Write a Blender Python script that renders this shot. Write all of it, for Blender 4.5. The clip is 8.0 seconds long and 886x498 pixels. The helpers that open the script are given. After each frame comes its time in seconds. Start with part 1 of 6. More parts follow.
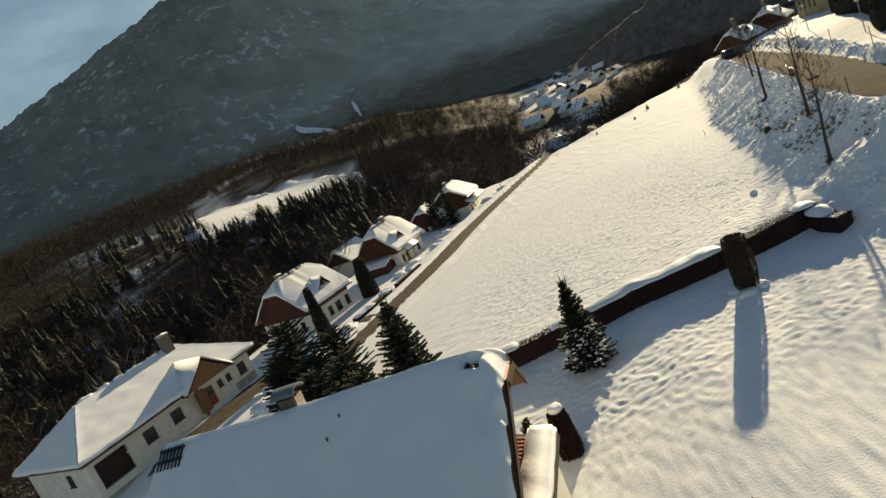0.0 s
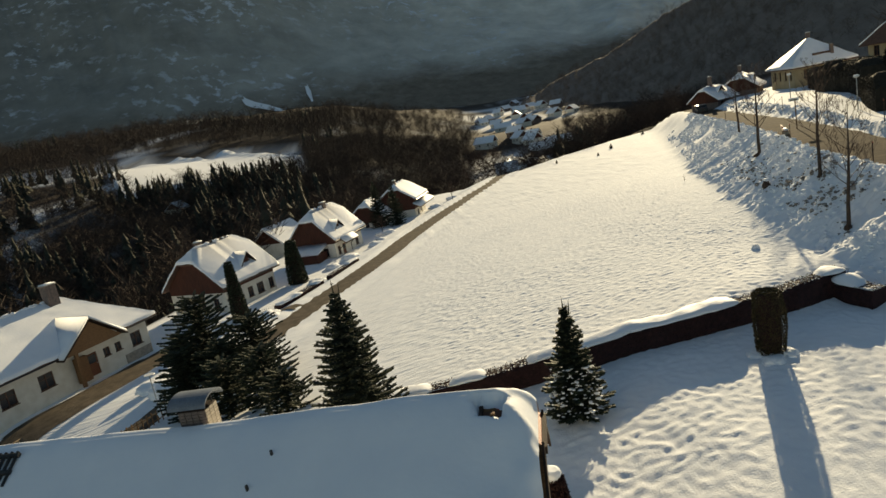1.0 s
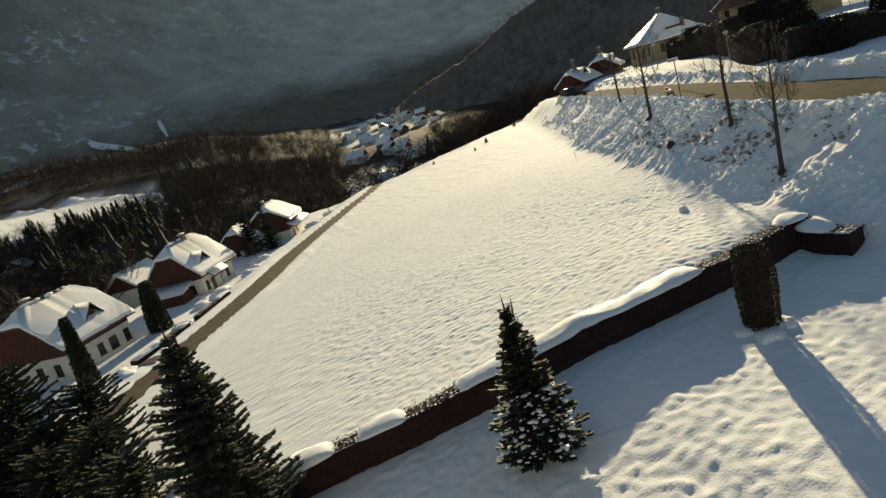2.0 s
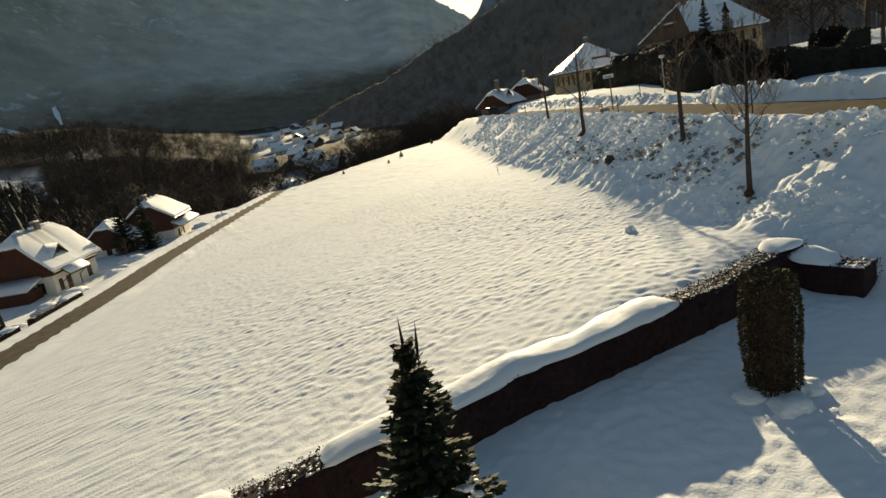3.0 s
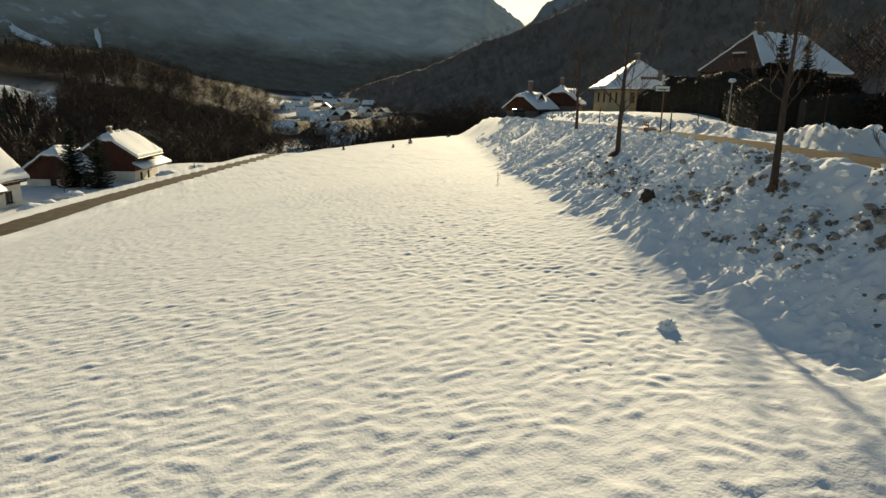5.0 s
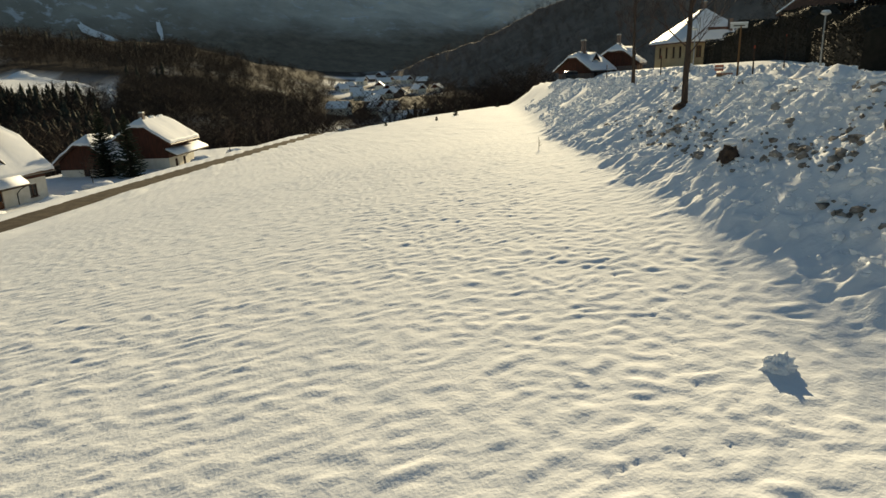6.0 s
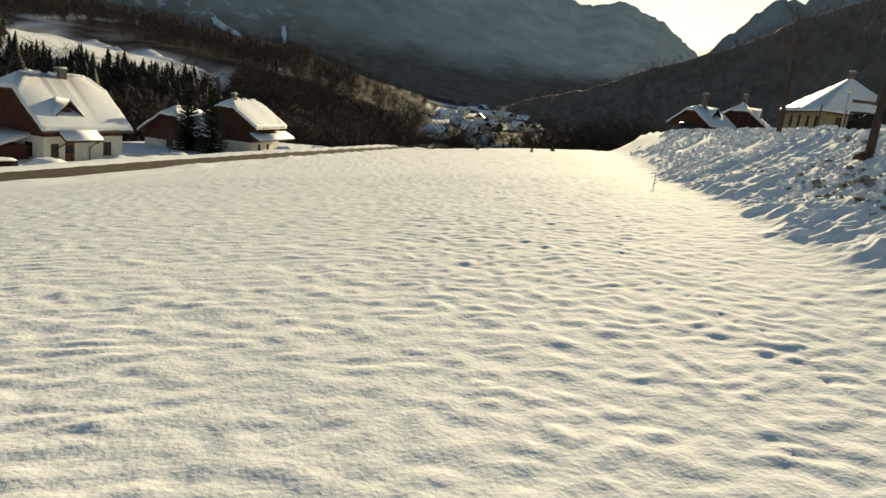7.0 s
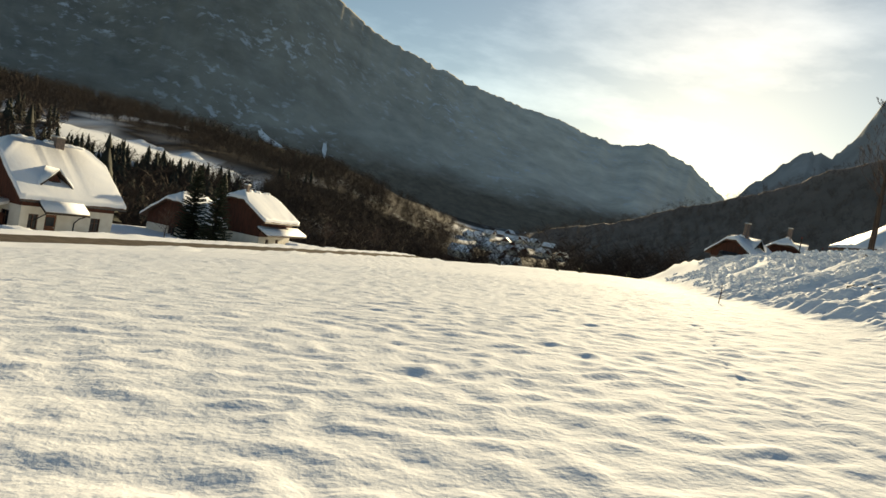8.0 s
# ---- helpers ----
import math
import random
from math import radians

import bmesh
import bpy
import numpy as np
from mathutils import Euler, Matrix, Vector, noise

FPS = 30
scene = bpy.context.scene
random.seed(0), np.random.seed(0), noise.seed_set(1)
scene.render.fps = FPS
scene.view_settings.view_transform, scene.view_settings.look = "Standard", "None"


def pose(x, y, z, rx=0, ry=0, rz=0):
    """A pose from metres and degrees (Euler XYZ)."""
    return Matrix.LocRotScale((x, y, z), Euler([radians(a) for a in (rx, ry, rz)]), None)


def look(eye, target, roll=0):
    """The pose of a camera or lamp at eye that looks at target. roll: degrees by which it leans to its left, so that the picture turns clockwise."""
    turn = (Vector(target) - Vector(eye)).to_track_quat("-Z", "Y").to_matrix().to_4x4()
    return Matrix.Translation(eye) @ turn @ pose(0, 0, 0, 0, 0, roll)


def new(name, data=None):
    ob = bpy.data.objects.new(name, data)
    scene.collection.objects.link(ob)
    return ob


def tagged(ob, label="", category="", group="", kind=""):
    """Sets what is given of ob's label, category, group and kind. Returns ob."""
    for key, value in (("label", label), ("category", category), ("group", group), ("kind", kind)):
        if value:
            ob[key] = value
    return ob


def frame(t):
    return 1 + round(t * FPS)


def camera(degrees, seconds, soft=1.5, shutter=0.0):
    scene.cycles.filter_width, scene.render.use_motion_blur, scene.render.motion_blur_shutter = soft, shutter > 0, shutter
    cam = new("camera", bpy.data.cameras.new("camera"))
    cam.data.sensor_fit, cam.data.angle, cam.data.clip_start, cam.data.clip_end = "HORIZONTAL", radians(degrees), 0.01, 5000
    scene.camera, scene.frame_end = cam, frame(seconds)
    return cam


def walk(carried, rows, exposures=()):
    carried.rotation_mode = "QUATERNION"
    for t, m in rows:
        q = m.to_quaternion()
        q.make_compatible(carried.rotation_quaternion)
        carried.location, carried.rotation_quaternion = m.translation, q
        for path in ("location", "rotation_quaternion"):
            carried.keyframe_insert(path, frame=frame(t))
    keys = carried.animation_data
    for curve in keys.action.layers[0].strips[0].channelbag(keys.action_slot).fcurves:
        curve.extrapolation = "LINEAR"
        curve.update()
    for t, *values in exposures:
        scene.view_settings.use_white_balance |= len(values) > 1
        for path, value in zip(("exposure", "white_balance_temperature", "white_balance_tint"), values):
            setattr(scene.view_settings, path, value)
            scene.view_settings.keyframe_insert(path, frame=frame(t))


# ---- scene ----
cam = camera(68.0, 8.0)
ROWS = [
    (0, look((-0.761, -1.384, 13.156), (-0.847, 0.580, 12.789), -23.00)),
    (0.5, look((-2.183, 2.385, 12.420), (-2.069, 4.341, 12.019), -17.50)),
    (1, look((-3.223, 5.069, 12.005), (-3.087, 7.023, 11.599), -11.00)),
    (1.5, look((-3.466, 8.316, 11.162), (-3.240, 10.252, 10.717), -12.70)),
    (2, look((-2.763, 12.521, 9.863), (-2.281, 14.411, 9.417), -16.70)),
    (2.2, look((-2.361, 13.889, 9.479), (-1.786, 15.749, 9.020), -17.70)),
    (3.3, look((0.553, 21.236, 6.978), (1.395, 22.998, 6.548), -6.60)),
    (3.5, look((1.314, 22.375, 6.816), (2.212, 24.102, 6.354), -3.80)),
    (4, look((3.194, 25.000, 6.409), (4.112, 26.707, 5.916), 1.90)),
    (4.5, look((4.814, 27.356, 6.241), (5.642, 29.118, 5.785), 3.00)),
    (5.8, look((10.356, 33.839, 5.030), (10.935, 35.692, 4.551), -2.28)),
    (6, look((10.799, 34.889, 4.819), (11.346, 36.741, 4.300), -1.99)),
    (6.5, look((11.644, 37.622, 4.006), (12.088, 39.472, 3.387), 2.33)),
    (7, look((12.414, 40.636, 3.000), (12.747, 42.560, 2.572), 7.13)),
    (7.5, look((13.489, 44.159, 1.888), (13.708, 46.140, 1.725), 11.40)),
    (8, look((14.473, 47.335, 1.301), (14.690, 49.321, 1.221), 11.30)),
]
EXPOSURES = [(0.0, 0.74, 8000, 4), (1.5, 0.66, 8000, 3), (4.0, 0.68, 8000, 2), (6.0, 0.58, 8000, 2), (7.0, 0.70, 8000, 2), (8.0, 0.86, 8000, 4)]
walk(cam, ROWS, EXPOSURES)

# ---- light ----
SUN_AZ, SUN_EL = 27.0, 13.5            # degrees from +y towards +x, and above the horizon
sun_way = Vector((math.sin(radians(SUN_AZ)) * math.cos(radians(SUN_EL)), math.cos(radians(SUN_AZ)) * math.cos(radians(SUN_EL)), math.sin(radians(SUN_EL))))
sun_data = bpy.data.lights.new("sun", "SUN")
sun_data.energy, sun_data.angle, sun_data.color = 5.0, radians(0.6), (1.0, 0.87, 0.66)
sun = new("sun", sun_data)
sun.matrix_world = look((0, 0, 60), Vector((0, 0, 60)) - sun_way)


def make_world():
    world = bpy.data.worlds.new("sky")
    scene.world = world
    world.use_nodes = True
    nt = world.node_tree
    nt.nodes.clear()
    out = nt.nodes.new("ShaderNodeOutputWorld")
    bg = nt.nodes.new("ShaderNodeBackground")
    sky = nt.nodes.new("ShaderNodeTexSky")
    sky.sky_type = "NISHITA"
    sky.sun_disc = False
    sky.sun_elevation, sky.sun_rotation = radians(SUN_EL), radians(SUN_AZ)
    sky.altitude, sky.air_density, sky.dust_density, sky.ozone_density = 600, 1.0, 0.35, 2.2
    # thin broken cloud
    coord = nt.nodes.new("ShaderNodeTexCoord")
    mapping = nt.nodes.new("ShaderNodeMapping")
    mapping.inputs["Scale"].default_value = (1.0, 1.0, 3.2)
    cloud = nt.nodes.new("ShaderNodeTexNoise")
    cloud.inputs["Scale"].default_value, cloud.inputs["Detail"].default_value, cloud.inputs["Roughness"].default_value = 2.6, 9.0, 0.58
    ramp = nt.nodes.new("ShaderNodeValToRGB")
    ramp.color_ramp.elements[0].position, ramp.color_ramp.elements[1].position = 0.47, 0.68
    mix = nt.nodes.new("ShaderNodeMixRGB")
    mix.blend_type = "ADD"
    pale = nt.nodes.new("ShaderNodeMixRGB")
    pale.blend_type = "MULTIPLY"
    pale.inputs[0].default_value = 1.0
    pale.inputs[2].default_value = (0.6, 0.5, 0.42, 1)
    links = nt.links
    links.new(coord.outputs["Generated"], mapping.inputs["Vector"])
    links.new(mapping.outputs["Vector"], cloud.inputs["Vector"])
    links.new(cloud.outputs["Fac"], ramp.inputs["Fac"])
    links.new(sky.outputs["Color"], pale.inputs[1])
    links.new(ramp.outputs["Color"], mix.inputs[0])
    links.new(sky.outputs["Color"], mix.inputs[1])
    links.new(pale.outputs["Color"], mix.inputs[2])
    links.new(mix.outputs["Color"], bg.inputs["Color"])
    bg.inputs["Strength"].default_value = 0.06
    links.new(bg.outputs["Background"], out.inputs["Surface"])


make_world()


# ---- materials ----
def material(name, color, rough=0.8, color2=None, scale=3.0, bump=0.3, bump_scale=None, metal=0.0, detail=6.0, lo=0.35, hi=0.65,
             bump_dist=0.02, stretch=(1, 1, 1), fine=None, fine_amount=0.35, vary=0.0, sub=0.0, gloss=0.25):
    """Two tones mixed by noise, a finer grain over them, and relief."""
    m = bpy.data.materials.new(name)
    m.use_nodes = True
    nt = m.node_tree
    b = nt.nodes["Principled BSDF"]
    b.inputs["Roughness"].default_value, b.inputs["Metallic"].default_value = rough, metal
    b.inputs["Specular IOR Level"].default_value = gloss
    coord = nt.nodes.new("ShaderNodeTexCoord")
    mapping = nt.nodes.new("ShaderNodeMapping")
    mapping.inputs["Scale"].default_value = stretch
    nt.links.new(coord.outputs["Object"], mapping.inputs["Vector"])
    big = nt.nodes.new("ShaderNodeTexNoise")
    big.inputs["Scale"].default_value, big.inputs["Detail"].default_value = scale, detail
    nt.links.new(mapping.outputs["Vector"], big.inputs["Vector"])
    ramp = nt.nodes.new("ShaderNodeValToRGB")
    ramp.color_ramp.elements[0].position, ramp.color_ramp.elements[1].position = lo, hi
    ramp.color_ramp.elements[0].color = (*color, 1)
    ramp.color_ramp.elements[1].color = (*(color2 or [c * 0.75 for c in color]), 1)
    nt.links.new(big.outputs["Fac"], ramp.inputs["Fac"])
    grain = nt.nodes.new("ShaderNodeTexNoise")
    grain.inputs["Scale"].default_value, grain.inputs["Detail"].default_value = fine or scale * 9, 4.0
    nt.links.new(mapping.outputs["Vector"], grain.inputs["Vector"])
    mult = nt.nodes.new("ShaderNodeMixRGB")
    mult.blend_type = "OVERLAY"
    mult.inputs[0].default_value = fine_amount
    nt.links.new(ramp.outputs["Color"], mult.inputs[1])
    sat = nt.nodes.new("ShaderNodeHueSaturation")
    nt.links.new(grain.outputs["Fac"], mult.inputs[2])
    nt.links.new(mult.outputs["Color"], sat.inputs["Color"])
    if vary:
        info = nt.nodes.new("ShaderNodeObjectInfo")
        span = nt.nodes.new("ShaderNodeMapRange")
        span.inputs["To Min"].default_value, span.inputs["To Max"].default_value = 1 - vary, 1 + vary
        nt.links.new(info.outputs["Random"], span.inputs["Value"])
        nt.links.new(span.outputs["Result"], sat.inputs["Value"])
    nt.links.new(sat.outputs["Color"], b.inputs["Base Color"])
    if bump:
        relief = nt.nodes.new("ShaderNodeTexNoise")
        relief.inputs["Scale"].default_value, relief.inputs["Detail"].default_value = bump_scale or scale * 6, 5.0
        nt.links.new(mapping.outputs["Vector"], relief.inputs["Vector"])
        node = nt.nodes.new("ShaderNodeBump")
        node.inputs["Strength"].default_value, node.inputs["Distance"].default_value = bump, bump_dist
        nt.links.new(relief.outputs["Fac"], node.inputs["Height"])
        nt.links.new(node.outputs["Normal"], b.inputs["Normal"])
    if sub:
        b.inputs["Subsurface Weight"].default_value = sub
        b.inputs["Subsurface Radius"].default_value = (0.06, 0.06, 0.08)
    return m


def island_vary(m, low, high):
    """Vary the brightness of a joined mesh piece by piece."""
    nt = m.node_tree
    sat = [n for n in nt.nodes if n.type == "HUE_SAT"][0]
    geo = nt.nodes.new("ShaderNodeNewGeometry")
    span = nt.nodes.new("ShaderNodeMapRange")
    span.inputs["To Min"].default_value, span.inputs["To Max"].default_value = low, high
    nt.links.new(geo.outputs["Random Per Island"], span.inputs["Value"])
    nt.links.new(span.outputs["Result"], sat.inputs["Value"])
    return m


SNOW = material("snow", (0.86, 0.87, 0.89), 0.9, (0.80, 0.82, 0.85), 0.7, 0.5, 13.0, fine=60, fine_amount=0.06, bump_dist=0.03, gloss=0.08)


def ground_material():
    """The snow, with brown leaf litter under the woods."""
    m = SNOW.copy()
    m.name = "snow and forest floor"
    nt = m.node_tree
    b = nt.nodes["Principled BSDF"]
    source = b.inputs["Base Color"].links[0].from_socket
    attr = nt.nodes.new("ShaderNodeAttribute")
    attr.attribute_name = "litter"
    coord = nt.nodes.new("ShaderNodeTexCoord")
    n = nt.nodes.new("ShaderNodeTexNoise")
    n.inputs["Scale"].default_value, n.inputs["Detail"].default_value = 0.22, 8.0
    nt.links.new(coord.outputs["Object"], n.inputs["Vector"])
    ramp = nt.nodes.new("ShaderNodeValToRGB")
    ramp.color_ramp.elements[0].position, ramp.color_ramp.elements[1].position = 0.40, 0.72
    ramp.color_ramp.elements[0].color, ramp.color_ramp.elements[1].color = (0.030, 0.022, 0.017, 1), (0.058, 0.044, 0.036, 1)
    nt.links.new(n.outputs["Fac"], ramp.inputs["Fac"])
    mix = nt.nodes.new("ShaderNodeMixRGB")
    nt.links.new(attr.outputs["Fac"], mix.inputs[0])
    nt.links.new(source, mix.inputs[1])
    nt.links.new(ramp.outputs["Color"], mix.inputs[2])
    nt.links.new(mix.outputs["Color"], b.inputs["Base Color"])
    return m


GROUND = ground_material()
ROOF_SNOW = material("roof snow", (0.86, 0.87, 0.89), 0.6, (0.80, 0.82, 0.86), 0.8, 0.35, 5.0, fine=40, fine_amount=0.06, bump_dist=0.03, gloss=0.05)
DIRTY = material("soiled snow", (0.40, 0.37, 0.34), 0.9, (0.12, 0.10, 0.085), 5.0, 0.5, 20, fine=40, fine_amount=0.3, gloss=0.05)
PLASTER = material("white render", (0.72, 0.69, 0.62), 0.9, (0.62, 0.58, 0.50), 1.2, 0.2, 40, fine=25, fine_amount=0.15)
YELLOW = material("yellow render", (0.46, 0.36, 0.22), 0.9, (0.38, 0.29, 0.17), 1.0, 0.2, 30, fine=20, fine_amount=0.15)
TIMBER = material("dark red brown boards", (0.10, 0.035, 0.022), 0.75, (0.055, 0.022, 0.015), 3.0, 0.5, 22, stretch=(4, 4, 0.4), fine=40)
WOOD = material("weathered wood", (0.24, 0.13, 0.06), 0.7, (0.15, 0.08, 0.04), 4.0, 0.4, 30, stretch=(1, 6, 6), fine=30)
DARKWOOD = material("dark wood", (0.05, 0.03, 0.022), 0.8, (0.03, 0.02, 0.015), 5.0, 0.4, 30)
BRICK = material("chimney render", (0.20, 0.15, 0.13), 0.9, (0.11, 0.09, 0.085), 5.0, 0.5, 25)
CLAY = material("red roof tiles", (0.36, 0.07, 0.035), 0.6, (0.26, 0.05, 0.03), 6.0, 0.3, 40, vary=0.2)
ROOFTILE = material("brown roof tiles", (0.15, 0.08, 0.055), 0.8, (0.10, 0.055, 0.04), 3.0, 0.4, 20)
LANE = material("wet lane gravel", (0.13, 0.105, 0.08), 0.95, (0.085, 0.07, 0.055), 1.5, 0.5, 30, fine=18, fine_amount=0.4, gloss=0.04)
ASPHALT = material("gritted road", (0.10, 0.078, 0.057), 1.0, (0.065, 0.054, 0.043), 0.8, 0.5, 30, fine=12, fine_amount=0.35, gloss=0.02)
HEDGE = material("bare brown hedge", (0.046, 0.020, 0.019), 0.9, (0.026, 0.013, 0.013), 6.0, 0.0, fine=30)
DARKHEDGE = material("dark evergreen hedge", (0.032, 0.028, 0.022), 0.9, (0.02, 0.018, 0.014), 3.0, 0.0, fine=20)
NEEDLE = island_vary(material("spruce needles", (0.022, 0.032, 0.02), 0.75, (0.036, 0.04, 0.022), 2.0, 0.0, fine=20), 0.6, 1.5)
BLUENEEDLE = island_vary(material("fir needles", (0.03, 0.04, 0.03), 0.75, (0.05, 0.055, 0.035), 2.0, 0.0, fine=20), 0.6, 1.5)
THUJA = island_vary(material("thuja green", (0.085, 0.062, 0.028), 0.8, (0.05, 0.042, 0.02), 3.0, 0.0, fine=20), 0.6, 1.2)
BARK = material("bark", (0.085, 0.06, 0.045), 0.9, (0.05, 0.035, 0.03), 4.0, 0.6, 18, stretch=(3, 3, 0.6))
TWIG = material("twigs", (0.11, 0.072, 0.058), 0.9, (0.075, 0.05, 0.04), 3.0, 0.0)
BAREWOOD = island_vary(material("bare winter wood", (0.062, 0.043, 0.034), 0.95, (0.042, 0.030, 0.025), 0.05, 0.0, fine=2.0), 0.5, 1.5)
# BAREWOOD made paler: the hillside's haze is put into its colour
HILLWOOD = island_vary(material("haze-paled winter wood", (0.16, 0.122, 0.10), 0.95, (0.115, 0.09, 0.076), 0.05, 0.0, fine=2.0), 0.6, 1.4)
FARSPRUCE = island_vary(material("far spruce", (0.024, 0.028, 0.02), 0.9, (0.036, 0.036, 0.026), 0.05, 0.0, fine=1.0), 0.6, 1.5)
GLASS = material("dark window glass", (0.03, 0.035, 0.04), 0.12, (0.02, 0.02, 0.025), 0.5, 0.0)
FRAME = material("brown window frame", (0.12, 0.06, 0.035), 0.6, (0.08, 0.04, 0.03), 5.0, 0.0)
DOOR = material("brown wooden door", (0.19, 0.08, 0.04), 0.6, (0.13, 0.05, 0.03), 4.0, 0.2, 30, stretch=(6, 6, 0.6))
METAL = material("dark metal", (0.06, 0.06, 0.06), 0.45, (0.04, 0.04, 0.04), 5.0, 0.0, metal=0.7)
GREYMETAL = material("grey metal", (0.45, 0.46, 0.48), 0.45, (0.36, 0.37, 0.38), 5.0, 0.0, metal=0.6)
SLATE = material("blue grey sheet", (0.16, 0.18, 0.21), 0.6, (0.12, 0.14, 0.17), 4.0, 0.1, 20)
REDPAINT = material("red painted wood", (0.30, 0.06, 0.035), 0.6, (0.2, 0.045, 0.03), 5.0, 0.1, 30)
SIGNPAINT = material("pale sign", (0.65, 0.66, 0.66), 0.5, (0.55, 0.56, 0.56), 4.0, 0.0)
STONE = material("concrete block", (0.34, 0.30, 0.25), 0.9, (0.24, 0.21, 0.18), 4.0, 0.4, 30, vary=0.15)
DARKBROWN = material("dark brown mound", (0.10, 0.06, 0.04), 0.95, (0.06, 0.04, 0.03), 4.0, 0.6, 20)


# ---- mesh helpers ----
def part(name, bm, mat, parent=None, label="", smooth=False):
    me = bpy.data.meshes.new(name)
    bm.to_mesh(me)
    bm.free()
    return linked(name, me, mat, parent, label, smooth)


def linked(name, me, mat, parent=None, label="", smooth=False):
    if mat and not me.materials:
        me.materials.append(mat)
    if smooth:
        me.polygons.foreach_set("use_smooth", [True] * len(me.polygons))
    ob = new(name, me)
    if parent:
        ob.parent = parent
    if label:
        tagged(ob, label)
    return ob


def raw(name, verts, faces, mat, parent=None, label="", smooth=False):
    me = bpy.data.meshes.new(name)
    me.from_pydata([tuple(v) for v in verts] if not isinstance(verts, np.ndarray) else verts.tolist(), [], faces)
    me.update()
    return linked(name, me, mat, parent, label, smooth)


def box(bm, x0, x1, y0, y1, z0, z1, m=None):
    vs = [bm.verts.new((m @ Vector(p)) if m else p) for p in ((x0, y0, z0), (x1, y0, z0), (x1, y1, z0), (x0, y1, z0), (x0, y0, z1), (x1, y0, z1), (x1, y1, z1), (x0, y1, z1))]
    for f in ((3, 2, 1, 0), (4, 5, 6, 7), (0, 1, 5, 4), (1, 2, 6, 5), (2, 3, 7, 6), (3, 0, 4, 7)):
        bm.faces.new([vs[i] for i in f])
    return vs


def prism(bm, poly, d):
    """A closed plate: the polygon and a copy of it moved by d."""
    a = [bm.verts.new(p) for p in poly]
    b = [bm.verts.new(Vector(p) + Vector(d)) for p in poly]
    bm.faces.new(a)
    bm.faces.new(b[::-1])
    n = len(a)
    for i in range(n):
        bm.faces.new((a[i], b[i], b[(i + 1) % n], a[(i + 1) % n]))
    bmesh.ops.recalc_face_normals(bm, faces=bm.faces)


def tube(bm, pts, radii, sides=6):
    rings = []
    for i, p in enumerate(pts):
        p = Vector(p)
        way = (Vector(pts[min(i + 1, len(pts) - 1)]) - Vector(pts[max(i - 1, 0)])).normalized()
        side = way.cross(Vector((0.31, 0.2, 0.93)) if abs(way.z) < 0.9 else Vector((1, 0, 0))).normalized()
        up = side.cross(way)
        rings.append([bm.verts.new(p + (side * math.cos(2 * math.pi * k / sides) + up * math.sin(2 * math.pi * k / sides)) * radii[i]) for k in range(sides)])
    for a, b in zip(rings, rings[1:]):
        for k in range(sides):
            bm.faces.new((a[k], a[(k + 1) % sides], b[(k + 1) % sides], b[k]))
    bm.faces.new(rings[0][::-1])
    bm.faces.new(rings[-1])


def lattice(ix, iy, seed):
    h = (ix.astype(np.int64) * 374761393 + iy.astype(np.int64) * 668265263 + seed * 982451653) & 0x7FFFFFFF
    h = ((h ^ (h >> 13)) * 1274126177) & 0x7FFFFFFF
    return ((h ^ (h >> 16)) & 0xFFFF) / 65535.0


def rough(x, y, size, seed=0):
    """Smooth value noise, -1 to 1, for arrays."""
    u, v = np.asarray(x, float) / size, np.asarray(y, float) / size
    iu, iv = np.floor(u), np.floor(v)
    fu, fv = u - iu, v - iv
    fu, fv = fu * fu * fu * (fu * (fu * 6 - 15) + 10), fv * fv * fv * (fv * (fv * 6 - 15) + 10)
    a, b = lattice(iu, iv, seed), lattice(iu + 1, iv, seed)
    c, d = lattice(iu, iv + 1, seed), lattice(iu + 1, iv + 1, seed)
    return 2 * ((a * (1 - fu) + b * fu) * (1 - fv) + (c * (1 - fu) + d * fu) * fv) - 1


def mixed(ix, iy, seed):
    h = (ix.astype(np.int64) * 73856093) ^ (iy.astype(np.int64) * 19349663) ^ (seed * 83492791)
    for k in (0x45D9F3B, 0x2C1B3C6D, 0x297A2D39):
        h = ((h ^ (h >> 16)) * k) & 0xFFFFFFFF
    return ((h ^ (h >> 15)) & 0xFFFFF) / 1048575.0


def soft(x, y, size, seed=0, turn=0.0):
    """Gradient noise, about -1 to 1, on a lattice turned by so many radians."""
    c, s_ = math.cos(turn), math.sin(turn)
    u, v = (np.asarray(x, float) * c + np.asarray(y, float) * s_) / size, (np.asarray(y, float) * c - np.asarray(x, float) * s_) / size
    iu, iv = np.floor(u), np.floor(v)
    fu, fv = u - iu, v - iv

    def corner(a, b):
        t_ = mixed(iu + a, iv + b, seed) * 2 * math.pi
        return np.cos(t_) * (fu - a) + np.sin(t_) * (fv - b)
    wu, wv = fu * fu * fu * (fu * (fu * 6 - 15) + 10), fv * fv * fv * (fv * (fv * 6 - 15) + 10)
    return 1.5 * ((corner(0, 0) * (1 - wu) + corner(1, 0) * wu) * (1 - wv) + (corner(0, 1) * (1 - wu) + corner(1, 1) * wu) * wv)


def fractal(x, y, size, octaves=4, seed=0, gain=0.5):
    total, amp = 0.0, 1.0
    for k in range(octaves):
        total = total + amp * rough(x, y, size / 2 ** k, seed + k)
        amp *= gain
    return total


def smooth(t):
    t = np.clip(t, 0, 1)
    return t * t * (3 - 2 * t)


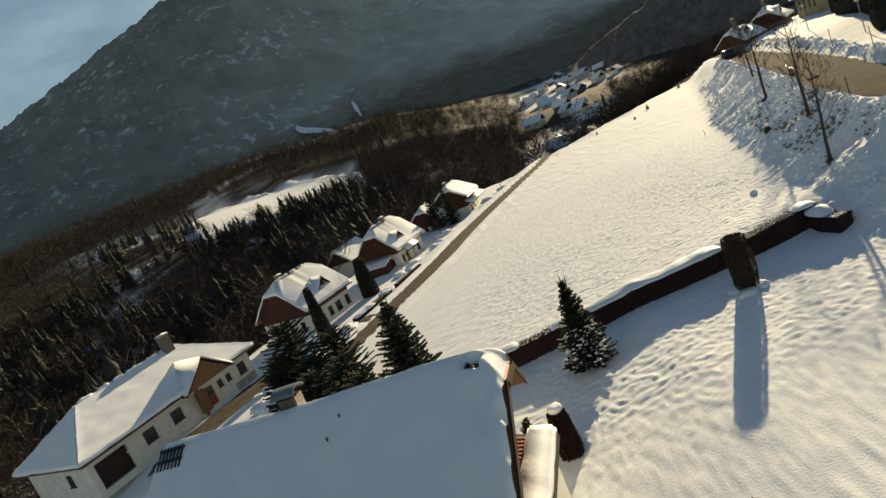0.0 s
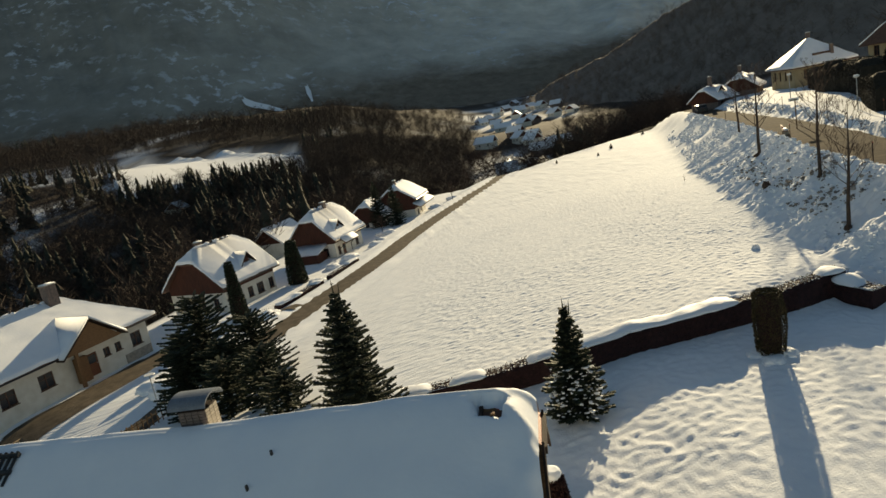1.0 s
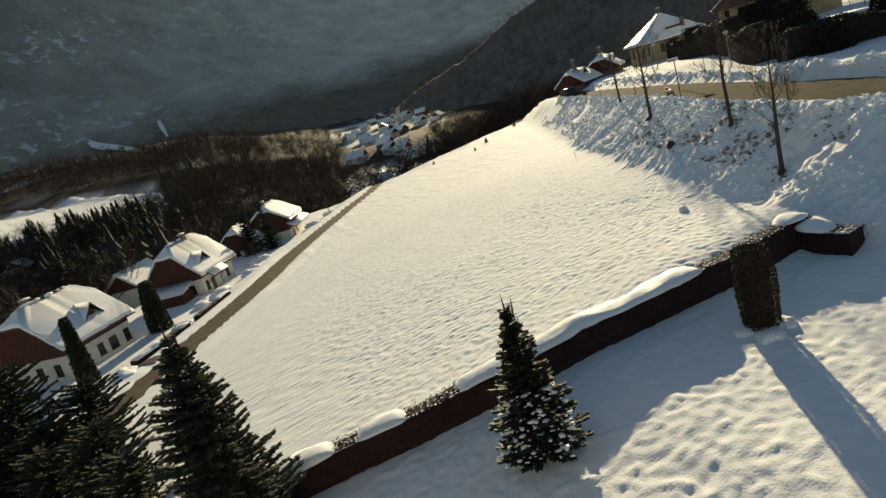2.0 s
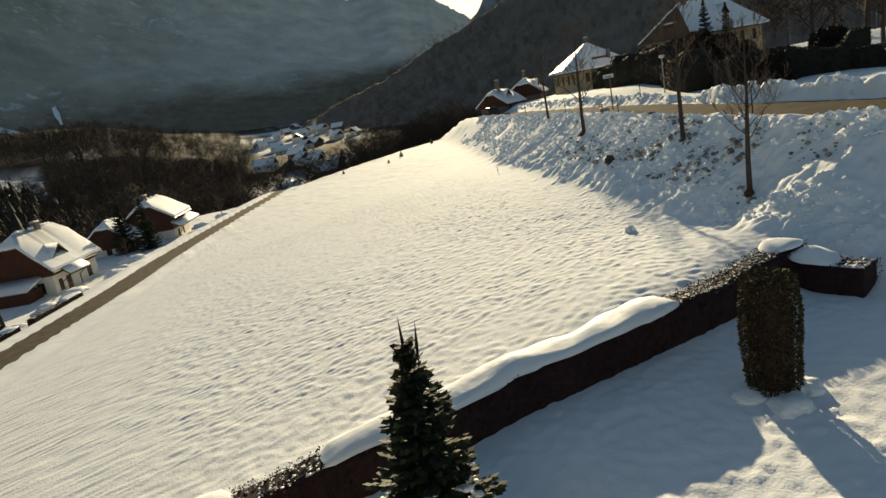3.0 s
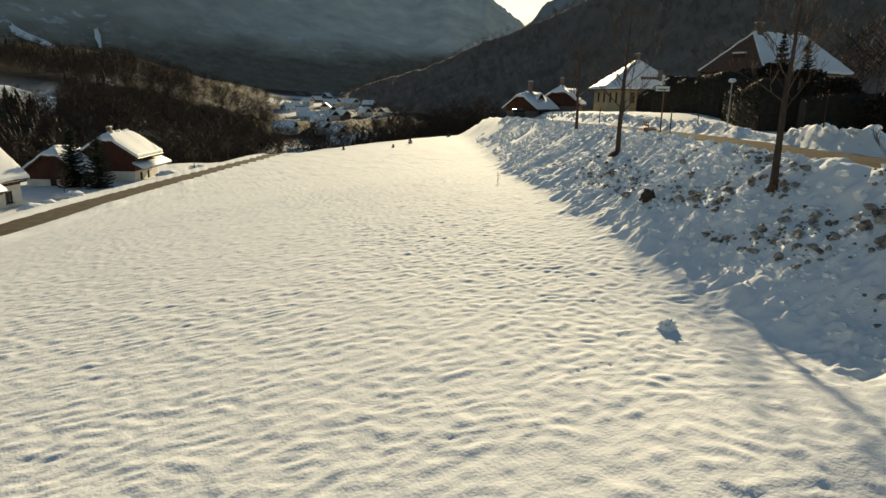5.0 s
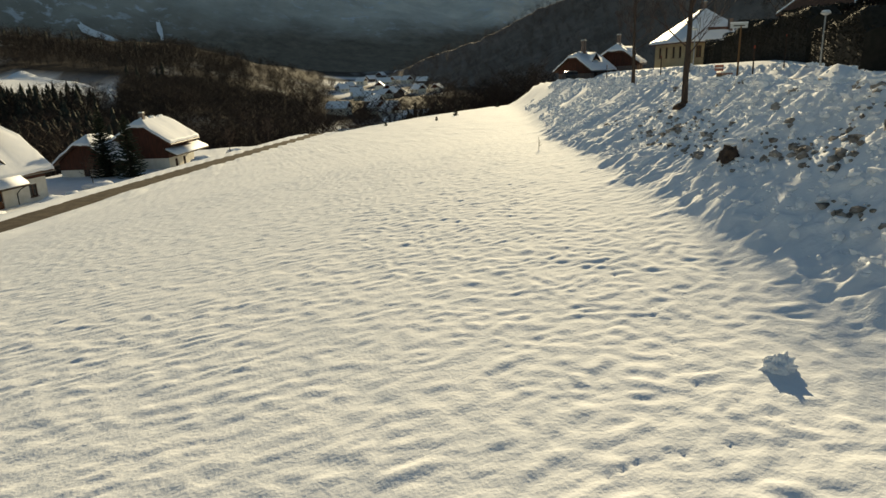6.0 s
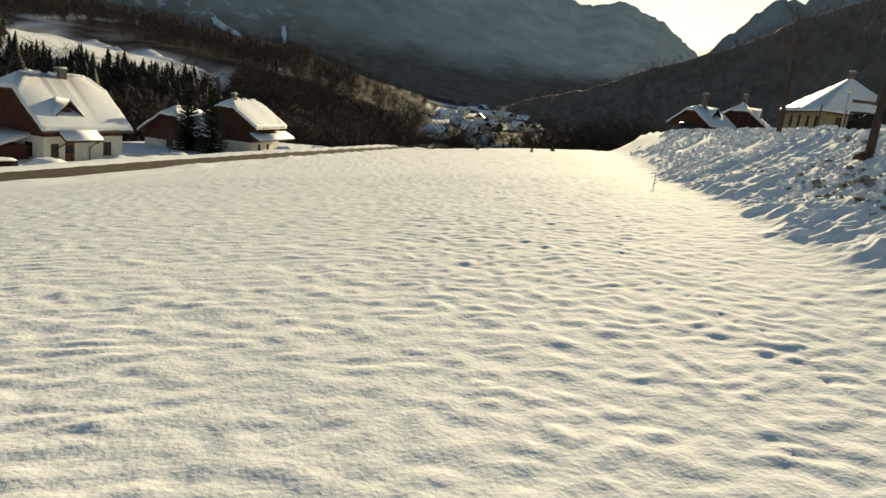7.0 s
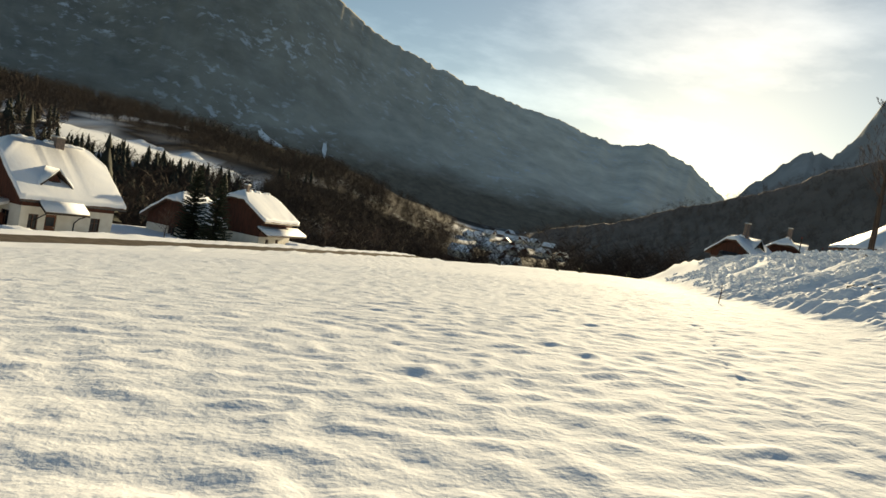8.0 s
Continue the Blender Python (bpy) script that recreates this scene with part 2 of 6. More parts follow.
# ---- the lie of the land ----
LANE_Y = [30, 45, 55, 60, 66, 72, 80, 88, 96, 104, 112, 120, 130, 140, 150, 165, 200]
LANE_X = [-36, -25, -19.3, -16.9, -14.1, -11.6, -7.7, -4.4, -1.7, 1.5, 5.1, 8.7, 13.2, 18.0, 21.9, 26.8, 40]      # centre of the lane
ROAD_Y = [-40, 10, 25, 40, 50, 60.5, 76, 98, 115, 141, 180]
ROAD_X = [24, 25, 26.5, 28.4, 31.0, 35.2, 41, 48.5, 54.5, 63.5, 76]             # centre of the upper road
ROAD_Z = [4.2, 4.2, 4.1, 4.0, 4.0, 4.0, 3.8, 3.4, 3.1, 2.4, -3]
FOOT_Y = [-40, 20, 33, 36, 40, 43, 46, 50, 54, 60, 70, 88, 110, 141, 180]
FOOT_X = [15, 16, 17.4, 18.6, 19.8, 20.4, 21.1, 22.3, 23.2, 25.2, 28.0, 35.0, 43.5, 56, 70]            # foot of the bank


def lane_x(y):
    return np.interp(y, LANE_Y, LANE_X)


def road_x(y):
    return np.interp(y, ROAD_Y, ROAD_X)


def field(x, y):
    y = np.minimum(y, 175)
    x = np.clip(x, -45, 70)
    swell = 0.25 * np.exp(-((x - 26) / 9) ** 2 - ((y - 66) / 16) ** 2) - 0.3 * np.exp(-((x - 20) / 5) ** 2 - ((y - 41) / 7) ** 2)
    return 0.63 + 0.0967 * x - 0.03787 * y - 0.001158 * x * x + 0.000663 * x * y - 0.000179 * y * y + swell


TRAILS = [[(18.8, 48.2), (18.15, 46.6), (18.1, 45.0), (17.4, 43.9), (16.8, 42.6), (16.65, 41.8), (16.85, 41.2), (17.25, 39.9)],
          [(14.3, 40.75), (14.9, 40.9), (15.5, 40.8), (16.4, 40.8)],
          [(21.3, 60.4), (20.8, 58.8), (19.6, 56.1), (18.7, 53.9), (18.4, 52.6), (18.6, 50.4), (18.8, 48.2)]]


def print_places():
    """The small paired prints of the tracks that cross the field."""
    rnd_ = random.Random(12)
    out = []
    for trail in TRAILS:
        for (x0, y0), (x1, y1) in zip(trail, trail[1:]):
            n = max(1, int(math.hypot(x1 - x0, y1 - y0) / 0.3))
            for k in range(n):
                t_ = (k + rnd_.uniform(-0.25, 0.25)) / n
                out.append((x0 + (x1 - x0) * t_ + rnd_.uniform(-0.16, 0.16), y0 + (y1 - y0) * t_ + rnd_.uniform(-0.14, 0.14), rnd_.uniform(0.03, 0.045)))
    return out


PRINTS = print_places()


def prints(x, y):
    d = np.zeros_like(x)
    if x.ndim < 2:
        return d
    for px, py, r in PRINTS:
        c0, c1 = np.searchsorted(x[0], (px - 0.3, px + 0.3))
        r0, r1 = np.searchsorted(y[:, 0], (py - 0.3, py + 0.3))
        q = np.hypot(x[r0:r1, c0:c1] - px, (y[r0:r1, c0:c1] - py) * 0.8) / r
        d[r0:r1, c0:c1] = np.maximum(d[r0:r1, c0:c1], 0.028 * np.exp(-q ** 4))
    return d


def ground(x, y, fine=False):
    x, y = np.asarray(x, float), np.asarray(y, float)
    f = field(x, y)
    lawn = np.where(x > 6, 0, 0.1 * (x - 6)) - 0.12 * np.clip(-8 - x, 0, 40)
    z = lawn + (f - lawn) * smooth((y - 31.5) / 5.0)
    # level shelf of the lane and its gardens, then the drop to the river
    lx = lane_x(y)
    shelf = field(lx + 1.5, y) + 0.30 - 1.45 * smooth((lx - 2.0 - x) / 8)
    z = z + (shelf - z) * smooth((lx + 6.0 - x) / 5.0) * smooth((y - 45) / 14)
    drop = smooth((lx - 21 - x) / 70) * smooth((y - 10) / 60 + 0.4)
    z = z - 24 * drop
    # brow of the field and the valley beyond
    brow = smooth((y - 150 - 0.12 * x) / 90)
    z = z - 22 * brow * np.maximum(smooth((140 - x) / 90), smooth((y - 185) / 90))
    # bank up to the road
    rx = road_x(y)
    fx = np.interp(y, FOOT_Y, FOOT_X)
    k = np.clip((x - fx) / np.maximum(rx - 3.3 - fx, 0.5), 0, 1)
    rz = np.interp(y, ROAD_Y, ROAD_Z)
    rise = np.clip((x - fx) / np.maximum(rx - 3.4 - fx, 0.5), -0.3, 1.3)
    bank = 0.5 * (np.sqrt(rise ** 2 + 0.006) + 1 - np.sqrt((1 - rise) ** 2 + 0.006))
    bank = np.where(rise <= -0.29, 0, np.where(rise >= 1.29, 1, np.clip(bank, 0, 1))) ** 1.2
    z = z + (rz - z) * bank
    z = z - 0.6 * np.exp(-((x - 21.7) / 2.2) ** 2 - ((y - 38.8) / 2.0) ** 2)        # hollow round the nearest tree
    east = x - rx - 2.8
    z = z + np.where(east > 0, (1.0 * smooth(east / 3.0) + 0.02 * np.clip(east, 0, 60)) * smooth((190 - y) / 50) * (0.05 + 0.95 * smooth((y - 62) / 22)), 0)
    # far valley floor and the rise to the foothills
    r = np.hypot(x, y - 60)
    a = np.degrees(np.arctan2(x, y - 60))
    west = smooth((11 - a) / 16)
    foothill = -21 + 19 * smooth((r - 190) / 125) + 0.06 * np.clip(r - 316, 0, 112) + 7 * smooth((r - 424 - 5 * rough(x, y, 30, 44)) / 24) + 0.12 * np.clip(r - 448, 0, 250) + 0.07 * np.clip(-60 - x, -60, 130) * smooth((r - 250) / 60)
    plateau = -22 + 0.048 * np.clip(r - 270, 0, 620) + 8 * smooth((a - 24) / 14)
    valley = west * foothill + (1 - west) * plateau + 2.5 * rough(x, y, 80, 41) * smooth((r - 150) / 120)
    z = z + (valley - z) * smooth((r - 120 - 0.25 * np.clip(x, 0, 120)) / 90) * smooth((y - 60) / 60)
    if fine:
        on_bank = smooth(k * 7 + 0.5 * rough(x, y, 1.6, 28) + 0.15) * smooth((1 - k) * 5 + 0.25) * smooth((x - fx + 2.2) / 2.0)
        lane = np.abs(x - lx)
        flat = smooth((lane - 1.7) / 0.8) * smooth((np.abs(x - rx) - 2.6) / 0.6)
        near = smooth((260 - r) / 100)
        wx, wy = x + 0.16 * soft(x, y, 1.3, 25, 0.4), y + 0.16 * soft(x, y, 1.1, 27, 1.1)
        mound = np.sqrt(soft(wx, wy * 1.1, 0.46, 23, 0.6) ** 2 + 0.03)
        tuft = 1.35 * mound + 0.6 * soft(wx, wy * 1.1, 0.36, 24, 1.0) + 0.3 * soft(x, y, 1.0, 3, 0.3) + 0.2 * soft(x, y, 2.6, 6, 0.9) + 0.12 * soft(x, y, 0.22, 5, 0.2)
        tuft = tuft * (0.9 + 0.15 * soft(x, y, 6, 9)) - 1.1 * np.clip(soft(wx, wy, 0.62, 33, 0.8) - 0.5, 0, 1)
        far_tuft = 0.11 * smooth((y - 84) / 14) * np.clip(rough(x, y * 1.6, 1.5, 31), 0, 1)
        bx, by = x + 0.25 * soft(x, y, 0.8, 34, 0.5), y + 0.25 * soft(x, y, 0.8, 35, 1.2)
        heavy = np.clip(0.55 + 0.9 * soft(x, y, 3.0, 36, 0.3), 0.1, 1.2)
        lump = 0.20 * np.abs(soft(bx, by, 1.35, 11, 0.4)) + 0.15 * np.abs(soft(bx, by, 0.62, 12, 0.9)) + 0.10 * soft(bx, by, 0.4, 19, 0.2) + (0.16 * np.clip(soft(bx, by, 0.3, 17, 1.3), 0, 1) + 0.07 * soft(x, y, 0.2, 18, 0.8)) * heavy + 0.28 * soft(x, y, 3.4, 14, 0.7)
        gullies = 0.10 * soft(x * 0.35, y * 1.1 - x * 0.35, 0.75, 21)
        quiet = np.where(y < 32, 1.15, 1.0)
        z = z + near * flat * ((1 - on_bank) * ((0.052 - 0.012 * smooth((y - 34) / 4) - 0.008 * smooth((y - 46) / 14)) * tuft * quiet * (1 - 0.2 * smooth((x - fx + 4.5) / 3.5)) + far_tuft) + on_bank * (0.72 * lump + gullies))
        z = z - prints(x, y)
        # ploughed snow beside both roads
        edge = np.abs(x - rx)
        berm = smooth((edge - 2.5) / 0.6) * smooth((5.4 - edge) / 2.2)
        gap = smooth((np.abs(y - 57.5) - 1.6) / 1.2)
        z = z + berm * (0.35 + 0.4 * np.abs(rough(x, y, 2.2, 15)) + 0.22 * rough(x, y, 0.6, 16)) * np.where(x < rx, 0.45, (1.0 + 0.5 * smooth((60 - y) / 6)) * gap)
        lb = smooth((lane - 1.4) / 1.0) * smooth((4.6 - lane) / 1.8) * smooth((y - 50) / 8)
        z = z + lb * (0.14 + 0.06 * rough(x, y, 4.0, 18)) * np.where(x < lx, 1.0, 1.3)
        z = z - 0.08 * (1 - smooth((lane - 1.5) / 0.5)) - 0.10 * (1 - smooth((np.abs(x - rx) - 2.5) / 0.5))
    return z


def gz(x, y):
    return float(ground(x, y, True))


def graded(inner0, inner1, step, outer0, outer1, growth=1.13):
    mid = list(np.arange(inner0, inner1, step))
    out, d = [], step
    p = mid[-1]
    while p < outer1:
        d *= growth
        p += d
        out.append(p)
    low, d, p = [], step, inner0
    while p > outer0:
        d *= growth
        p -= d
        low.append(p)
    return np.array(low[::-1] + mid + out)


def litter(x, y):
    """Where the forest floor shows: 1 in the woods, 0 in the open."""
    a = np.degrees(np.arctan2(x, y - 40))
    r = np.hypot(x, y - 40)
    lx = lane_x(np.clip(y, 45, 185))
    west = smooth((lx - 27 - x) / 8) * smooth((y - 12) / 20)
    north = smooth((y - 158 - 0.1 * np.clip(x, 0, 60)) / 10)
    hill = smooth((r - 190) / 60)
    woods = np.maximum(np.maximum(west, north), hill)
    meadow = smooth((a + 23) / 1.5) * smooth((-7 - a) / 1.5) * smooth((r - 310) / 6) * smooth((462 - r + 10 * rough(x, y, 25, 73)) / 8) * (1 - 0.7 * smooth((r - 436) / 6) * smooth(rough(x, y, 14, 74) * 3))
    village = smooth((a - 7) / 2) * smooth((19 - a) / 2) * smooth((r - 220) / 40) * smooth((860 - r) / 60) * smooth(rough(x, y, 60, 77) * 2 + 1)
    river = smooth((9 - np.abs(x + 118 + 0.10 * (y - 60) + 14 * np.sin(y / 37.0))) / 4)
    glade = np.maximum(smooth((1.15 - np.hypot((x + 78) / 10, (y - 118) / 20)) * 3), smooth((1.1 - np.hypot((x + 205) / 45, (y - 430) / 40)) * 3))
    patch = smooth((rough(x, y, 34, 71) + 0.5 * rough(x, y, 12, 72) - 0.55) * 3)
    open_ = np.maximum.reduce([meadow, village * 0.92, river * 0.85, glade, patch * 0.2])
    return woods * (1 - open_)


def make_ground():
    xs = graded(-1, 32, 0.11, -2600, 2800, 1.065)
    ys = graded(23, 78, 0.11, -700, 3200, 1.055)
    xs = np.sort(np.concatenate([xs, (xs[:-1] + xs[1:])[(xs[:-1] > 14) & (xs[:-1] < 21)] / 2]))
    ys = np.sort(np.concatenate([ys, (ys[:-1] + ys[1:])[(ys[:-1] > 38.5) & (ys[:-1] < 60)] / 2]))
    gx, gy = np.meshgrid(xs, ys)
    z = ground(gx, gy, True)
    nx, ny = len(xs), len(ys)
    verts = np.stack([gx.ravel(), gy.ravel(), z.ravel()], 1)
    i = np.arange(nx * ny).reshape(ny, nx)
    faces = np.stack([i[:-1, :-1].ravel(), i[:-1, 1:].ravel(), i[1:, 1:].ravel(), i[1:, :-1].ravel()], 1)
    me = bpy.data.meshes.new("ground")
    me.vertices.add(len(verts))
    me.vertices.foreach_set("co", verts.ravel())
    me.loops.add(faces.size)
    me.loops.foreach_set("vertex_index", faces.ravel())
    me.polygons.add(len(faces))
    me.polygons.foreach_set("loop_start", np.arange(0, faces.size, 4))
    me.polygons.foreach_set("use_smooth", np.ones(len(faces), bool))
    me.update()
    me.validate()
    floor = me.attributes.new("litter", "FLOAT", "POINT")
    floor.data.foreach_set("value", litter(gx, gy).ravel())
    tagged(linked("ground", me, GROUND), "deep lumpy snow over a sloping meadow and its bank", "snowy ground", kind="structure")


def strip(name, cx, y0, y1, half, step, mat, label, category, lift=0.03):
    verts, faces = [], []
    ys = np.arange(y0, y1, step)
    across = np.linspace(-1, 1, 9)
    for y in ys:
        slope = float(cx(y + 0.5) - cx(y - 0.5))
        w = half * math.hypot(1, slope)
        wl, wr = (w * (1 + 0.12 * float(rough(y, 3.0, 2.5, s)) + 0.05 * float(rough(y, 9.0, 0.7, s))) for s in (51, 52))
        c = float(cx(y))
        zc = float(ground(c, y, True))
        for a in across:
            x = c + (a * wl if a < 0 else a * wr)
            verts.append((x, y, zc + lift + 0.03 * (1 - a * a) + 0.015 * float(rough(x, y, 1.0, 53))))
    n = len(across)
    for i in range(len(ys) - 1):
        for j in range(n - 1):
            a = i * n + j
            faces.append((a, a + 1, a + n + 1, a + n))
    return tagged(raw(name, verts, faces, mat, smooth=True), label, category, kind="structure")


make_ground()
strip("road_lower", lane_x, 45, 190, 1.5, 0.4, LANE, "narrow wet gravel lane cleared of snow", "lane")
strip("road_upper", road_x, -35, 150, 2.5, 0.4, ASPHALT, "tan gritted road between banks of ploughed snow", "road")


def far_meadow():
    """The sunlit meadow across the river, with its uneven upper bank."""
    a = np.radians(np.linspace(-23.5, -7.2, 90))
    verts, faces = [], []
    n = 26
    for i, q in enumerate(a):
        lo = 309 + 5 * float(rough(i * 1.0, 2.0, 14, 61)) + 26 * max(0.0, (i - 70) / 20)
        hi = 455 + 9 * float(rough(i * 1.0, 5.0, 9, 62)) + 4 * float(rough(i * 1.0, 8.0, 3, 63)) - 60 * max(0.0, (i - 62) / 28) - 40 * max(0.0, (18 - i) / 18)
        for j in range(n):
            r_ = lo + (hi - lo) * j / (n - 1)
            x, y = r_ * math.sin(q), 40 + r_ * math.cos(q)
            edge = min(j, n - 1 - j, i, len(a) - 1 - i)
            verts.append((x, y, float(ground(x, y)) + (1.6 if edge > 0 else -3.0) + (0.8 * float(rough(x, y, 9, 64)) if j > n * 0.8 else 0)))
    for i in range(len(a) - 1):
        for j in range(n - 1):
            k = i * n + j
            faces.append((k, k + n, k + n + 1, k + 1))
    tagged(raw("meadow", verts, faces, SNOW, smooth=True), "sunlit snowy meadow across the valley below the woods", "snowy meadow", kind="structure")


far_meadow()


# ---- mountains and hills ----
def rock_material(name, wood, stone, snow_amount, wood_top, pale=1.0):
    """Bare forest low down, bare rock above, snow lying on the ledges."""
    m = bpy.data.materials.new(name)
    m.use_nodes = True
    nt = m.node_tree
    b = nt.nodes["Principled BSDF"]
    b.inputs["Roughness"].default_value, b.inputs["Specular IOR Level"].default_value = 0.95, 0.05
    geo = nt.nodes.new("ShaderNodeNewGeometry")

    def noise_node(scale, detail, stretch=(1, 1, 1)):
        mapping = nt.nodes.new("ShaderNodeMapping")
        mapping.inputs["Scale"].default_value = stretch
        nt.links.new(geo.outputs["Position"], mapping.inputs["Vector"])
        n = nt.nodes.new("ShaderNodeTexNoise")
        n.inputs["Scale"].default_value, n.inputs["Detail"].default_value, n.inputs["Roughness"].default_value = scale, detail, 0.62
        nt.links.new(mapping.outputs["Vector"], n.inputs["Vector"])
        return n

    def ramp_node(source, lo, hi, c0, c1):
        r = nt.nodes.new("ShaderNodeValToRGB")
        r.color_ramp.elements[0].position, r.color_ramp.elements[1].position = lo, hi
        r.color_ramp.elements[0].color, r.color_ramp.elements[1].color = (*c0, 1), (*c1, 1)
        nt.links.new(source, r.inputs["Fac"])
        return r

    def mix_node(fac, a, c):
        x = nt.nodes.new("ShaderNodeMixRGB")
        nt.links.new(fac, x.inputs[0])
        nt.links.new(a, x.inputs[1])
        nt.links.new(c, x.inputs[2])
        return x

    trees = ramp_node(noise_node(0.05, 8).outputs["Fac"], 0.30, 0.70, [c * 0.75 for c in wood], [c * 1.25 for c in wood])
    rocks = ramp_node(noise_node(0.012, 10, (1, 1, 0.45)).outputs["Fac"], 0.30, 0.72, [c * 0.75 for c in stone], [c * 1.2 for c in stone])
    split = nt.nodes.new("ShaderNodeSeparateXYZ")
    nt.links.new(geo.outputs["Position"], split.inputs[0])
    wander = nt.nodes.new("ShaderNodeMath")
    wander.operation = "MULTIPLY_ADD"
    wander.inputs[1].default_value = wood_top * 1.6
    nt.links.new(noise_node(0.006, 6).outputs["Fac"], wander.inputs[0])
    nt.links.new(split.outputs["Z"], wander.inputs[2])
    height = nt.nodes.new("ShaderNodeMapRange")
    height.inputs["From Min"].default_value, height.inputs["From Max"].default_value = wood_top * 1.5, wood_top * 2.3
    nt.links.new(wander.outputs[0], height.inputs["Value"])
    # sun haze put into the rock colour: darker west, paler east
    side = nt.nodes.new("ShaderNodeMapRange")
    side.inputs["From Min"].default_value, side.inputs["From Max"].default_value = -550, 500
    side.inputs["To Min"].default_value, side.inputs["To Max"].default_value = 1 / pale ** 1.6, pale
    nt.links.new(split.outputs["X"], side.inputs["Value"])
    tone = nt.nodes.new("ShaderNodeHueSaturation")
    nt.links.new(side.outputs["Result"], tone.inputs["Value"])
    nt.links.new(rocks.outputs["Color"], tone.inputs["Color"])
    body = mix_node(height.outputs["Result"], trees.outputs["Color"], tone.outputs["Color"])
    ledge = ramp_node(noise_node(0.028, 12, (1.4, 1.4, 0.45)).outputs["Fac"], 0.585 - snow_amount, 0.67 - snow_amount, (0, 0, 0), (1, 1, 1))
    above = nt.nodes.new("ShaderNodeMath")
    above.operation = "MULTIPLY"
    patch = ramp_node(noise_node(0.0045, 4).outputs["Fac"], 0.45, 0.62, (0.08, 0.08, 0.08), (1, 1, 1))
    held = nt.nodes.new("ShaderNodeMath")
    held.operation = "MULTIPLY"
    nt.links.new(ledge.outputs["Color"], held.inputs[0])
    nt.links.new(patch.outputs["Color"], held.inputs[1])
    nt.links.new(held.outputs[0], above.inputs[0])
    nt.links.new(height.outputs["Result"], above.inputs[1])
    white = nt.nodes.new("ShaderNodeRGB")
    white.outputs[0].default_value = (0.62, 0.65, 0.70, 1)
    final = mix_node(above.outputs[0], body.outputs["Color"], white.outputs[0])
    nt.links.new(final.outputs["Color"], b.inputs["Base Color"])
    bump = nt.nodes.new("ShaderNodeBump")
    bump.inputs["Strength"].default_value, bump.inputs["Distance"].default_value = 0.35, 6.0
    nt.links.new(noise_node(0.03, 10, (1, 1, 0.6)).outputs["Fac"], bump.inputs["Height"])
    nt.links.new(bump.outputs["Normal"], b.inputs["Normal"])
    return m


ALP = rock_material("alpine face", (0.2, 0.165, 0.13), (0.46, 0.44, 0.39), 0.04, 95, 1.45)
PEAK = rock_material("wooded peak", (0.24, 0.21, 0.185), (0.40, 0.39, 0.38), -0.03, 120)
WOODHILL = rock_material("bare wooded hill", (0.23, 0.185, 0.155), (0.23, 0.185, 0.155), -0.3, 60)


def massif(name, az, el, near, far, mat, label, seed, base=-25.0, power=1.15, crag=0.09, fuzz=5.0):
    """A mountain flank that climbs from `near` metres to its crest `far` metres off; el is the crest's height in degrees over az."""
    a = np.arange(az[0], az[-1], 0.2)
    e = np.interp(a, az, el)
    d_far = np.interp(a, [az[0], az[-1]], far)
    d_near = np.interp(a, [az[0], az[-1]], near)
    n = 90
    s = np.concatenate([np.linspace(0, 1, n), [1.03, 1.12, 1.3]])
    A, S = np.meshgrid(np.radians(a), s)
    top = np.tan(np.radians(e)) * d_far + 2.0
    top = top + fuzz * rough(a * 40, a * 0 + seed, 9, seed + 3) + 1.6 * fuzz * rough(a * 40, a * 0 + seed, 40, seed + 4) * 0.6
    D = d_near + (d_far - d_near) * S
    X, Y = D * np.sin(A), 45 + D * np.cos(A)
    up = np.minimum(S, 1) ** power
    H = base + (top - base) * up
    ribs = fractal(X + 0.3 * Y, Y * 0.35 - X * 0.2, 210, 6, seed, 0.55)
    H = H + (top - base) * crag * ribs * np.sin(np.pi * np.clip(S, 0, 1)) ** 1.7
    H = np.where(S > 1, H - (S - 1) * (top - base) * 1.2, H)
    ny, nx = H.shape
    i = np.arange(nx * ny).reshape(ny, nx)
    faces = np.stack([i[:-1, :-1].ravel(), i[:-1, 1:].ravel(), i[1:, 1:].ravel(), i[1:, :-1].ravel()], 1)
    ob = raw(name, np.stack([X.ravel(), Y.ravel(), H.ravel()], 1), faces.tolist(), mat, smooth=True)
    tagged(ob, label, "mountain", kind="structure")

    def at_slope(azimuth, k):
        row = int(np.clip(round(k * (n - 1)), 0, n - 1))
        col = int(np.clip(round((azimuth - az[0]) / 0.2), 0, len(a) - 1))
        return X[row, col], Y[row, col], H[row, col]
    return at_slope


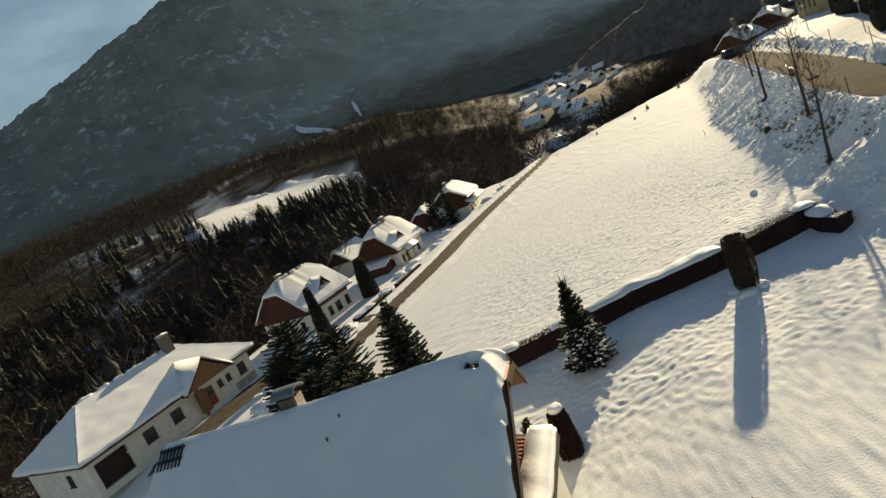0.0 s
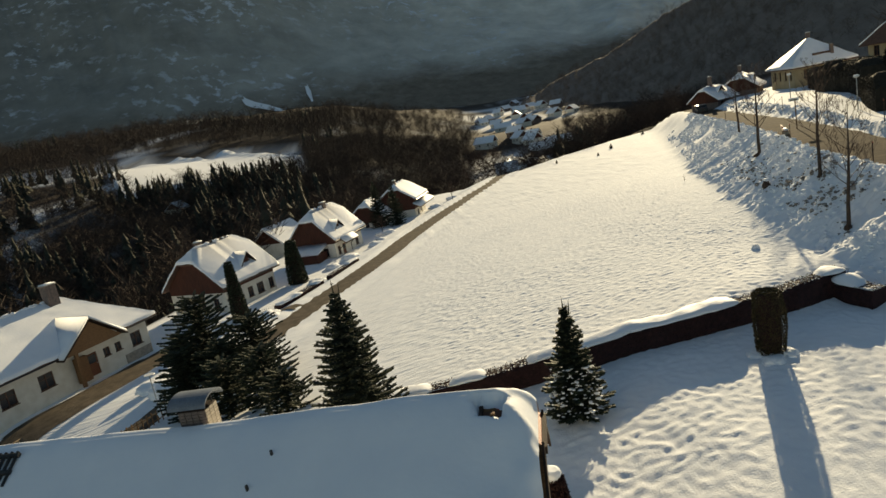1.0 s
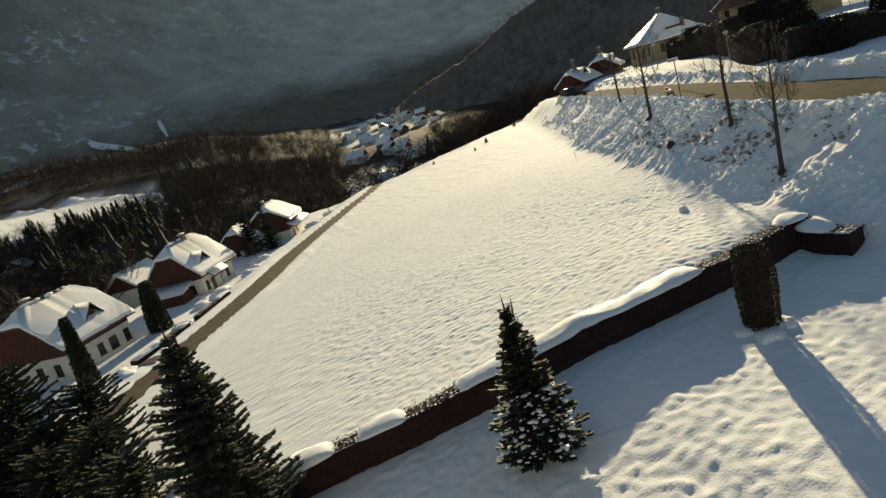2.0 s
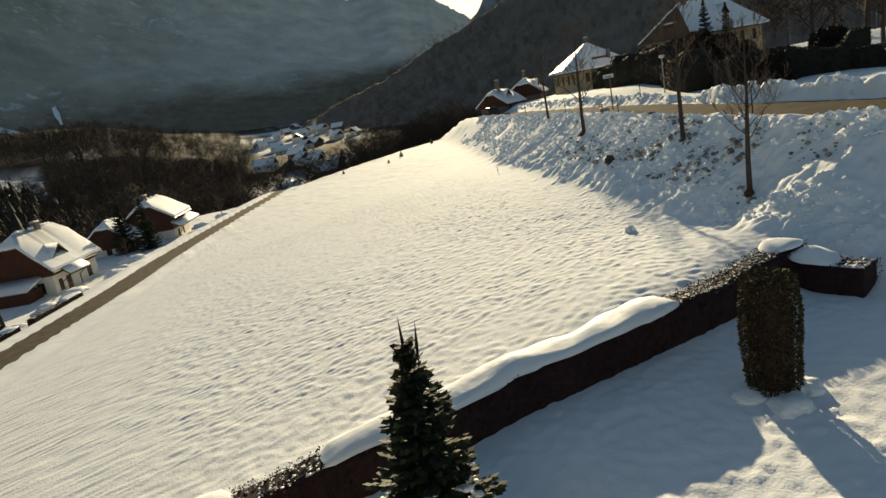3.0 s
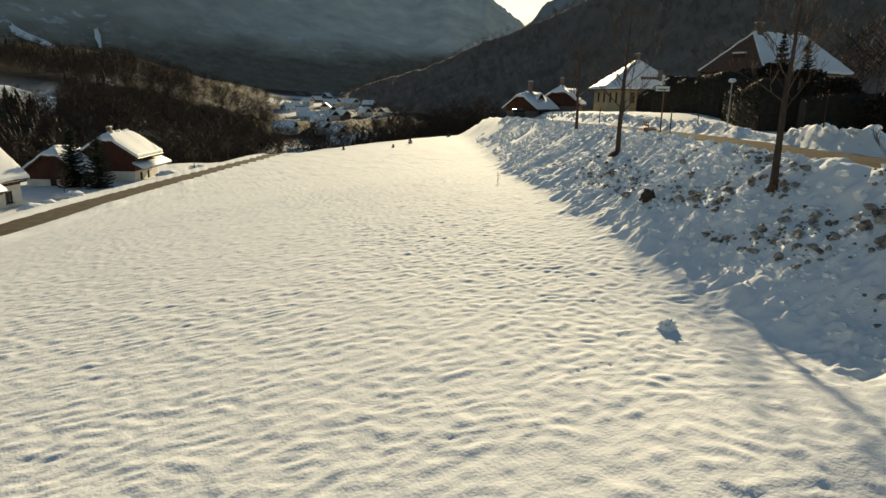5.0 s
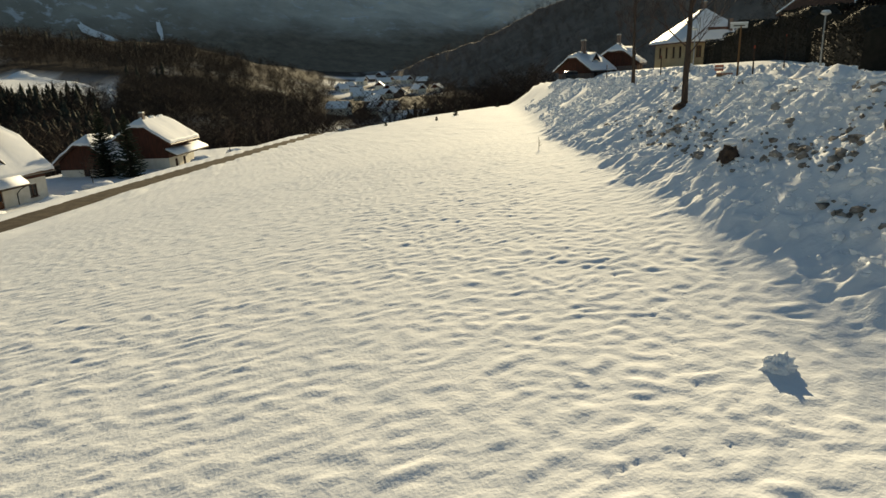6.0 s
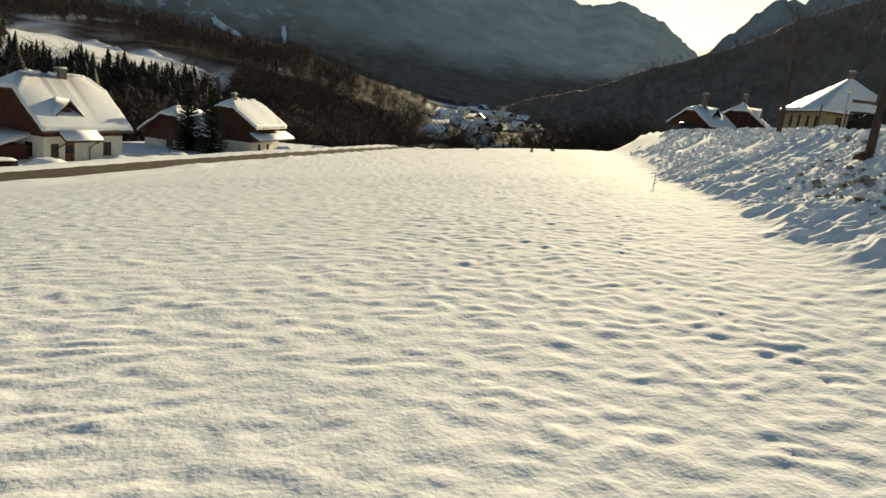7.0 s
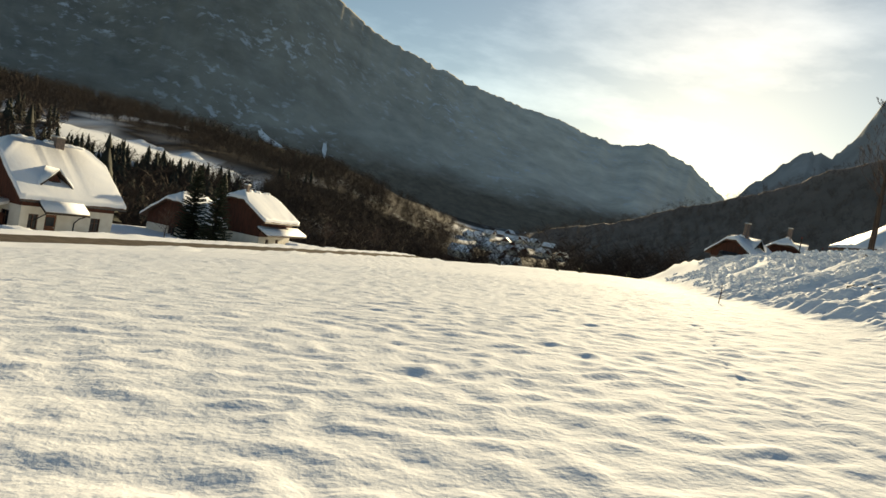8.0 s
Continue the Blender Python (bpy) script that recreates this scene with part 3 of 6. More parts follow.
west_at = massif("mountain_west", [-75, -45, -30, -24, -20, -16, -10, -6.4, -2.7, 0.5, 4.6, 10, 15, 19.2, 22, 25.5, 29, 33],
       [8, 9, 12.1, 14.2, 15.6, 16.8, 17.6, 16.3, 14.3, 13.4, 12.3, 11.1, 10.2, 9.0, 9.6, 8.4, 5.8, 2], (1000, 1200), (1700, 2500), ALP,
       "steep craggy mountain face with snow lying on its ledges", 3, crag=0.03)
def snow_gully(label, spots, width):
    """A tongue of snow lying in a gully of the west face; spots are azimuth and height in degrees."""
    verts, faces = [], []
    for i, (az_, el_) in enumerate(spots):
        for side in (-1, -0.4, 0.3, 1):
            w_ = width[i] * side
            best = min((west_at(az_ + w_, q_ / 89) for q_ in range(90)), key=lambda p: abs(math.degrees(math.atan2(p[2] - 8, math.hypot(p[0], p[1] - 20))) - el_ - 0.15 * math.sin(7 * side + i)))
            verts.append((best[0] * 0.994, 45 + (best[1] - 45) * 0.994, best[2] + 2.0))
    for i in range(len(spots) - 1):
        for j in range(3):
            a = i * 4 + j
            faces.append((a, a + 1, a + 5, a + 4))
    tagged(raw("snow_gully", verts, faces, SNOW, smooth=True), label, "snow field", kind="structure")


snow_gully("tongue of snow lying in a gully of the mountain", [(-10.2, 4.0), (-9.7, 3.5), (-9.0, 3.1), (-8.0, 2.8), (-7.0, 2.6)], [0.15, 0.4, 0.6, 0.6, 0.25])
snow_gully("thin white streak of a frozen waterfall", [(-4.8, 4.2), (-4.75, 3.5), (-4.7, 2.9)], [0.1, 0.18, 0.15])
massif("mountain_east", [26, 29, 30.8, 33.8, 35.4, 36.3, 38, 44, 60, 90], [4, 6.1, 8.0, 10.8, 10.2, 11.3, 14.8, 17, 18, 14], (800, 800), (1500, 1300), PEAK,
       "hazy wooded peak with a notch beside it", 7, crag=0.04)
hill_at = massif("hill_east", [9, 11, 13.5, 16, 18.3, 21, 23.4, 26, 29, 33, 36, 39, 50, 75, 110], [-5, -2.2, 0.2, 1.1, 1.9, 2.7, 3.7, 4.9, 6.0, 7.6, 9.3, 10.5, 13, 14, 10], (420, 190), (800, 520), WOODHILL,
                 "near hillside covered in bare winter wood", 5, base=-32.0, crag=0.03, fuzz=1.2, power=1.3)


# ---- woods ----
def far_spruce(h, r, seed):
    rnd = random.Random(seed)
    v, f = [], []
    sides, tiers = 8, 8
    for k in range(tiers):
        z0 = h * (0.04 + 0.88 * k / tiers)
        z1 = z0 + h * 0.26 * (1 - 0.4 * k / tiers)
        rr = r * (1 - 0.9 * (k / tiers) ** 1.15)
        cx, cy = rnd.uniform(-0.06, 0.06) * r, rnd.uniform(-0.06, 0.06) * r
        base = len(v)
        turn = rnd.random() * 6
        for j in range(sides):
            a = turn + 2 * math.pi * j / sides
            q = rr * rnd.uniform(0.45, 1.3)
            v.append((cx + q * math.cos(a), cy + q * math.sin(a), z0 + rnd.uniform(-0.05, 0.04) * h))
        v.append((cx, cy, min(z1, h)))
        for j in range(sides):
            f.append((base + j, base + (j + 1) % sides, base + sides))
    return np.array(v), np.array(f)


def far_bare(h, r, seed):
    rnd = random.Random(seed)
    v, f = [], []

    def blade(p, q, w):
        i = len(v)
        d = np.cross(np.subtract(q, p), (rnd.uniform(-1, 1), rnd.uniform(-1, 1), 0.3))
        d = d / (np.linalg.norm(d) + 1e-6) * w
        v.extend([tuple(np.subtract(p, d)), tuple(np.add(p, d)), tuple(q)])
        f.append((i, i + 1, i + 2))
    blade((0, 0, 0), (0, 0, h * 0.95), h * 0.016)
    for k in range(13):
        a, z = rnd.random() * 6.28, rnd.uniform(0.18, 0.7) * h
        q = (math.cos(a) * r * rnd.uniform(0.5, 1), math.sin(a) * r * rnd.uniform(0.5, 1), min(h, z + h * rnd.uniform(0.15, 0.36)))
        blade((0, 0, z), q, h * 0.007)
        for j in range(6):
            b = rnd.random() * 6.28
            m = np.array((0, 0, z)) + (np.array(q) - np.array((0, 0, z))) * rnd.uniform(0.35, 0.95)
            blade(m, m + np.array((math.cos(b) * r * 0.42, math.sin(b) * r * 0.42, h * rnd.uniform(0.04, 0.18))), h * 0.006)
    return np.array(v), np.array(f)


def wood(name, places, maker, mat, label, category="woodland"):
    """Many trees joined into one object; places are x, y, z, height, radius."""
    kinds = [maker(1.0, 1.0, 70 + k) for k in range(9)]
    rnd = random.Random(5)
    V, F, base = [], [], 0
    for x, y, z, h, r in places:
        v, f = kinds[rnd.randrange(9)]
        a = rnd.random() * 6.28
        c, s_ = math.cos(a) * r, math.sin(a) * r
        p = np.empty_like(v)
        p[:, 0], p[:, 1], p[:, 2] = x + v[:, 0] * c - v[:, 1] * s_, y + v[:, 0] * s_ + v[:, 1] * c, z + v[:, 2] * h
        V.append(p)
        F.append(f + base)
        base += len(v)
    V, F = np.concatenate(V), np.concatenate(F)
    me = bpy.data.meshes.new(name)
    me.vertices.add(len(V))
    me.vertices.foreach_set("co", V.ravel())
    me.loops.add(F.size)
    me.loops.foreach_set("vertex_index", F.ravel())
    me.polygons.add(len(F))
    me.polygons.foreach_set("loop_start", np.arange(0, F.size, 3))
    me.update()
    return tagged(linked(name, me, mat), label, category, kind="stuff")


def scatter(n, az0, az1, r0, r1, seed, keep, hmin, hmax, slim):
    rnd = random.Random(seed)
    out = []
    for _ in range(n):
        a, r = radians(rnd.uniform(az0, az1)), math.sqrt(rnd.uniform(r0 * r0, r1 * r1))
        x, y = r * math.sin(a), 40 + r * math.cos(a)
        if keep(x, y, math.degrees(a), r):
            h = rnd.uniform(hmin, hmax)
            out.append([x, y, 0, h, h * slim * rnd.uniform(0.8, 1.25)])
    xy = np.array(out)
    z = ground(xy[:, 0], xy[:, 1])
    for o, q in zip(out, z):
        o[2] = float(q) - 0.3
    return out


def in_meadow(x, y, a, r):
    a0 = math.degrees(math.atan2(x, y - 40))
    return -22.5 < a0 < -7.0 and 312 < r < 476 + 8 * math.sin(a0)


def in_clearing(x, y, a, r):
    return math.hypot((x + 205) / 45, (y - 430) / 40) < 1 or math.hypot((x + 78) / 10, (y - 118) / 20) < 1


def in_village(x, y, a, r):
    return 8 < a < 19 and 430 < r < 860 and rough(x, y, 60, 77) > -0.35


def west_keep(x, y, a, r):
    edge = float(lane_x(min(max(y, 45), 185)))
    return x < edge - 26 - (6 if y > 90 else 10) and not in_meadow(x, y, a, r) and not in_clearing(x, y, a, r)


def open_wood(x, y, a, r):
    return not in_meadow(x, y, a, r) and not in_village(x, y, a, r)


def north_keep(x, y, a, r):
    return y > 166 + 0.1 * max(x, 0) and open_wood(x, y, a, r) and not (8 < a < 17 and r > 190 and rough(x, y, 45, 78) > -0.3)


spruces = scatter(1100, -68, -3, 30, 300, 1, lambda *q: west_keep(*q) and rough(q[0], q[1], 55, 61) > 0.22, 8, 15, 0.21)
spruces += scatter(900, -60, 4, 300, 640, 2, lambda *q: open_wood(*q) and rough(q[0], q[1], 80, 62) > 0.4, 8, 14, 0.20)
spruces += scatter(90, -25, -8, 286, 308, 3, lambda *q: True, 6, 13, 0.2)
spruces += scatter(120, 16.5, 24, 205, 330, 4, lambda *q: q[1] > 215, 9, 16, 0.20)
wood("spruce_wood", spruces, far_spruce, FARSPRUCE, "dark spruce wood filling the valley below the houses")
bare = scatter(4200, -68, -2, 26, 310, 11, lambda *q: west_keep(*q), 7, 13, 0.34)
bare += scatter(3600, -60, 9, 300, 700, 12, open_wood, 8, 13, 0.36)
bare += scatter(3600, -8, 30, 120, 430, 13, north_keep, 7, 12, 0.35)
bare += scatter(2400, -40, 2, 430, 640, 14, open_wood, 8, 13, 0.36)
rnd = random.Random(21)
hill = []
for _ in range(4200):
    az_, k_ = rnd.uniform(13, 75), rnd.random() ** 0.8
    px_, py_, pz_ = hill_at(az_, k_)
    h_ = rnd.uniform(7, 12)
    hill.append([px_ + rnd.uniform(-4, 4), py_ + rnd.uniform(-4, 4), pz_ - 0.8, h_, h_ * 0.36])
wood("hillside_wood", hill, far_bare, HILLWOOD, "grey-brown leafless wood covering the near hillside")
for _ in range(230):
    px_, py_ = rnd.uniform(60, 135), rnd.uniform(40, 165)
    if py_ - 0.55 * px_ > 78 or (64 < px_ < 92 and 82 < py_ < 126) or px_ < road_x(py_) + 28:
        continue
    h_ = rnd.uniform(9, 15)
    bare.append([px_, py_, float(ground(px_, py_)) - 0.3, h_, h_ * 0.3])
wood("bare_wood", bare, far_bare, BAREWOOD, "brown leafless winter wood on the valley sides")


# ---- houses ----
def frame_pose(x, y, z, az):
    """Local x runs along the front, local y into the house, front towards the lane."""
    return pose(x, y, z, 0, 0, 90 - az)


def empty_thing(name, m, label, category, group=""):
    ob = new(name)
    ob.matrix_world = m
    ob.empty_display_size = 0.5
    return tagged(ob, label, category, group)


def walled(bm, u0, u1, z0, z1, openings, put):
    """An upright wall of boxes round its openings; put(u0, u1, z0, z1) adds one box."""
    us = sorted({u0, u1, *[min(max(v, u0), u1) for o in openings for v in o[:2]]})
    zs = sorted({z0, z1, *[min(max(v, z0), z1) for o in openings for v in o[2:4]]})
    for a, b in zip(us, us[1:]):
        run = None
        for c, d in zip(zs, zs[1:]):
            solid = not any(o[0] <= (a + b) / 2 <= o[1] and o[2] <= (c + d) / 2 <= o[3] for o in openings)
            if solid:
                run = (run[0], d) if run else (c, d)
            if run and (not solid or d == zs[-1]):
                put(a, b, *run)
                run = None
    bmesh.ops.remove_doubles(bm, verts=bm.verts, dist=0.001)


def opening_parts(house, kind, u0, u1, z0, z1, place):
    """A window or door in its opening; place(u, depth, z) gives local coordinates, depth into the wall."""
    def bar(bm, a, b, c, d, e0, e1):
        p, q = place(a, e0, c), place(b, e1, d)
        box(bm, min(p[0], q[0]), max(p[0], q[0]), min(p[1], q[1]), max(p[1], q[1]), c, d)
    if kind == "window":
        bm = bmesh.new()
        w = 0.07
        bar(bm, u0, u1, z0, z0 + w, 0.06, 0.16)
        bar(bm, u0, u1, z1 - w, z1, 0.06, 0.16)
        bar(bm, u0, u0 + w, z0 + w, z1 - w, 0.06, 0.16)
        bar(bm, u1 - w, u1, z0 + w, z1 - w, 0.06, 0.16)
        bar(bm, (u0 + u1) / 2 - 0.035, (u0 + u1) / 2 + 0.035, z0 + w, z1 - w, 0.07, 0.15)
        if z1 - z0 > 0.9:
            bar(bm, u0 + w, u1 - w, z0 + (z1 - z0) * 0.62, z0 + (z1 - z0) * 0.62 + 0.04, 0.08, 0.14)
        win = part("window", bm, FRAME, house, "dark brown window frame")
        bm = bmesh.new()
        bar(bm, u0 + 0.03, u1 - 0.03, z0 + 0.03, z1 - 0.03, 0.11, 0.13)
        part("pane", bm, GLASS, win)
        bm = bmesh.new()
        bar(bm, u0 - 0.06, u1 + 0.06, z0 - 0.06, z0, -0.10, 0.06)
        part("sill", bm, FRAME, win)
    elif kind == "door":
        bm = bmesh.new()
        bar(bm, u0, u1, z0, z1, 0.10, 0.16)
        d = part("door", bm, DOOR, house, "brown wooden house door")
        bm = bmesh.new()
        bar(bm, u0 + 0.15, u1 - 0.15, z0 + (z1 - z0) * 0.55, z1 - 0.2, 0.07, 0.098)
        part("pane", bm, GLASS, d)
        bm = bmesh.new()
        bar(bm, u1 - 0.16, u1 - 0.10, z0 + 0.98, z0 + 1.06, 0.03, 0.10)
        part("handle", bm, GREYMETAL, d)
    else:
        bm = bmesh.new()
        bar(bm, u0, u1, z0, z1, 0.5, 0.56)
        part("garage_door", bm, DARKWOOD, house)


def snow_slab(bm, seed, amp=0.05):
    """Round a snow plate's edges and make it uneven."""
    bmesh.ops.remove_doubles(bm, verts=bm.verts, dist=0.002)
    long_ = [e for e in bm.edges if e.calc_length() > 1.2]
    bmesh.ops.subdivide_edges(bm, edges=long_, cuts=21, use_grid_fill=True)
    bmesh.ops.triangulate(bm, faces=[f for f in bm.faces if len(f.verts) > 4])
    for v in bm.verts:
        n = noise.noise(Vector((v.co.x * 0.9, v.co.y * 0.9, seed))) + 0.6 * noise.noise(Vector((v.co.x * 2.7, v.co.y * 2.7, seed))) + 0.55 * noise.noise(Vector((v.co.x * 2.4, v.co.y * 0.25, seed + 9.0)))
        v.co += Vector((0.3 * n, 0.3 * n, n)) * amp


def gable_roof(house, L, W, wall_h, slope, oe, ov, yb, hx, deck, snow, seed, snow_label, snow_thick=0.28, sides=("front", "back", "left", "right")):
    """Deck and snow of a pitched roof, its ends hipped from depth yb up. hx: how far the ridge ends stand in from the gables."""
    def pt(x, y):
        return Vector((x, y, wall_h + slope * (y if y <= W / 2 else W - y)))
    zr = wall_h + slope * W / 2
    polys = {
        "front": [pt(-ov, -oe), pt(L + ov, -oe), pt(L + ov, yb), Vector((L - hx, W / 2, zr)), Vector((hx, W / 2, zr)), pt(-ov, yb)],
        "back": [pt(L + ov, W + oe), pt(-ov, W + oe), pt(-ov, W - yb), Vector((hx, W / 2, zr)), Vector((L - hx, W / 2, zr)), pt(L + ov, W - yb)],
        "left": [pt(-ov, W - yb), pt(-ov, yb), Vector((hx, W / 2, zr))],
        "right": [pt(L + ov, yb), pt(L + ov, W - yb), Vector((L - hx, W / 2, zr))],
    }
    if yb >= W / 2 - 0.01:
        del polys["left"], polys["right"]
    for side, poly in polys.items():
        clean = [p for i, p in enumerate(poly) if (p - poly[i - 1]).length > 0.01]
        bm = bmesh.new()
        prism(bm, clean, (0, 0, 0.16))
        part("roof", bm, deck, house)
    bm = bmesh.new()
    for side in sides:
        if side not in polys:
            continue
        poly = polys[side]
        clean = [p + Vector((0, 0, 0.165)) for i, p in enumerate(poly) if (p - poly[i - 1]).length > 0.01]
        top = [p + Vector((0, 0, snow_thick)) for p in clean]
        a = [bm.verts.new(p) for p in clean]
        b = [bm.verts.new(p) for p in top]
        bm.faces.new(b)
        for i in range(len(a)):
            bm.faces.new((a[i], a[(i + 1) % len(a)], b[(i + 1) % len(a)], b[i]))
    bmesh.ops.remove_doubles(bm, verts=bm.verts, dist=0.01)
    # faces shared by two slopes inside the snow go away
    seen = {}
    for f in list(bm.faces):
        key = frozenset(f.verts)
        seen.setdefault(key, []).append(f)
    for fs in seen.values():
        if len(fs) > 1:
            for f in fs:
                bm.faces.remove(f)
    bmesh.ops.recalc_face_normals(bm, faces=bm.faces)
    edges = [e for e in bm.edges if all(v.co.z > wall_h - slope * oe + 0.2 for v in e.verts) and len(e.link_faces) == 2 and e.calc_face_angle(0) > 0.15]
    bmesh.ops.bevel(bm, geom=edges, offset=min(0.14, snow_thick * 0.5), segments=3, affect="EDGES", profile=0.6)
    snow_slab(bm, seed, 0.09)
    part("roof_snow", bm, snow, house, snow_label, smooth=True)
    rnd_ = random.Random(int(seed * 10))
    x_, end = hx + 0.2, L - hx - 0.2
    while x_ < end - 0.5:
        ln = min(rnd_.uniform(1.2, 3.0), end - x_)
        bm = bmesh.new()
        n = max(4, int(ln / 0.22))
        pts = [(x_ + ln * q / n, W / 2 + rnd_.uniform(-0.05, 0.05), zr + 0.165 + snow_thick - 0.02 + rnd_.uniform(-0.03, 0.05)) for q in range(n + 1)]
        tube(bm, pts, [0.06] + [rnd_.uniform(0.10, 0.2) for _ in range(n - 1)] + [0.05], 7)
        part("ridge_snow", bm, snow, house, smooth=True)
        x_ += ln + rnd_.uniform(0.1, 0.7)


def chimney(house, x, y, z0, z1, w=0.6, d=0.5):
    bm = bmesh.new()
    box(bm, x - w / 2, x + w / 2, y - d / 2, y + d / 2, z0, z1)
    c = part("chimney", bm, BRICK, house, "grey rendered chimney")
    bm = bmesh.new()
    box(bm, x - w / 2 - 0.08, x + w / 2 + 0.08, y - d / 2 - 0.08, y + d / 2 + 0.08, z1, z1 + 0.09)
    part("cap", bm, STONE, c)
    bm = bmesh.new()
    box(bm, x - w / 2 - 0.05, x + w / 2 + 0.05, y - d / 2 - 0.05, y + d / 2 + 0.05, z1 + 0.092, z1 + 0.2)
    bmesh.ops.bevel(bm, geom=bm.edges[:], offset=0.05, segments=2, affect="EDGES")
    part("cap_snow", bm, ROOF_SNOW, c, smooth=True)


def dormer(house, x, yd, w, h, wall_h, slope, seed):
    """A pointed dormer on the front slope, snow on both its sides."""
    z0 = wall_h + slope * yd + 0.16
    yt = yd + h / slope
    bm = bmesh.new()
    prism(bm, [(x - w / 2 + 0.15, yd + 0.1, z0 - 0.3), (x + w / 2 - 0.15, yd + 0.1, z0 - 0.3), (x, yd + 0.1, z0 + h - 0.2)], (0, 0.12, 0))
    front = part("dormer", bm, TIMBER, house, "pointed dormer with brown boards")
    bm = bmesh.new()
    box(bm, x - 0.28, x + 0.28, yd + 0.06, yd + 0.097, z0 + 0.12, z0 + 0.5)
    part("pane", bm, GLASS, front)
    for sgn in (-1, 1):
        bm = bmesh.new()
        poly = [(x + sgn * (w / 2 + 0.2), yd - 0.25, z0 - 0.05), (x, yd - 0.25, z0 + h), (x, yt + 0.35, z0 + h + 0.05), (x + sgn * (w / 2 + 0.2), yd + 0.35, z0 - 0.05)]
        prism(bm, poly, (0, 0, 0.1))
        part("dormer_roof", bm, DARKWOOD, front)
        bm = bmesh.new()
        prism(bm, [Vector(p) + Vector((0, 0, 0.105)) for p in poly], (0, 0, 0.22))
        bmesh.ops.bevel(bm, geom=[e for e in bm.edges], offset=0.07, segments=2, affect="EDGES")
        part("dormer_snow", bm, ROOF_SNOW, front, smooth=True)


def alpine_house(name, label, x, y, z, az, L, W, wall_h, slope, yb, hx, openings, gable_openings=(), back_openings=(), chimneys=(), dormers=(), band=1.0, oe=0.6, ov=0.7,
                 lower=PLASTER, upper=TIMBER, deck=ROOFTILE, seed=1.0, group="", snow_thick=0.28, sides=("front", "back", "left", "right"), base=0.8, category="house"):
    """A house with plastered ground floor, boarded upper part and a snowed-over roof."""
    house = empty_thing(name, frame_pose(x, y, z, az), label, category, group)
    zb = wall_h - band
    # front and back
    bm = bmesh.new()
    walled(bm, 0, L, -base, zb, [o for o in openings], lambda a, b, c, d: box(bm, a, b, 0, 0.3, c, d))
    part("wall", bm, lower, house)
    bm = bmesh.new()
    walled(bm, 0, L, -base, zb, back_openings, lambda a, b, c, d: box(bm, a, b, W - 0.3, W, c, d))
    part("wall", bm, lower, house)
    for o in back_openings:
        opening_parts(house, o[4], *o[:4], lambda u, dep, zz: (u, W - dep, zz))
    if band > 0.05:
        for y0 in (0.0, W - 0.34):
            bm = bmesh.new()
            walled(bm, 0, L, zb, wall_h, openings if y0 == 0 else [], lambda a, b, c, d: box(bm, a, b, y0 - 0.03, y0 + 0.34, c, d))
            part("boarding", bm, upper, house, "dark red-brown boarding")
    # gables
    for end, xx in (("left", 0.0), ("right", L)):
        lo, hi = (0.0, 0.3) if end == "left" else (L - 0.3, L)
        bm = bmesh.new()
        ops = gable_openings if end == "left" else ()
        walled(bm, 0.3, W - 0.3, -base, zb, ops, lambda a, b, c, d: box(bm, lo, hi, a, b, c, d))
        part("wall", bm, lower, house)
        d = 0.03
        zt = wall_h + slope * min(yb, W / 2)
        poly = [(0, zb), (W, zb), (W, wall_h), (W - yb, zt), (yb, zt), (0, wall_h)] if yb < W / 2 - 0.05 else [(0, zb), (W, zb), (W, wall_h), (W / 2, zt), (0, wall_h)]
        if yb > 0.1:
            bm = bmesh.new()
            x0 = lo - d if end == "left" else lo
            prism(bm, [(x0, p[0], p[1] - 0.02) for p in poly], (0.33, 0, 0))
            part("gable", bm, upper, house, "dark boarded gable")
        for o in ops:
            opening_parts(house, o[4], *o[:4], lambda u, dep, zz: (dep, u, zz))
    for o in openings:
        opening_parts(house, o[4], *o[:4], lambda u, dep, zz: (u, dep, zz))
    gable_roof(house, L, W, wall_h, slope, oe, ov, yb, hx, deck, ROOF_SNOW, seed, "thick roof snow with rounded edges", snow_thick, sides)
    # gutter along the front eave
    bm = bmesh.new()
    zg = wall_h - slope * oe
    tube(bm, [(-ov, -oe - 0.05, zg + 0.02), (L + ov, -oe - 0.05, zg + 0.02)], [0.07, 0.07], 6)
    part("gutter", bm, METAL, house)
    for c in chimneys:
        chimney(house, *c)
    for d in dormers:
        dormer(house, *d, wall_h, slope, seed)
    return house


def pent(house, name, x0, x1, y0, z0, y1, z1, deck=DARKWOOD, snow=True, thick=0.24):
    """A small sloping roof from (y0, z0) out to (y1, z1), with its snow."""
    bm = bmesh.new()
    poly = [(x0, y0, z0), (x1, y0, z0), (x1, y1, z1), (x0, y1, z1)]
    prism(bm, poly, (0, 0, 0.1))
    p = part(name, bm, deck, house)
    if snow:
        bm = bmesh.new()
        prism(bm, [Vector(q) + Vector((0, 0, 0.105)) for q in poly], (0, 0, thick))
        bmesh.ops.bevel(bm, geom=bm.edges[:], offset=0.09, segments=3, affect="EDGES")
        part("snow", bm, ROOF_SNOW, p, smooth=True)
    return p


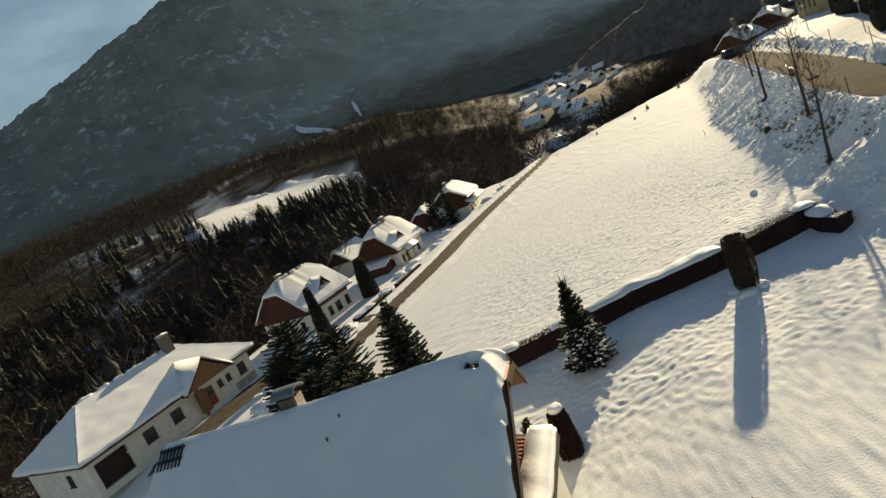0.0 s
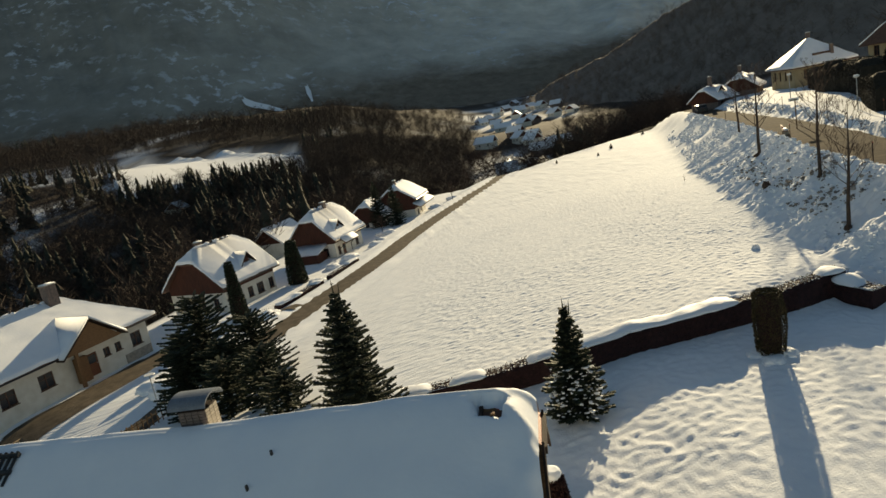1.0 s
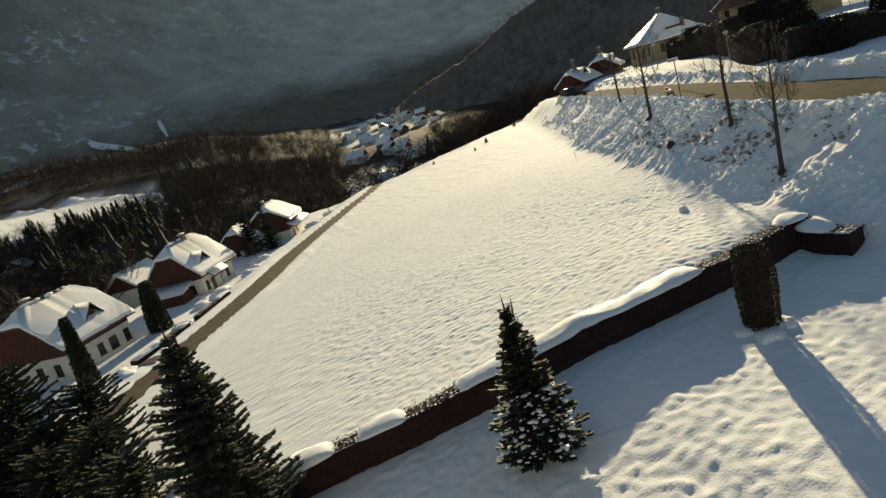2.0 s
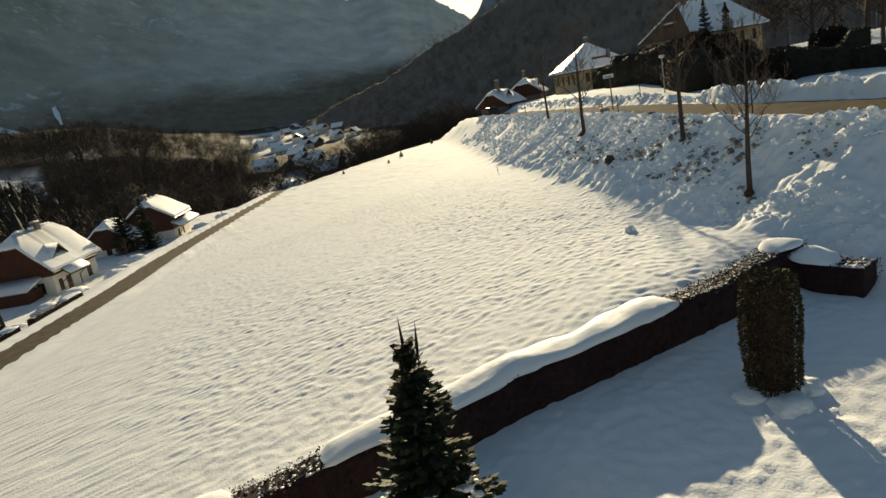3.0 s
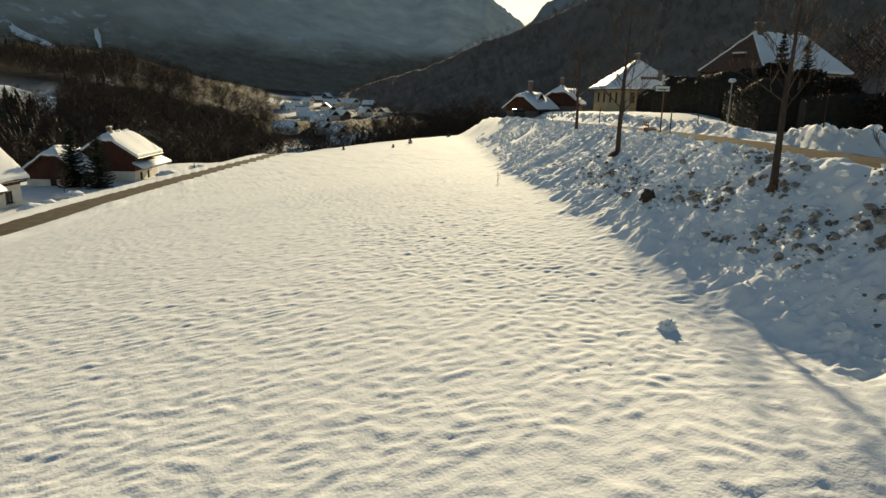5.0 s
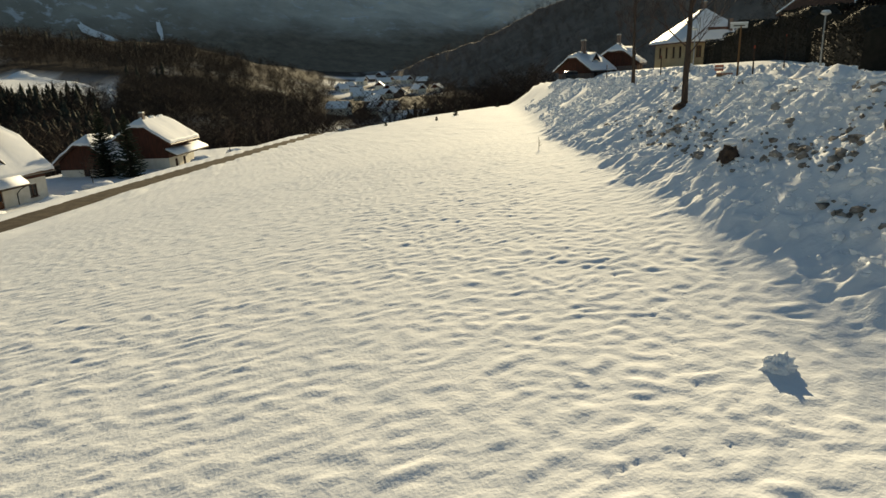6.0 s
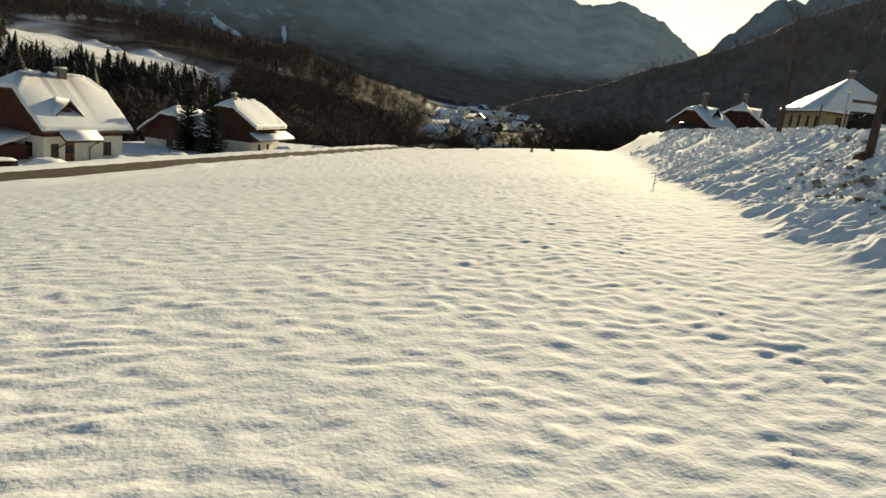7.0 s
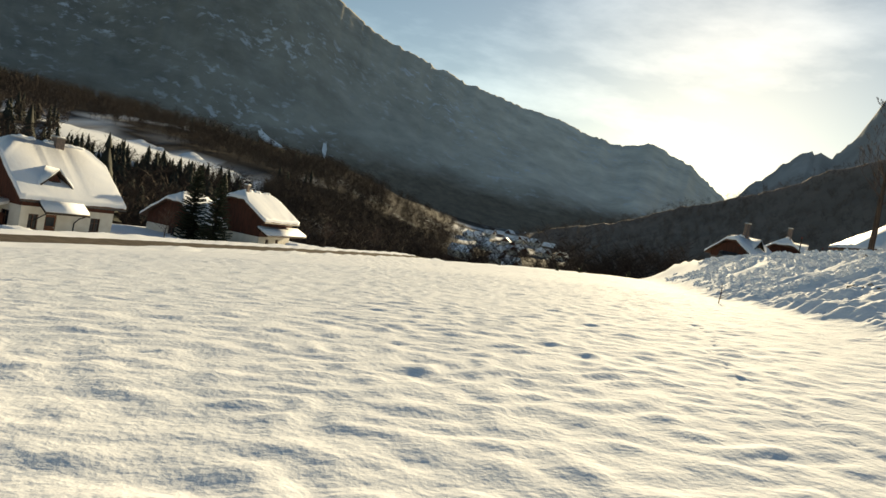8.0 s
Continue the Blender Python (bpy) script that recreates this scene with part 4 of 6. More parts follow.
# house by the bend: boarded gable, two chimneys
h2 = alpine_house("house", "white house with red-brown boarded gable and snowy half-hipped roof", -23.4, 79.8, -5.9, 31, 8.6, 8.6, 3.6, 0.88, 3.0, 0.9,
                  [(1.4, 2.3, 0.7, 1.9, "window"), (3.6, 4.5, 0.8, 2.0, "window"), (5.2, 6.4, 0.7, 2.0, "window"), (7.4, 8.3, 0.7, 2.0, "window")],
                  [(1.2, 2.1, 0.7, 1.9, "window"), (3.4, 4.3, 0.7, 1.9, "window"), (6.6, 7.4, 0.7, 1.9, "window")],
                  (), [(2.6, 4.9, 5.8, 8.2, 0.75, 0.7)], [(5.4, 0.7, 2.4, 1.5)], seed=2.0, group="houses along the lane", snow_thick=0.34)
bm = bmesh.new()
prism(bm, [(3.6, 4.2, 7.82), (7.0, 4.2, 7.82), (7.0, 4.36, 7.97), (3.6, 4.36, 7.97)], (0, 0, 0.08))
part("ridge_board", bm, DARKWOOD, h2)
# house with the door and the catslide porch
h3 = alpine_house("house", "white house with brown boarding, snowy dormer roof and an entrance porch", -12.0, 100.3, -6.3, 25.5, 8.7, 7.2, 3.6, 1.0, 2.5, 0.7,
                  [(0.7, 1.55, 0.8, 2.0, "window"), (2.15, 3.2, 0.0, 2.05, "door"), (6.4, 7.4, 0.85, 2.05, "window")],
                  [(1.2, 2.1, 0.8, 2.0, "window"), (4.0, 4.8, 0.8, 2.0, "window")],
                  (), [(5.0, 3.5, 6.2, 8.15, 0.8, 0.65)], [(2.9, 0.45, 2.7, 1.3)], seed=3.0, group="houses along the lane", snow_thick=0.34)
pent(h3, "porch_roof", 0.9, 5.0, -0.45, 3.0, -1.45, 2.25)
for sx in (1.1, 4.8):
    bm = bmesh.new()
    tube(bm, [(sx, -1.3, 2.3), (sx, -0.5, 1.95), (sx, -0.05, 1.5), (sx, -0.05, 0.0)] if sx > 2 else [(sx, -1.3, 2.25), (sx, -0.05, 1.5)], [0.05] * (4 if sx > 2 else 2), 6)
    part("downpipe" if sx > 2 else "bracket", bm, METAL, h3)
# lean-to on the south gable
bm = bmesh.new()
box(bm, -2.6, -0.04, 1.6, 6.0, -0.6, 1.7)
part("lean_to", bm, TIMBER, h3, "brown boarded lean-to")
bm = bmesh.new()
poly_ = [(-3.0, 1.2, 1.75), (0.0, 1.2, 2.5), (0.0, 6.4, 2.5), (-3.0, 6.4, 1.75)]
prism(bm, poly_, (0, 0, 0.38))
bmesh.ops.bevel(bm, geom=bm.edges[:], offset=0.1, segments=2, affect="EDGES")
part("lean_to_snow", bm, ROOF_SNOW, h3, smooth=True)
# last house on the lane, with a long lower eave
h4 = alpine_house("house", "pale house with boarded attic, snowy roof and long lower eave", 1.5, 126.0, -6.8, 18, 8.2, 6.8, 4.4, 0.68, 2.4, 0.6,
                  [(1.8, 2.6, 0.7, 1.9, "window"), (4.4, 5.2, 0.7, 1.9, "window")], (), (), [(1.4, 3.4, 6.0, 7.8)], (), band=2.2, seed=4.0, group="houses along the lane",
                  snow_thick=0.36, oe=0.7)
pent(h4, "lower_eave", -0.9, 10.1, 0.0, 3.2, -1.5, 2.45)
h5 = alpine_house("cottage", "small dark gabled cottage with snow on its roof", -4.6, 122.5, -6.7, 18, 6.0, 6.4, 2.6, 0.78, 2.3, 0.6,
                  [(2.2, 3.0, 0.7, 1.8, "window")], [(2.8, 3.6, 0.7, 1.8, "window")], (), (), (), seed=5.0, group="houses along the lane")
# long hipped house with the cross gable over its entrance
h1 = alpine_house("house", "long white house with hipped snowy roof and brown entrance gable", -39.2, 52.2, -5.3, 28.5, 21.0, 10.0, 3.5, 0.62, -0.8, 4.4,
                  [(0.6, 4.0, -0.1, 2.4, "garage"), (5.8, 7.2, 0.9, 2.2, "window"), (9.2, 10.6, 0.9, 2.2, "window"), (13.9, 15.0, 0.0, 2.1, "door"),
                   (15.7, 16.4, 1.2, 2.0, "window"), (17.0, 17.7, 1.2, 2.0, "window"), (18.9, 20.1, 0.9, 2.2, "window")],
                  [(3.0, 4.0, 0.9, 2.1, "window")], (), [(15.6, 4.6, 5.2, 8.5, 1.1, 0.8)], (), band=0.0, seed=6.0, group="houses along the lane", oe=0.8, ov=0.8, snow_thick=0.3)


# ---- the house below the start ----
near = empty_thing("house", frame_pose(-16.6, 15.7, -1.2, 104.0), "large house with one broad smooth roof slope under deep snow", "house")
NL, NW, NH, NS = 14.05, 10.0, 4.3, 0.60     # front slope: 5 m of plan depth up to the ridge
NB, NZ = 5.85, NH + NS * NW / 2             # back wall, ridge height
NBZ = NZ - 1.24                            # eave of the short steep back slope
bm = bmesh.new()
box(bm, 2.8, NL - 1.0, 0, 0.3, -2.6, NH)
part("wall", bm, PLASTER, near)
bm = bmesh.new()
box(bm, 2.8, NL - 1.0, NB - 0.3, NB, -2.6, NBZ)
part("wall", bm, PLASTER, near)
for x0 in (2.8, NL - 1.3):
    bm = bmesh.new()
    prism(bm, [(x0, 0.3, -2.6), (x0, NB - 0.3, -2.6), (x0, NB - 0.3, NBZ + 0.1), (x0, NW / 2, NZ), (x0, 0.3, NH + 0.18)], (0.3, 0, 0))
    part("wall", bm, PLASTER, near)
yc, HX, HD = NW / 2, NL - 0.35, 0.55      # ridge, apex of the half hip, its drop
for ya, za, yh in ((-0.8, NH - NS * 0.8, yc - HD / NS), (NB + 0.25, NBZ - 0.3, yc + HD / 1.46)):
    bm = bmesh.new()
    prism(bm, [(2.1, ya, za), (NL + 0.65, ya, za), (NL + 0.65, yh, NZ - HD), (HX, yc, NZ), (2.1, yc, NZ)], (0, 0, 0.14))
    part("roof", bm, WOOD, near)
    bm = bmesh.new()
    prism(bm, [(NL + 0.652, ya, za - 0.06), (NL + 0.652, yh, NZ - HD - 0.06), (NL + 0.652, yh, NZ - HD + 0.2), (NL + 0.652, ya, za + 0.2)], (0.05, 0, 0))
    part("barge_board", bm, DARKWOOD, near, "dark wooden barge board")
bm = bmesh.new()
prism(bm, [(HX, yc, NZ), (NL + 0.65, yc - HD / NS, NZ - HD), (NL + 0.65, yc + HD / 1.46, NZ - HD)], (0, 0, 0.14))
part("half_hip", bm, CLAY, near)
bm = bmesh.new()
box(bm, NL + 0.652, NL + 0.74, yc - HD / NS, yc + HD / 1.46, NZ - HD - 0.05, NZ - HD + 0.1)
part("gutter", bm, DARKWOOD, near)


def near_snow():
    """The deep, gently rolling snow of the big roof, with a thawed hole by the ridge end."""
    xs, Yl = np.linspace(2.04, NL + 0.6, 150), np.linspace(-0.95, NB + 0.2, 130)
    X, Y = np.meshgrid(xs, Yl)
    d = Y - NW / 2
    base = NZ - np.where(d < 0, NS * (np.sqrt(d ** 2 + 0.1) - 0.1), 1.46 * (np.sqrt(d ** 2 + 0.03) - 0.1)) + 0.15
    base = np.minimum(base, NZ + 0.15 - HD / 1.0 * (X - HX))
    edge = np.minimum.reduce([(X - 2.04) / 0.3, (NL + 0.6 - X + 0.10 * rough(Y, Y * 0, 0.5, 84)) / 0.3, (Y + 0.95) / 0.3, (NB + 0.2 - Y) / 0.3])
    round_ = np.sqrt(np.clip(1 - (1 - np.clip(edge, 0, 1)) ** 2, 0, 1))
    hole = smooth((0.34 - np.maximum(np.abs(X - NL + 0.22 + 0.10 * rough(X, Y, 0.3, 85)) * 1.15, np.abs(Y - 4.62 + 0.10 * rough(X, Y, 0.25, 86)) * 1.05)) / 0.06)
    depth = (0.36 + 0.05 * rough(X, Y, 2.5, 81) + 0.02 * rough(X, Y, 0.8, 82)) * (0.12 + 0.88 * round_) * (1 - 0.95 * hole)
    depth = depth + 0.06 * np.exp(-((X - NL - 0.1) / 0.4) ** 2) * rough(X, Y, 0.45, 83)
    Z = base + depth
    ny, nx = Z.shape
    i = np.arange(nx * ny).reshape(ny, nx)
    faces = np.stack([i[:-1, :-1].ravel(), i[:-1, 1:].ravel(), i[1:, 1:].ravel(), i[1:, :-1].ravel()], 1).tolist()
    raw("roof_snow", np.stack([X.ravel(), Y.ravel(), Z.ravel()], 1), faces, ROOF_SNOW, near, "deep smooth roof snow", smooth=True)


near_snow()
# the box in the thawed hole
zc_ = NH + NS * 4.62
bm = bmesh.new()
prism(bm, [(NL - 0.55, 4.0, NH + NS * 4.0 + 0.145), (NL + 0.1, 4.0, NH + NS * 4.0 + 0.145), (NL + 0.1, 4.75, NH + NS * 4.75 + 0.145), (NL - 0.55, 4.75, NH + NS * 4.75 + 0.145)], (0, 0, 0.05))
hatch = part("roof_hatch", bm, ROOFTILE, near, "bare brown tiles in a thawed hole")
bm = bmesh.new()
box(bm, NL - 0.24, NL - 0.15, 4.36, 4.44, zc_ - 0.05, zc_ + 0.42)
part("post", bm, WOOD, hatch, "pale wooden post")
bm = bmesh.new()
box(bm, NL - 0.48, NL - 0.42, 4.36, 4.86, zc_ - 0.05, zc_ + 0.36)
part("board", bm, DARKWOOD, hatch)
# broad brick chimney behind the ridge under an arched cap
bm = bmesh.new()
box(bm, 6.9, 7.54, 5.18, 5.7, 6.0, 7.92)
stack = part("chimney", bm, DARKWOOD, near, "broad brick chimney")
# shade and sun by material: dark bricks in front, tan at the end
shaded_brick, sunlit_brick = (bpy.data.meshes.new(n_) for n_ in ("brick", "brick"))
for me_, dims, mat_ in ((shaded_brick, (0.148, 0.02, 0.06), BRICK), (sunlit_brick, (0.02, 0.155, 0.06), STONE)):
    bm = bmesh.new()
    box(bm, 0, dims[0], 0, dims[1], 0, dims[2])
    bm.to_mesh(me_)
    bm.free()
    me_.materials.append(mat_)
for r_ in range(14):
    for c_ in range(4):
        b_ = new("brick", shaded_brick)
        b_.parent = stack
        b_.matrix_local = pose(6.905 + c_ * 0.16 + (0.008 if r_ % 2 else 0.0), 5.162, 6.92 + r_ * 0.071)
    for c_ in range(3):
        b_ = new("brick", sunlit_brick)
        b_.parent = stack
        b_.matrix_local = pose(7.538, 5.185 + c_ * 0.172 + (0.006 if r_ % 2 else 0.0), 6.92 + r_ * 0.071)
for px_, py_ in ((6.96, 5.24), (7.48, 5.24), (6.96, 5.64), (7.48, 5.64)):
    bm = bmesh.new()
    tube(bm, [(px_, py_, 7.9), (px_, py_, 8.12)], [0.02, 0.02], 6)
    part("cap_post", bm, METAL, stack)
arc_ = [(5.44 - 0.42 * math.cos(math.pi * q_ / 14), 8.02 + 0.2 * math.sin(math.pi * q_ / 14)) for q_ in range(15)]
verts_ = [(x_, y_, z_ + t_) for t_ in (0.0, 0.03) for x_ in (6.78, 7.68) for y_, z_ in arc_]
faces_ = []
for q_ in range(14):
    faces_ += [(q_, q_ + 15, q_ + 16, q_ + 1), (q_ + 30, q_ + 31, q_ + 46, q_ + 45), (q_, q_ + 1, q_ + 31, q_ + 30), (q_ + 15, q_ + 45, q_ + 46, q_ + 16)]
faces_ += [(0, 30, 45, 15), (14, 29, 59, 44)]
raw("cap", verts_, faces_, SLATE, stack, "arched grey sheet cap", smooth=False)
# snow guard grid near the other end of the ridge, and a vent pipe low on the slope
for k in range(2):
    bm = bmesh.new()
    zz = NH + NS * (4.6 - 0.35 * k) + 0.17 + 0.42
    tube(bm, [(2.3, 4.6 - 0.35 * k, zz), (3.3, 4.6 - 0.35 * k, zz)], [0.06, 0.06], 6)
    part("snow_guard", bm, METAL, near)
for k in range(7):
    bm = bmesh.new()
    yy = 4.1
    tube(bm, [(2.35 + 0.15 * k, 4.65, NH + NS * 4.65 + 0.62), (2.35 + 0.15 * k, 4.0, NH + NS * 4.0 + 0.56)], [0.035, 0.035], 5)
    part("guard_bar", bm, METAL, near)
bm = bmesh.new()
tube(bm, [(11.7, 0.6, NH + 0.2), (11.7, 0.6, NH + 1.15)], [0.12, 0.12], 10)
pipe = part("vent_pipe", bm, METAL, near)
bm = bmesh.new()
tube(bm, [(11.7, 0.6, NH + 1.15), (11.7, 0.6, NH + 1.21)], [0.2, 0.17], 10)
part("cowl", bm, METAL, pipe)
for px_, py_ in ((9.4, 4.1), (9.05, 3.5)):
    bm = bmesh.new()
    zz = NH + NS * py_ + 0.16
    tube(bm, [(px_, py_, zz + 0.2), (px_, py_, zz + 0.45)], [0.035, 0.03], 6)
    part("roof_vent", bm, METAL, near)
# red tiled lean-to at the gable, half of it snowed over
lean = empty_thing("lean_to_roof", frame_pose(-16.6, 15.7, -1.2, 104.0), "small lean-to roof of red tiles, half covered with snow", "roof")
LX0, LX1, LY0, LY1, LZ0, LZ1 = NL - 0.4, NL + 1.0, 0.0, 5.9, 4.3, 3.95
bm = bmesh.new()
prism(bm, [(LX0, LY0, LZ0 - 0.1), (LX1, LY0, LZ1 - 0.1), (LX1, LY1, LZ1 - 0.1), (LX0, LY1, LZ0 - 0.1)], (0, 0, 0.08))
part("deck", bm, DARKWOOD, lean)
bm = bmesh.new()
box(bm, LX0, LX1 - 0.3, LY0 + 0.2, LY1 - 0.2, -2.6, LZ1 - 0.15)
part("wall", bm, PLASTER, lean)
bm = bmesh.new()
box(bm, LX1 + 0.0, LX1 + 0.05, LY0, LY1, LZ1 - 0.2, LZ1 - 0.02)
part("fascia", bm, DARKWOOD, lean)
tile_mesh = None
for i in range(2):
    for j in range(26):
        if tile_mesh is None:
            bm = bmesh.new()
            pr_ = [(0, -0.105, 0), (0, -0.06, 0.035), (0, 0, 0.05), (0, 0.06, 0.035), (0, 0.105, 0)]
            a_ = [bm.verts.new((0, p[1], p[2])) for p in pr_]
            b_ = [bm.verts.new((0.36, p[1], p[2] - 0.015)) for p in pr_]
            for k in range(4):
                bm.faces.new((a_[k], b_[k], b_[k + 1], a_[k + 1]))
            bm.faces.new(b_)
            bm.faces.new(a_[::-1])
            tile_mesh = bpy.data.meshes.new("tile")
            bm.to_mesh(tile_mesh)
            bm.free()
            tile_mesh.materials.append(CLAY)
        t_ = new("tile", tile_mesh)
        t_.parent = lean
        fx_ = 0.02 + i * 0.33
        sl_ = (LZ1 - LZ0) / (LX1 - LX0)
        t_.matrix_local = pose(LX0 + fx_, LY0 + 0.12 + j * 0.218, LZ0 + sl_ * fx_ - 0.005, 0, 15.2 - 1.5, 0)
bm = bmesh.new()
prism(bm, [(LX0 + 0.58, LY0 - 0.05, LZ0 - 0.15), (LX1 + 0.06, LY0 - 0.05, LZ1), (LX1 + 0.06, LY1 + 0.05, LZ1), (LX0 + 0.58, LY1 + 0.05, LZ0 - 0.15)], (0, 0, 0.3))
bmesh.ops.subdivide_edges(bm, edges=[e for e in bm.edges if e.calc_length() > 2], cuts=14, use_grid_fill=True)
bmesh.ops.bevel(bm, geom=[e for e in bm.edges if e.calc_face_angle(0) > 0.5], offset=0.1, segments=3, affect="EDGES")
for v in bm.verts:
    v.co.x += 0.09 * noise.noise(Vector((v.co.y * 2.3, v.co.x, 3.0)))
    v.co.z += 0.03 * noise.noise(Vector((v.co.y * 1.3, v.co.x, 7.0)))
part("snow", bm, ROOF_SNOW, lean, "pillow of snow", smooth=True)


# ---- conifers, hedges and shrubs ----
def spruce_mesh(h, r, seed, whorl=0.26, per=11, leader=True, dens=0.13, blunt=0.85, twigw=0.035):
    """Needled sprays on drooping whorled branches; trunk apart. Returns verts, faces."""
    rs = np.random.RandomState(seed)
    V, F = [], []

    def quad(p, d, w, n):
        side = np.cross(d, n)
        ln = np.linalg.norm(side)
        side = side / (ln + 1e-9) * w
        i = len(V)
        V.extend([p - side * 0.5, p + d * 0.55 - side, p + d, p + d * 0.55 + side])
        F.append((i, i + 1, i + 2, i + 3))
    z = h * 0.04
    while z < h * 0.985:
        k = z / h
        length = r * (1 - k) ** blunt * (1 if k > 0.1 else 0.7 + 3 * k)
        n = max(4, int(per * (0.55 + 0.45 * (1 - k))))
        turn = rs.rand() * 6.28
        for j in range(n):
            a = turn + 2 * math.pi * j / n + rs.uniform(-0.2, 0.2)
            ln = max(0.12, length * rs.uniform(0.68, 1.12))
            out = np.array((math.cos(a), math.sin(a), 0))
            rise = 0.55 - 0.75 * (1 - k) + rs.uniform(-0.1, 0.1)
            steps = max(2, int(ln / dens))
            p = np.array((0, 0, z + rs.uniform(-0.1, 0.1)))
            for q in range(steps):
                f = (q + 1) / steps
                d = out * (ln / steps) + np.array((0, 0, (rise * (1 - f) + (0.35 if f > 0.6 else -0.05)) * ln / steps * 0.8))
                tw = (0.13 + 0.34 * (1 - f) * min(1, ln)) * rs.uniform(0.7, 1.3)
                for sgn in (-1, 1, -0.5, 0.5)[:4 if dens < 0.18 else 3]:
                    sd = out * 0.75 + sgn * np.array((-out[1], out[0], 0)) * rs.uniform(0.6, 1.0) + np.array((0, 0, rs.uniform(-0.6, 0.35)))
                    quad(p, sd / np.linalg.norm(sd) * tw, twigw * rs.uniform(0.8, 1.5), np.array((rs.uniform(-0.5, 0.5), rs.uniform(-0.5, 0.5), 1)))
                quad(p, d * 1.7, twigw * 1.3, np.array((0.1, 0.1, 1)))
                quad(p, d * 1.5 + np.array((0, 0, -0.10)), twigw * 1.2, np.array((-out[1], out[0], 0.2)))
                p = p + d
        z += whorl * (0.55 + 0.55 * (1 - k))
    if leader:
        for dx in (0.0, 0.16):
            foot, tip = np.array((dx, 0, h * 0.86)), np.array((dx * 1.6, 0.02, h * (1.08 if dx == 0 else 1.04)))
            for nrm in ((1.0, 0, 0), (0, 1.0, 0)):
                quad(foot, tip - foot, 0.03, np.array(nrm))
            for q in range(9):
                p = foot + (tip - foot) * rs.uniform(0.1, 0.95)
                a = rs.rand() * 6.28
                quad(p, np.array((math.cos(a), math.sin(a), 0.5)) * 0.16, 0.022, np.array((0.1, 0.2, 1.0)))
    return V, F


def blob_snow(name, parent, spots, seed):
    """Lumps of snow lying on boughs, as one part."""
    bm = bmesh.new()
    rnd_ = random.Random(seed)
    for x, y, z, r in spots:
        m = Matrix.Translation((x, y, z)) @ Matrix.Rotation(rnd_.random() * 6, 4, "Z") @ Matrix.Diagonal((r * rnd_.uniform(0.8, 1.5), r * rnd_.uniform(0.6, 1.0), r * 0.3, 1))
        bmesh.ops.create_icosphere(bm, subdivisions=1, radius=1, matrix=m)
    for v in bm.verts:
        v.co += Vector((rnd_.uniform(-0.014, 0.014), rnd_.uniform(-0.014, 0.014), rnd_.uniform(-0.008, 0.008)))
    ob = part(name, bm, ROOF_SNOW, parent, "small lumps of snow", smooth=True)
    return tagged(ob, kind="stuff")


def conifer(name, label, x, y, h, r, seed, mat=NEEDLE, snow=0, z=None, **kw):
    tree = empty_thing(name, pose(x, y, gz(x, y) - 0.05 if z is None else z), label, "tree")
    bm = bmesh.new()
    tube(bm, [(0, 0, -0.3), (0, 0, h * 0.5), (0, 0, h * 0.97)], [0.05 + h * 0.014, h * 0.010, 0.01], 7)
    part("trunk", bm, BARK, tree)
    v, f = spruce_mesh(h, r, seed, **kw)
    raw("crown", v, f, mat, tree)
    if snow:
        rnd_ = random.Random(seed)
        spots = []
        for _ in range(snow):
            k = rnd_.uniform(0.05, 0.5) ** 1.1
            a = rnd_.random() * 6.28
            rr = r * (1 - k) ** 0.85 * rnd_.uniform(0.55, 0.92)
            spots.append((rr * math.cos(a), rr * math.sin(a), h * k + 0.1, rnd_.choice((0.03, 0.04, 0.05, 0.06, 0.1))))
        blob_snow("bough_snow", tree, spots, seed)
    return tree


conifer("spruce", "dark green spruce with several leading shoots beside the hedge", -6.1, 31.0, 7.1, 2.5, 4, BLUENEEDLE, 0, per=14, twigw=0.055, blunt=0.75)
conifer("spruce", "small spruce with snow on its lower boughs in the white garden", 2.4, 28.3, 4.5, 1.5, 5, NEEDLE, 420, whorl=0.2, dens=0.11, per=14, twigw=0.05, blunt=0.85)
for k, (px_, py_, hh, rr) in enumerate(((-17.6, 50.0, 7.4, 3.2), (-14.4, 50.2, 4.8, 2.9), (-19.4, 50.8, 5.2, 2.4), (-15.8, 47.4, 4.2, 2.6), (-12.6, 43.6, 3.6, 2.2), (-15.0, 44.0, 3.6, 2.2), (-11.0, 40.4, 2.6, 1.9), (-18.6, 47.6, 4.6, 2.4))):
    conifer("pine", "dense dark bushy pine dusted with snow in the garden", px_, py_, hh, rr, 30 + k, NEEDLE, 60, blunt=0.3, leader=False, whorl=0.34, dens=0.2, twigw=0.07)
for k, (px_, py_, hh, rr) in enumerate(((-5.2, 121.6, 8.4, 2.3), (-2.2, 119.8, 7.6, 2.1))):
    conifer("spruce", "dark spruce standing in front of a cottage", px_, py_, hh, rr, 42 + k, NEEDLE, 0, blunt=0.8, leader=False, whorl=0.3, dens=0.2, twigw=0.06)
for k, (px_, py_, hh, rr) in enumerate(((69.8, 86.2, 9.0, 1.7), (73.0, 85.6, 8.0, 1.5))):
    conifer("spruce", "tall dark spruce in front of the big yellow house", px_, py_, hh, rr, 50 + k, NEEDLE, 0, leader=False, whorl=0.42, dens=0.26, twigw=0.08)


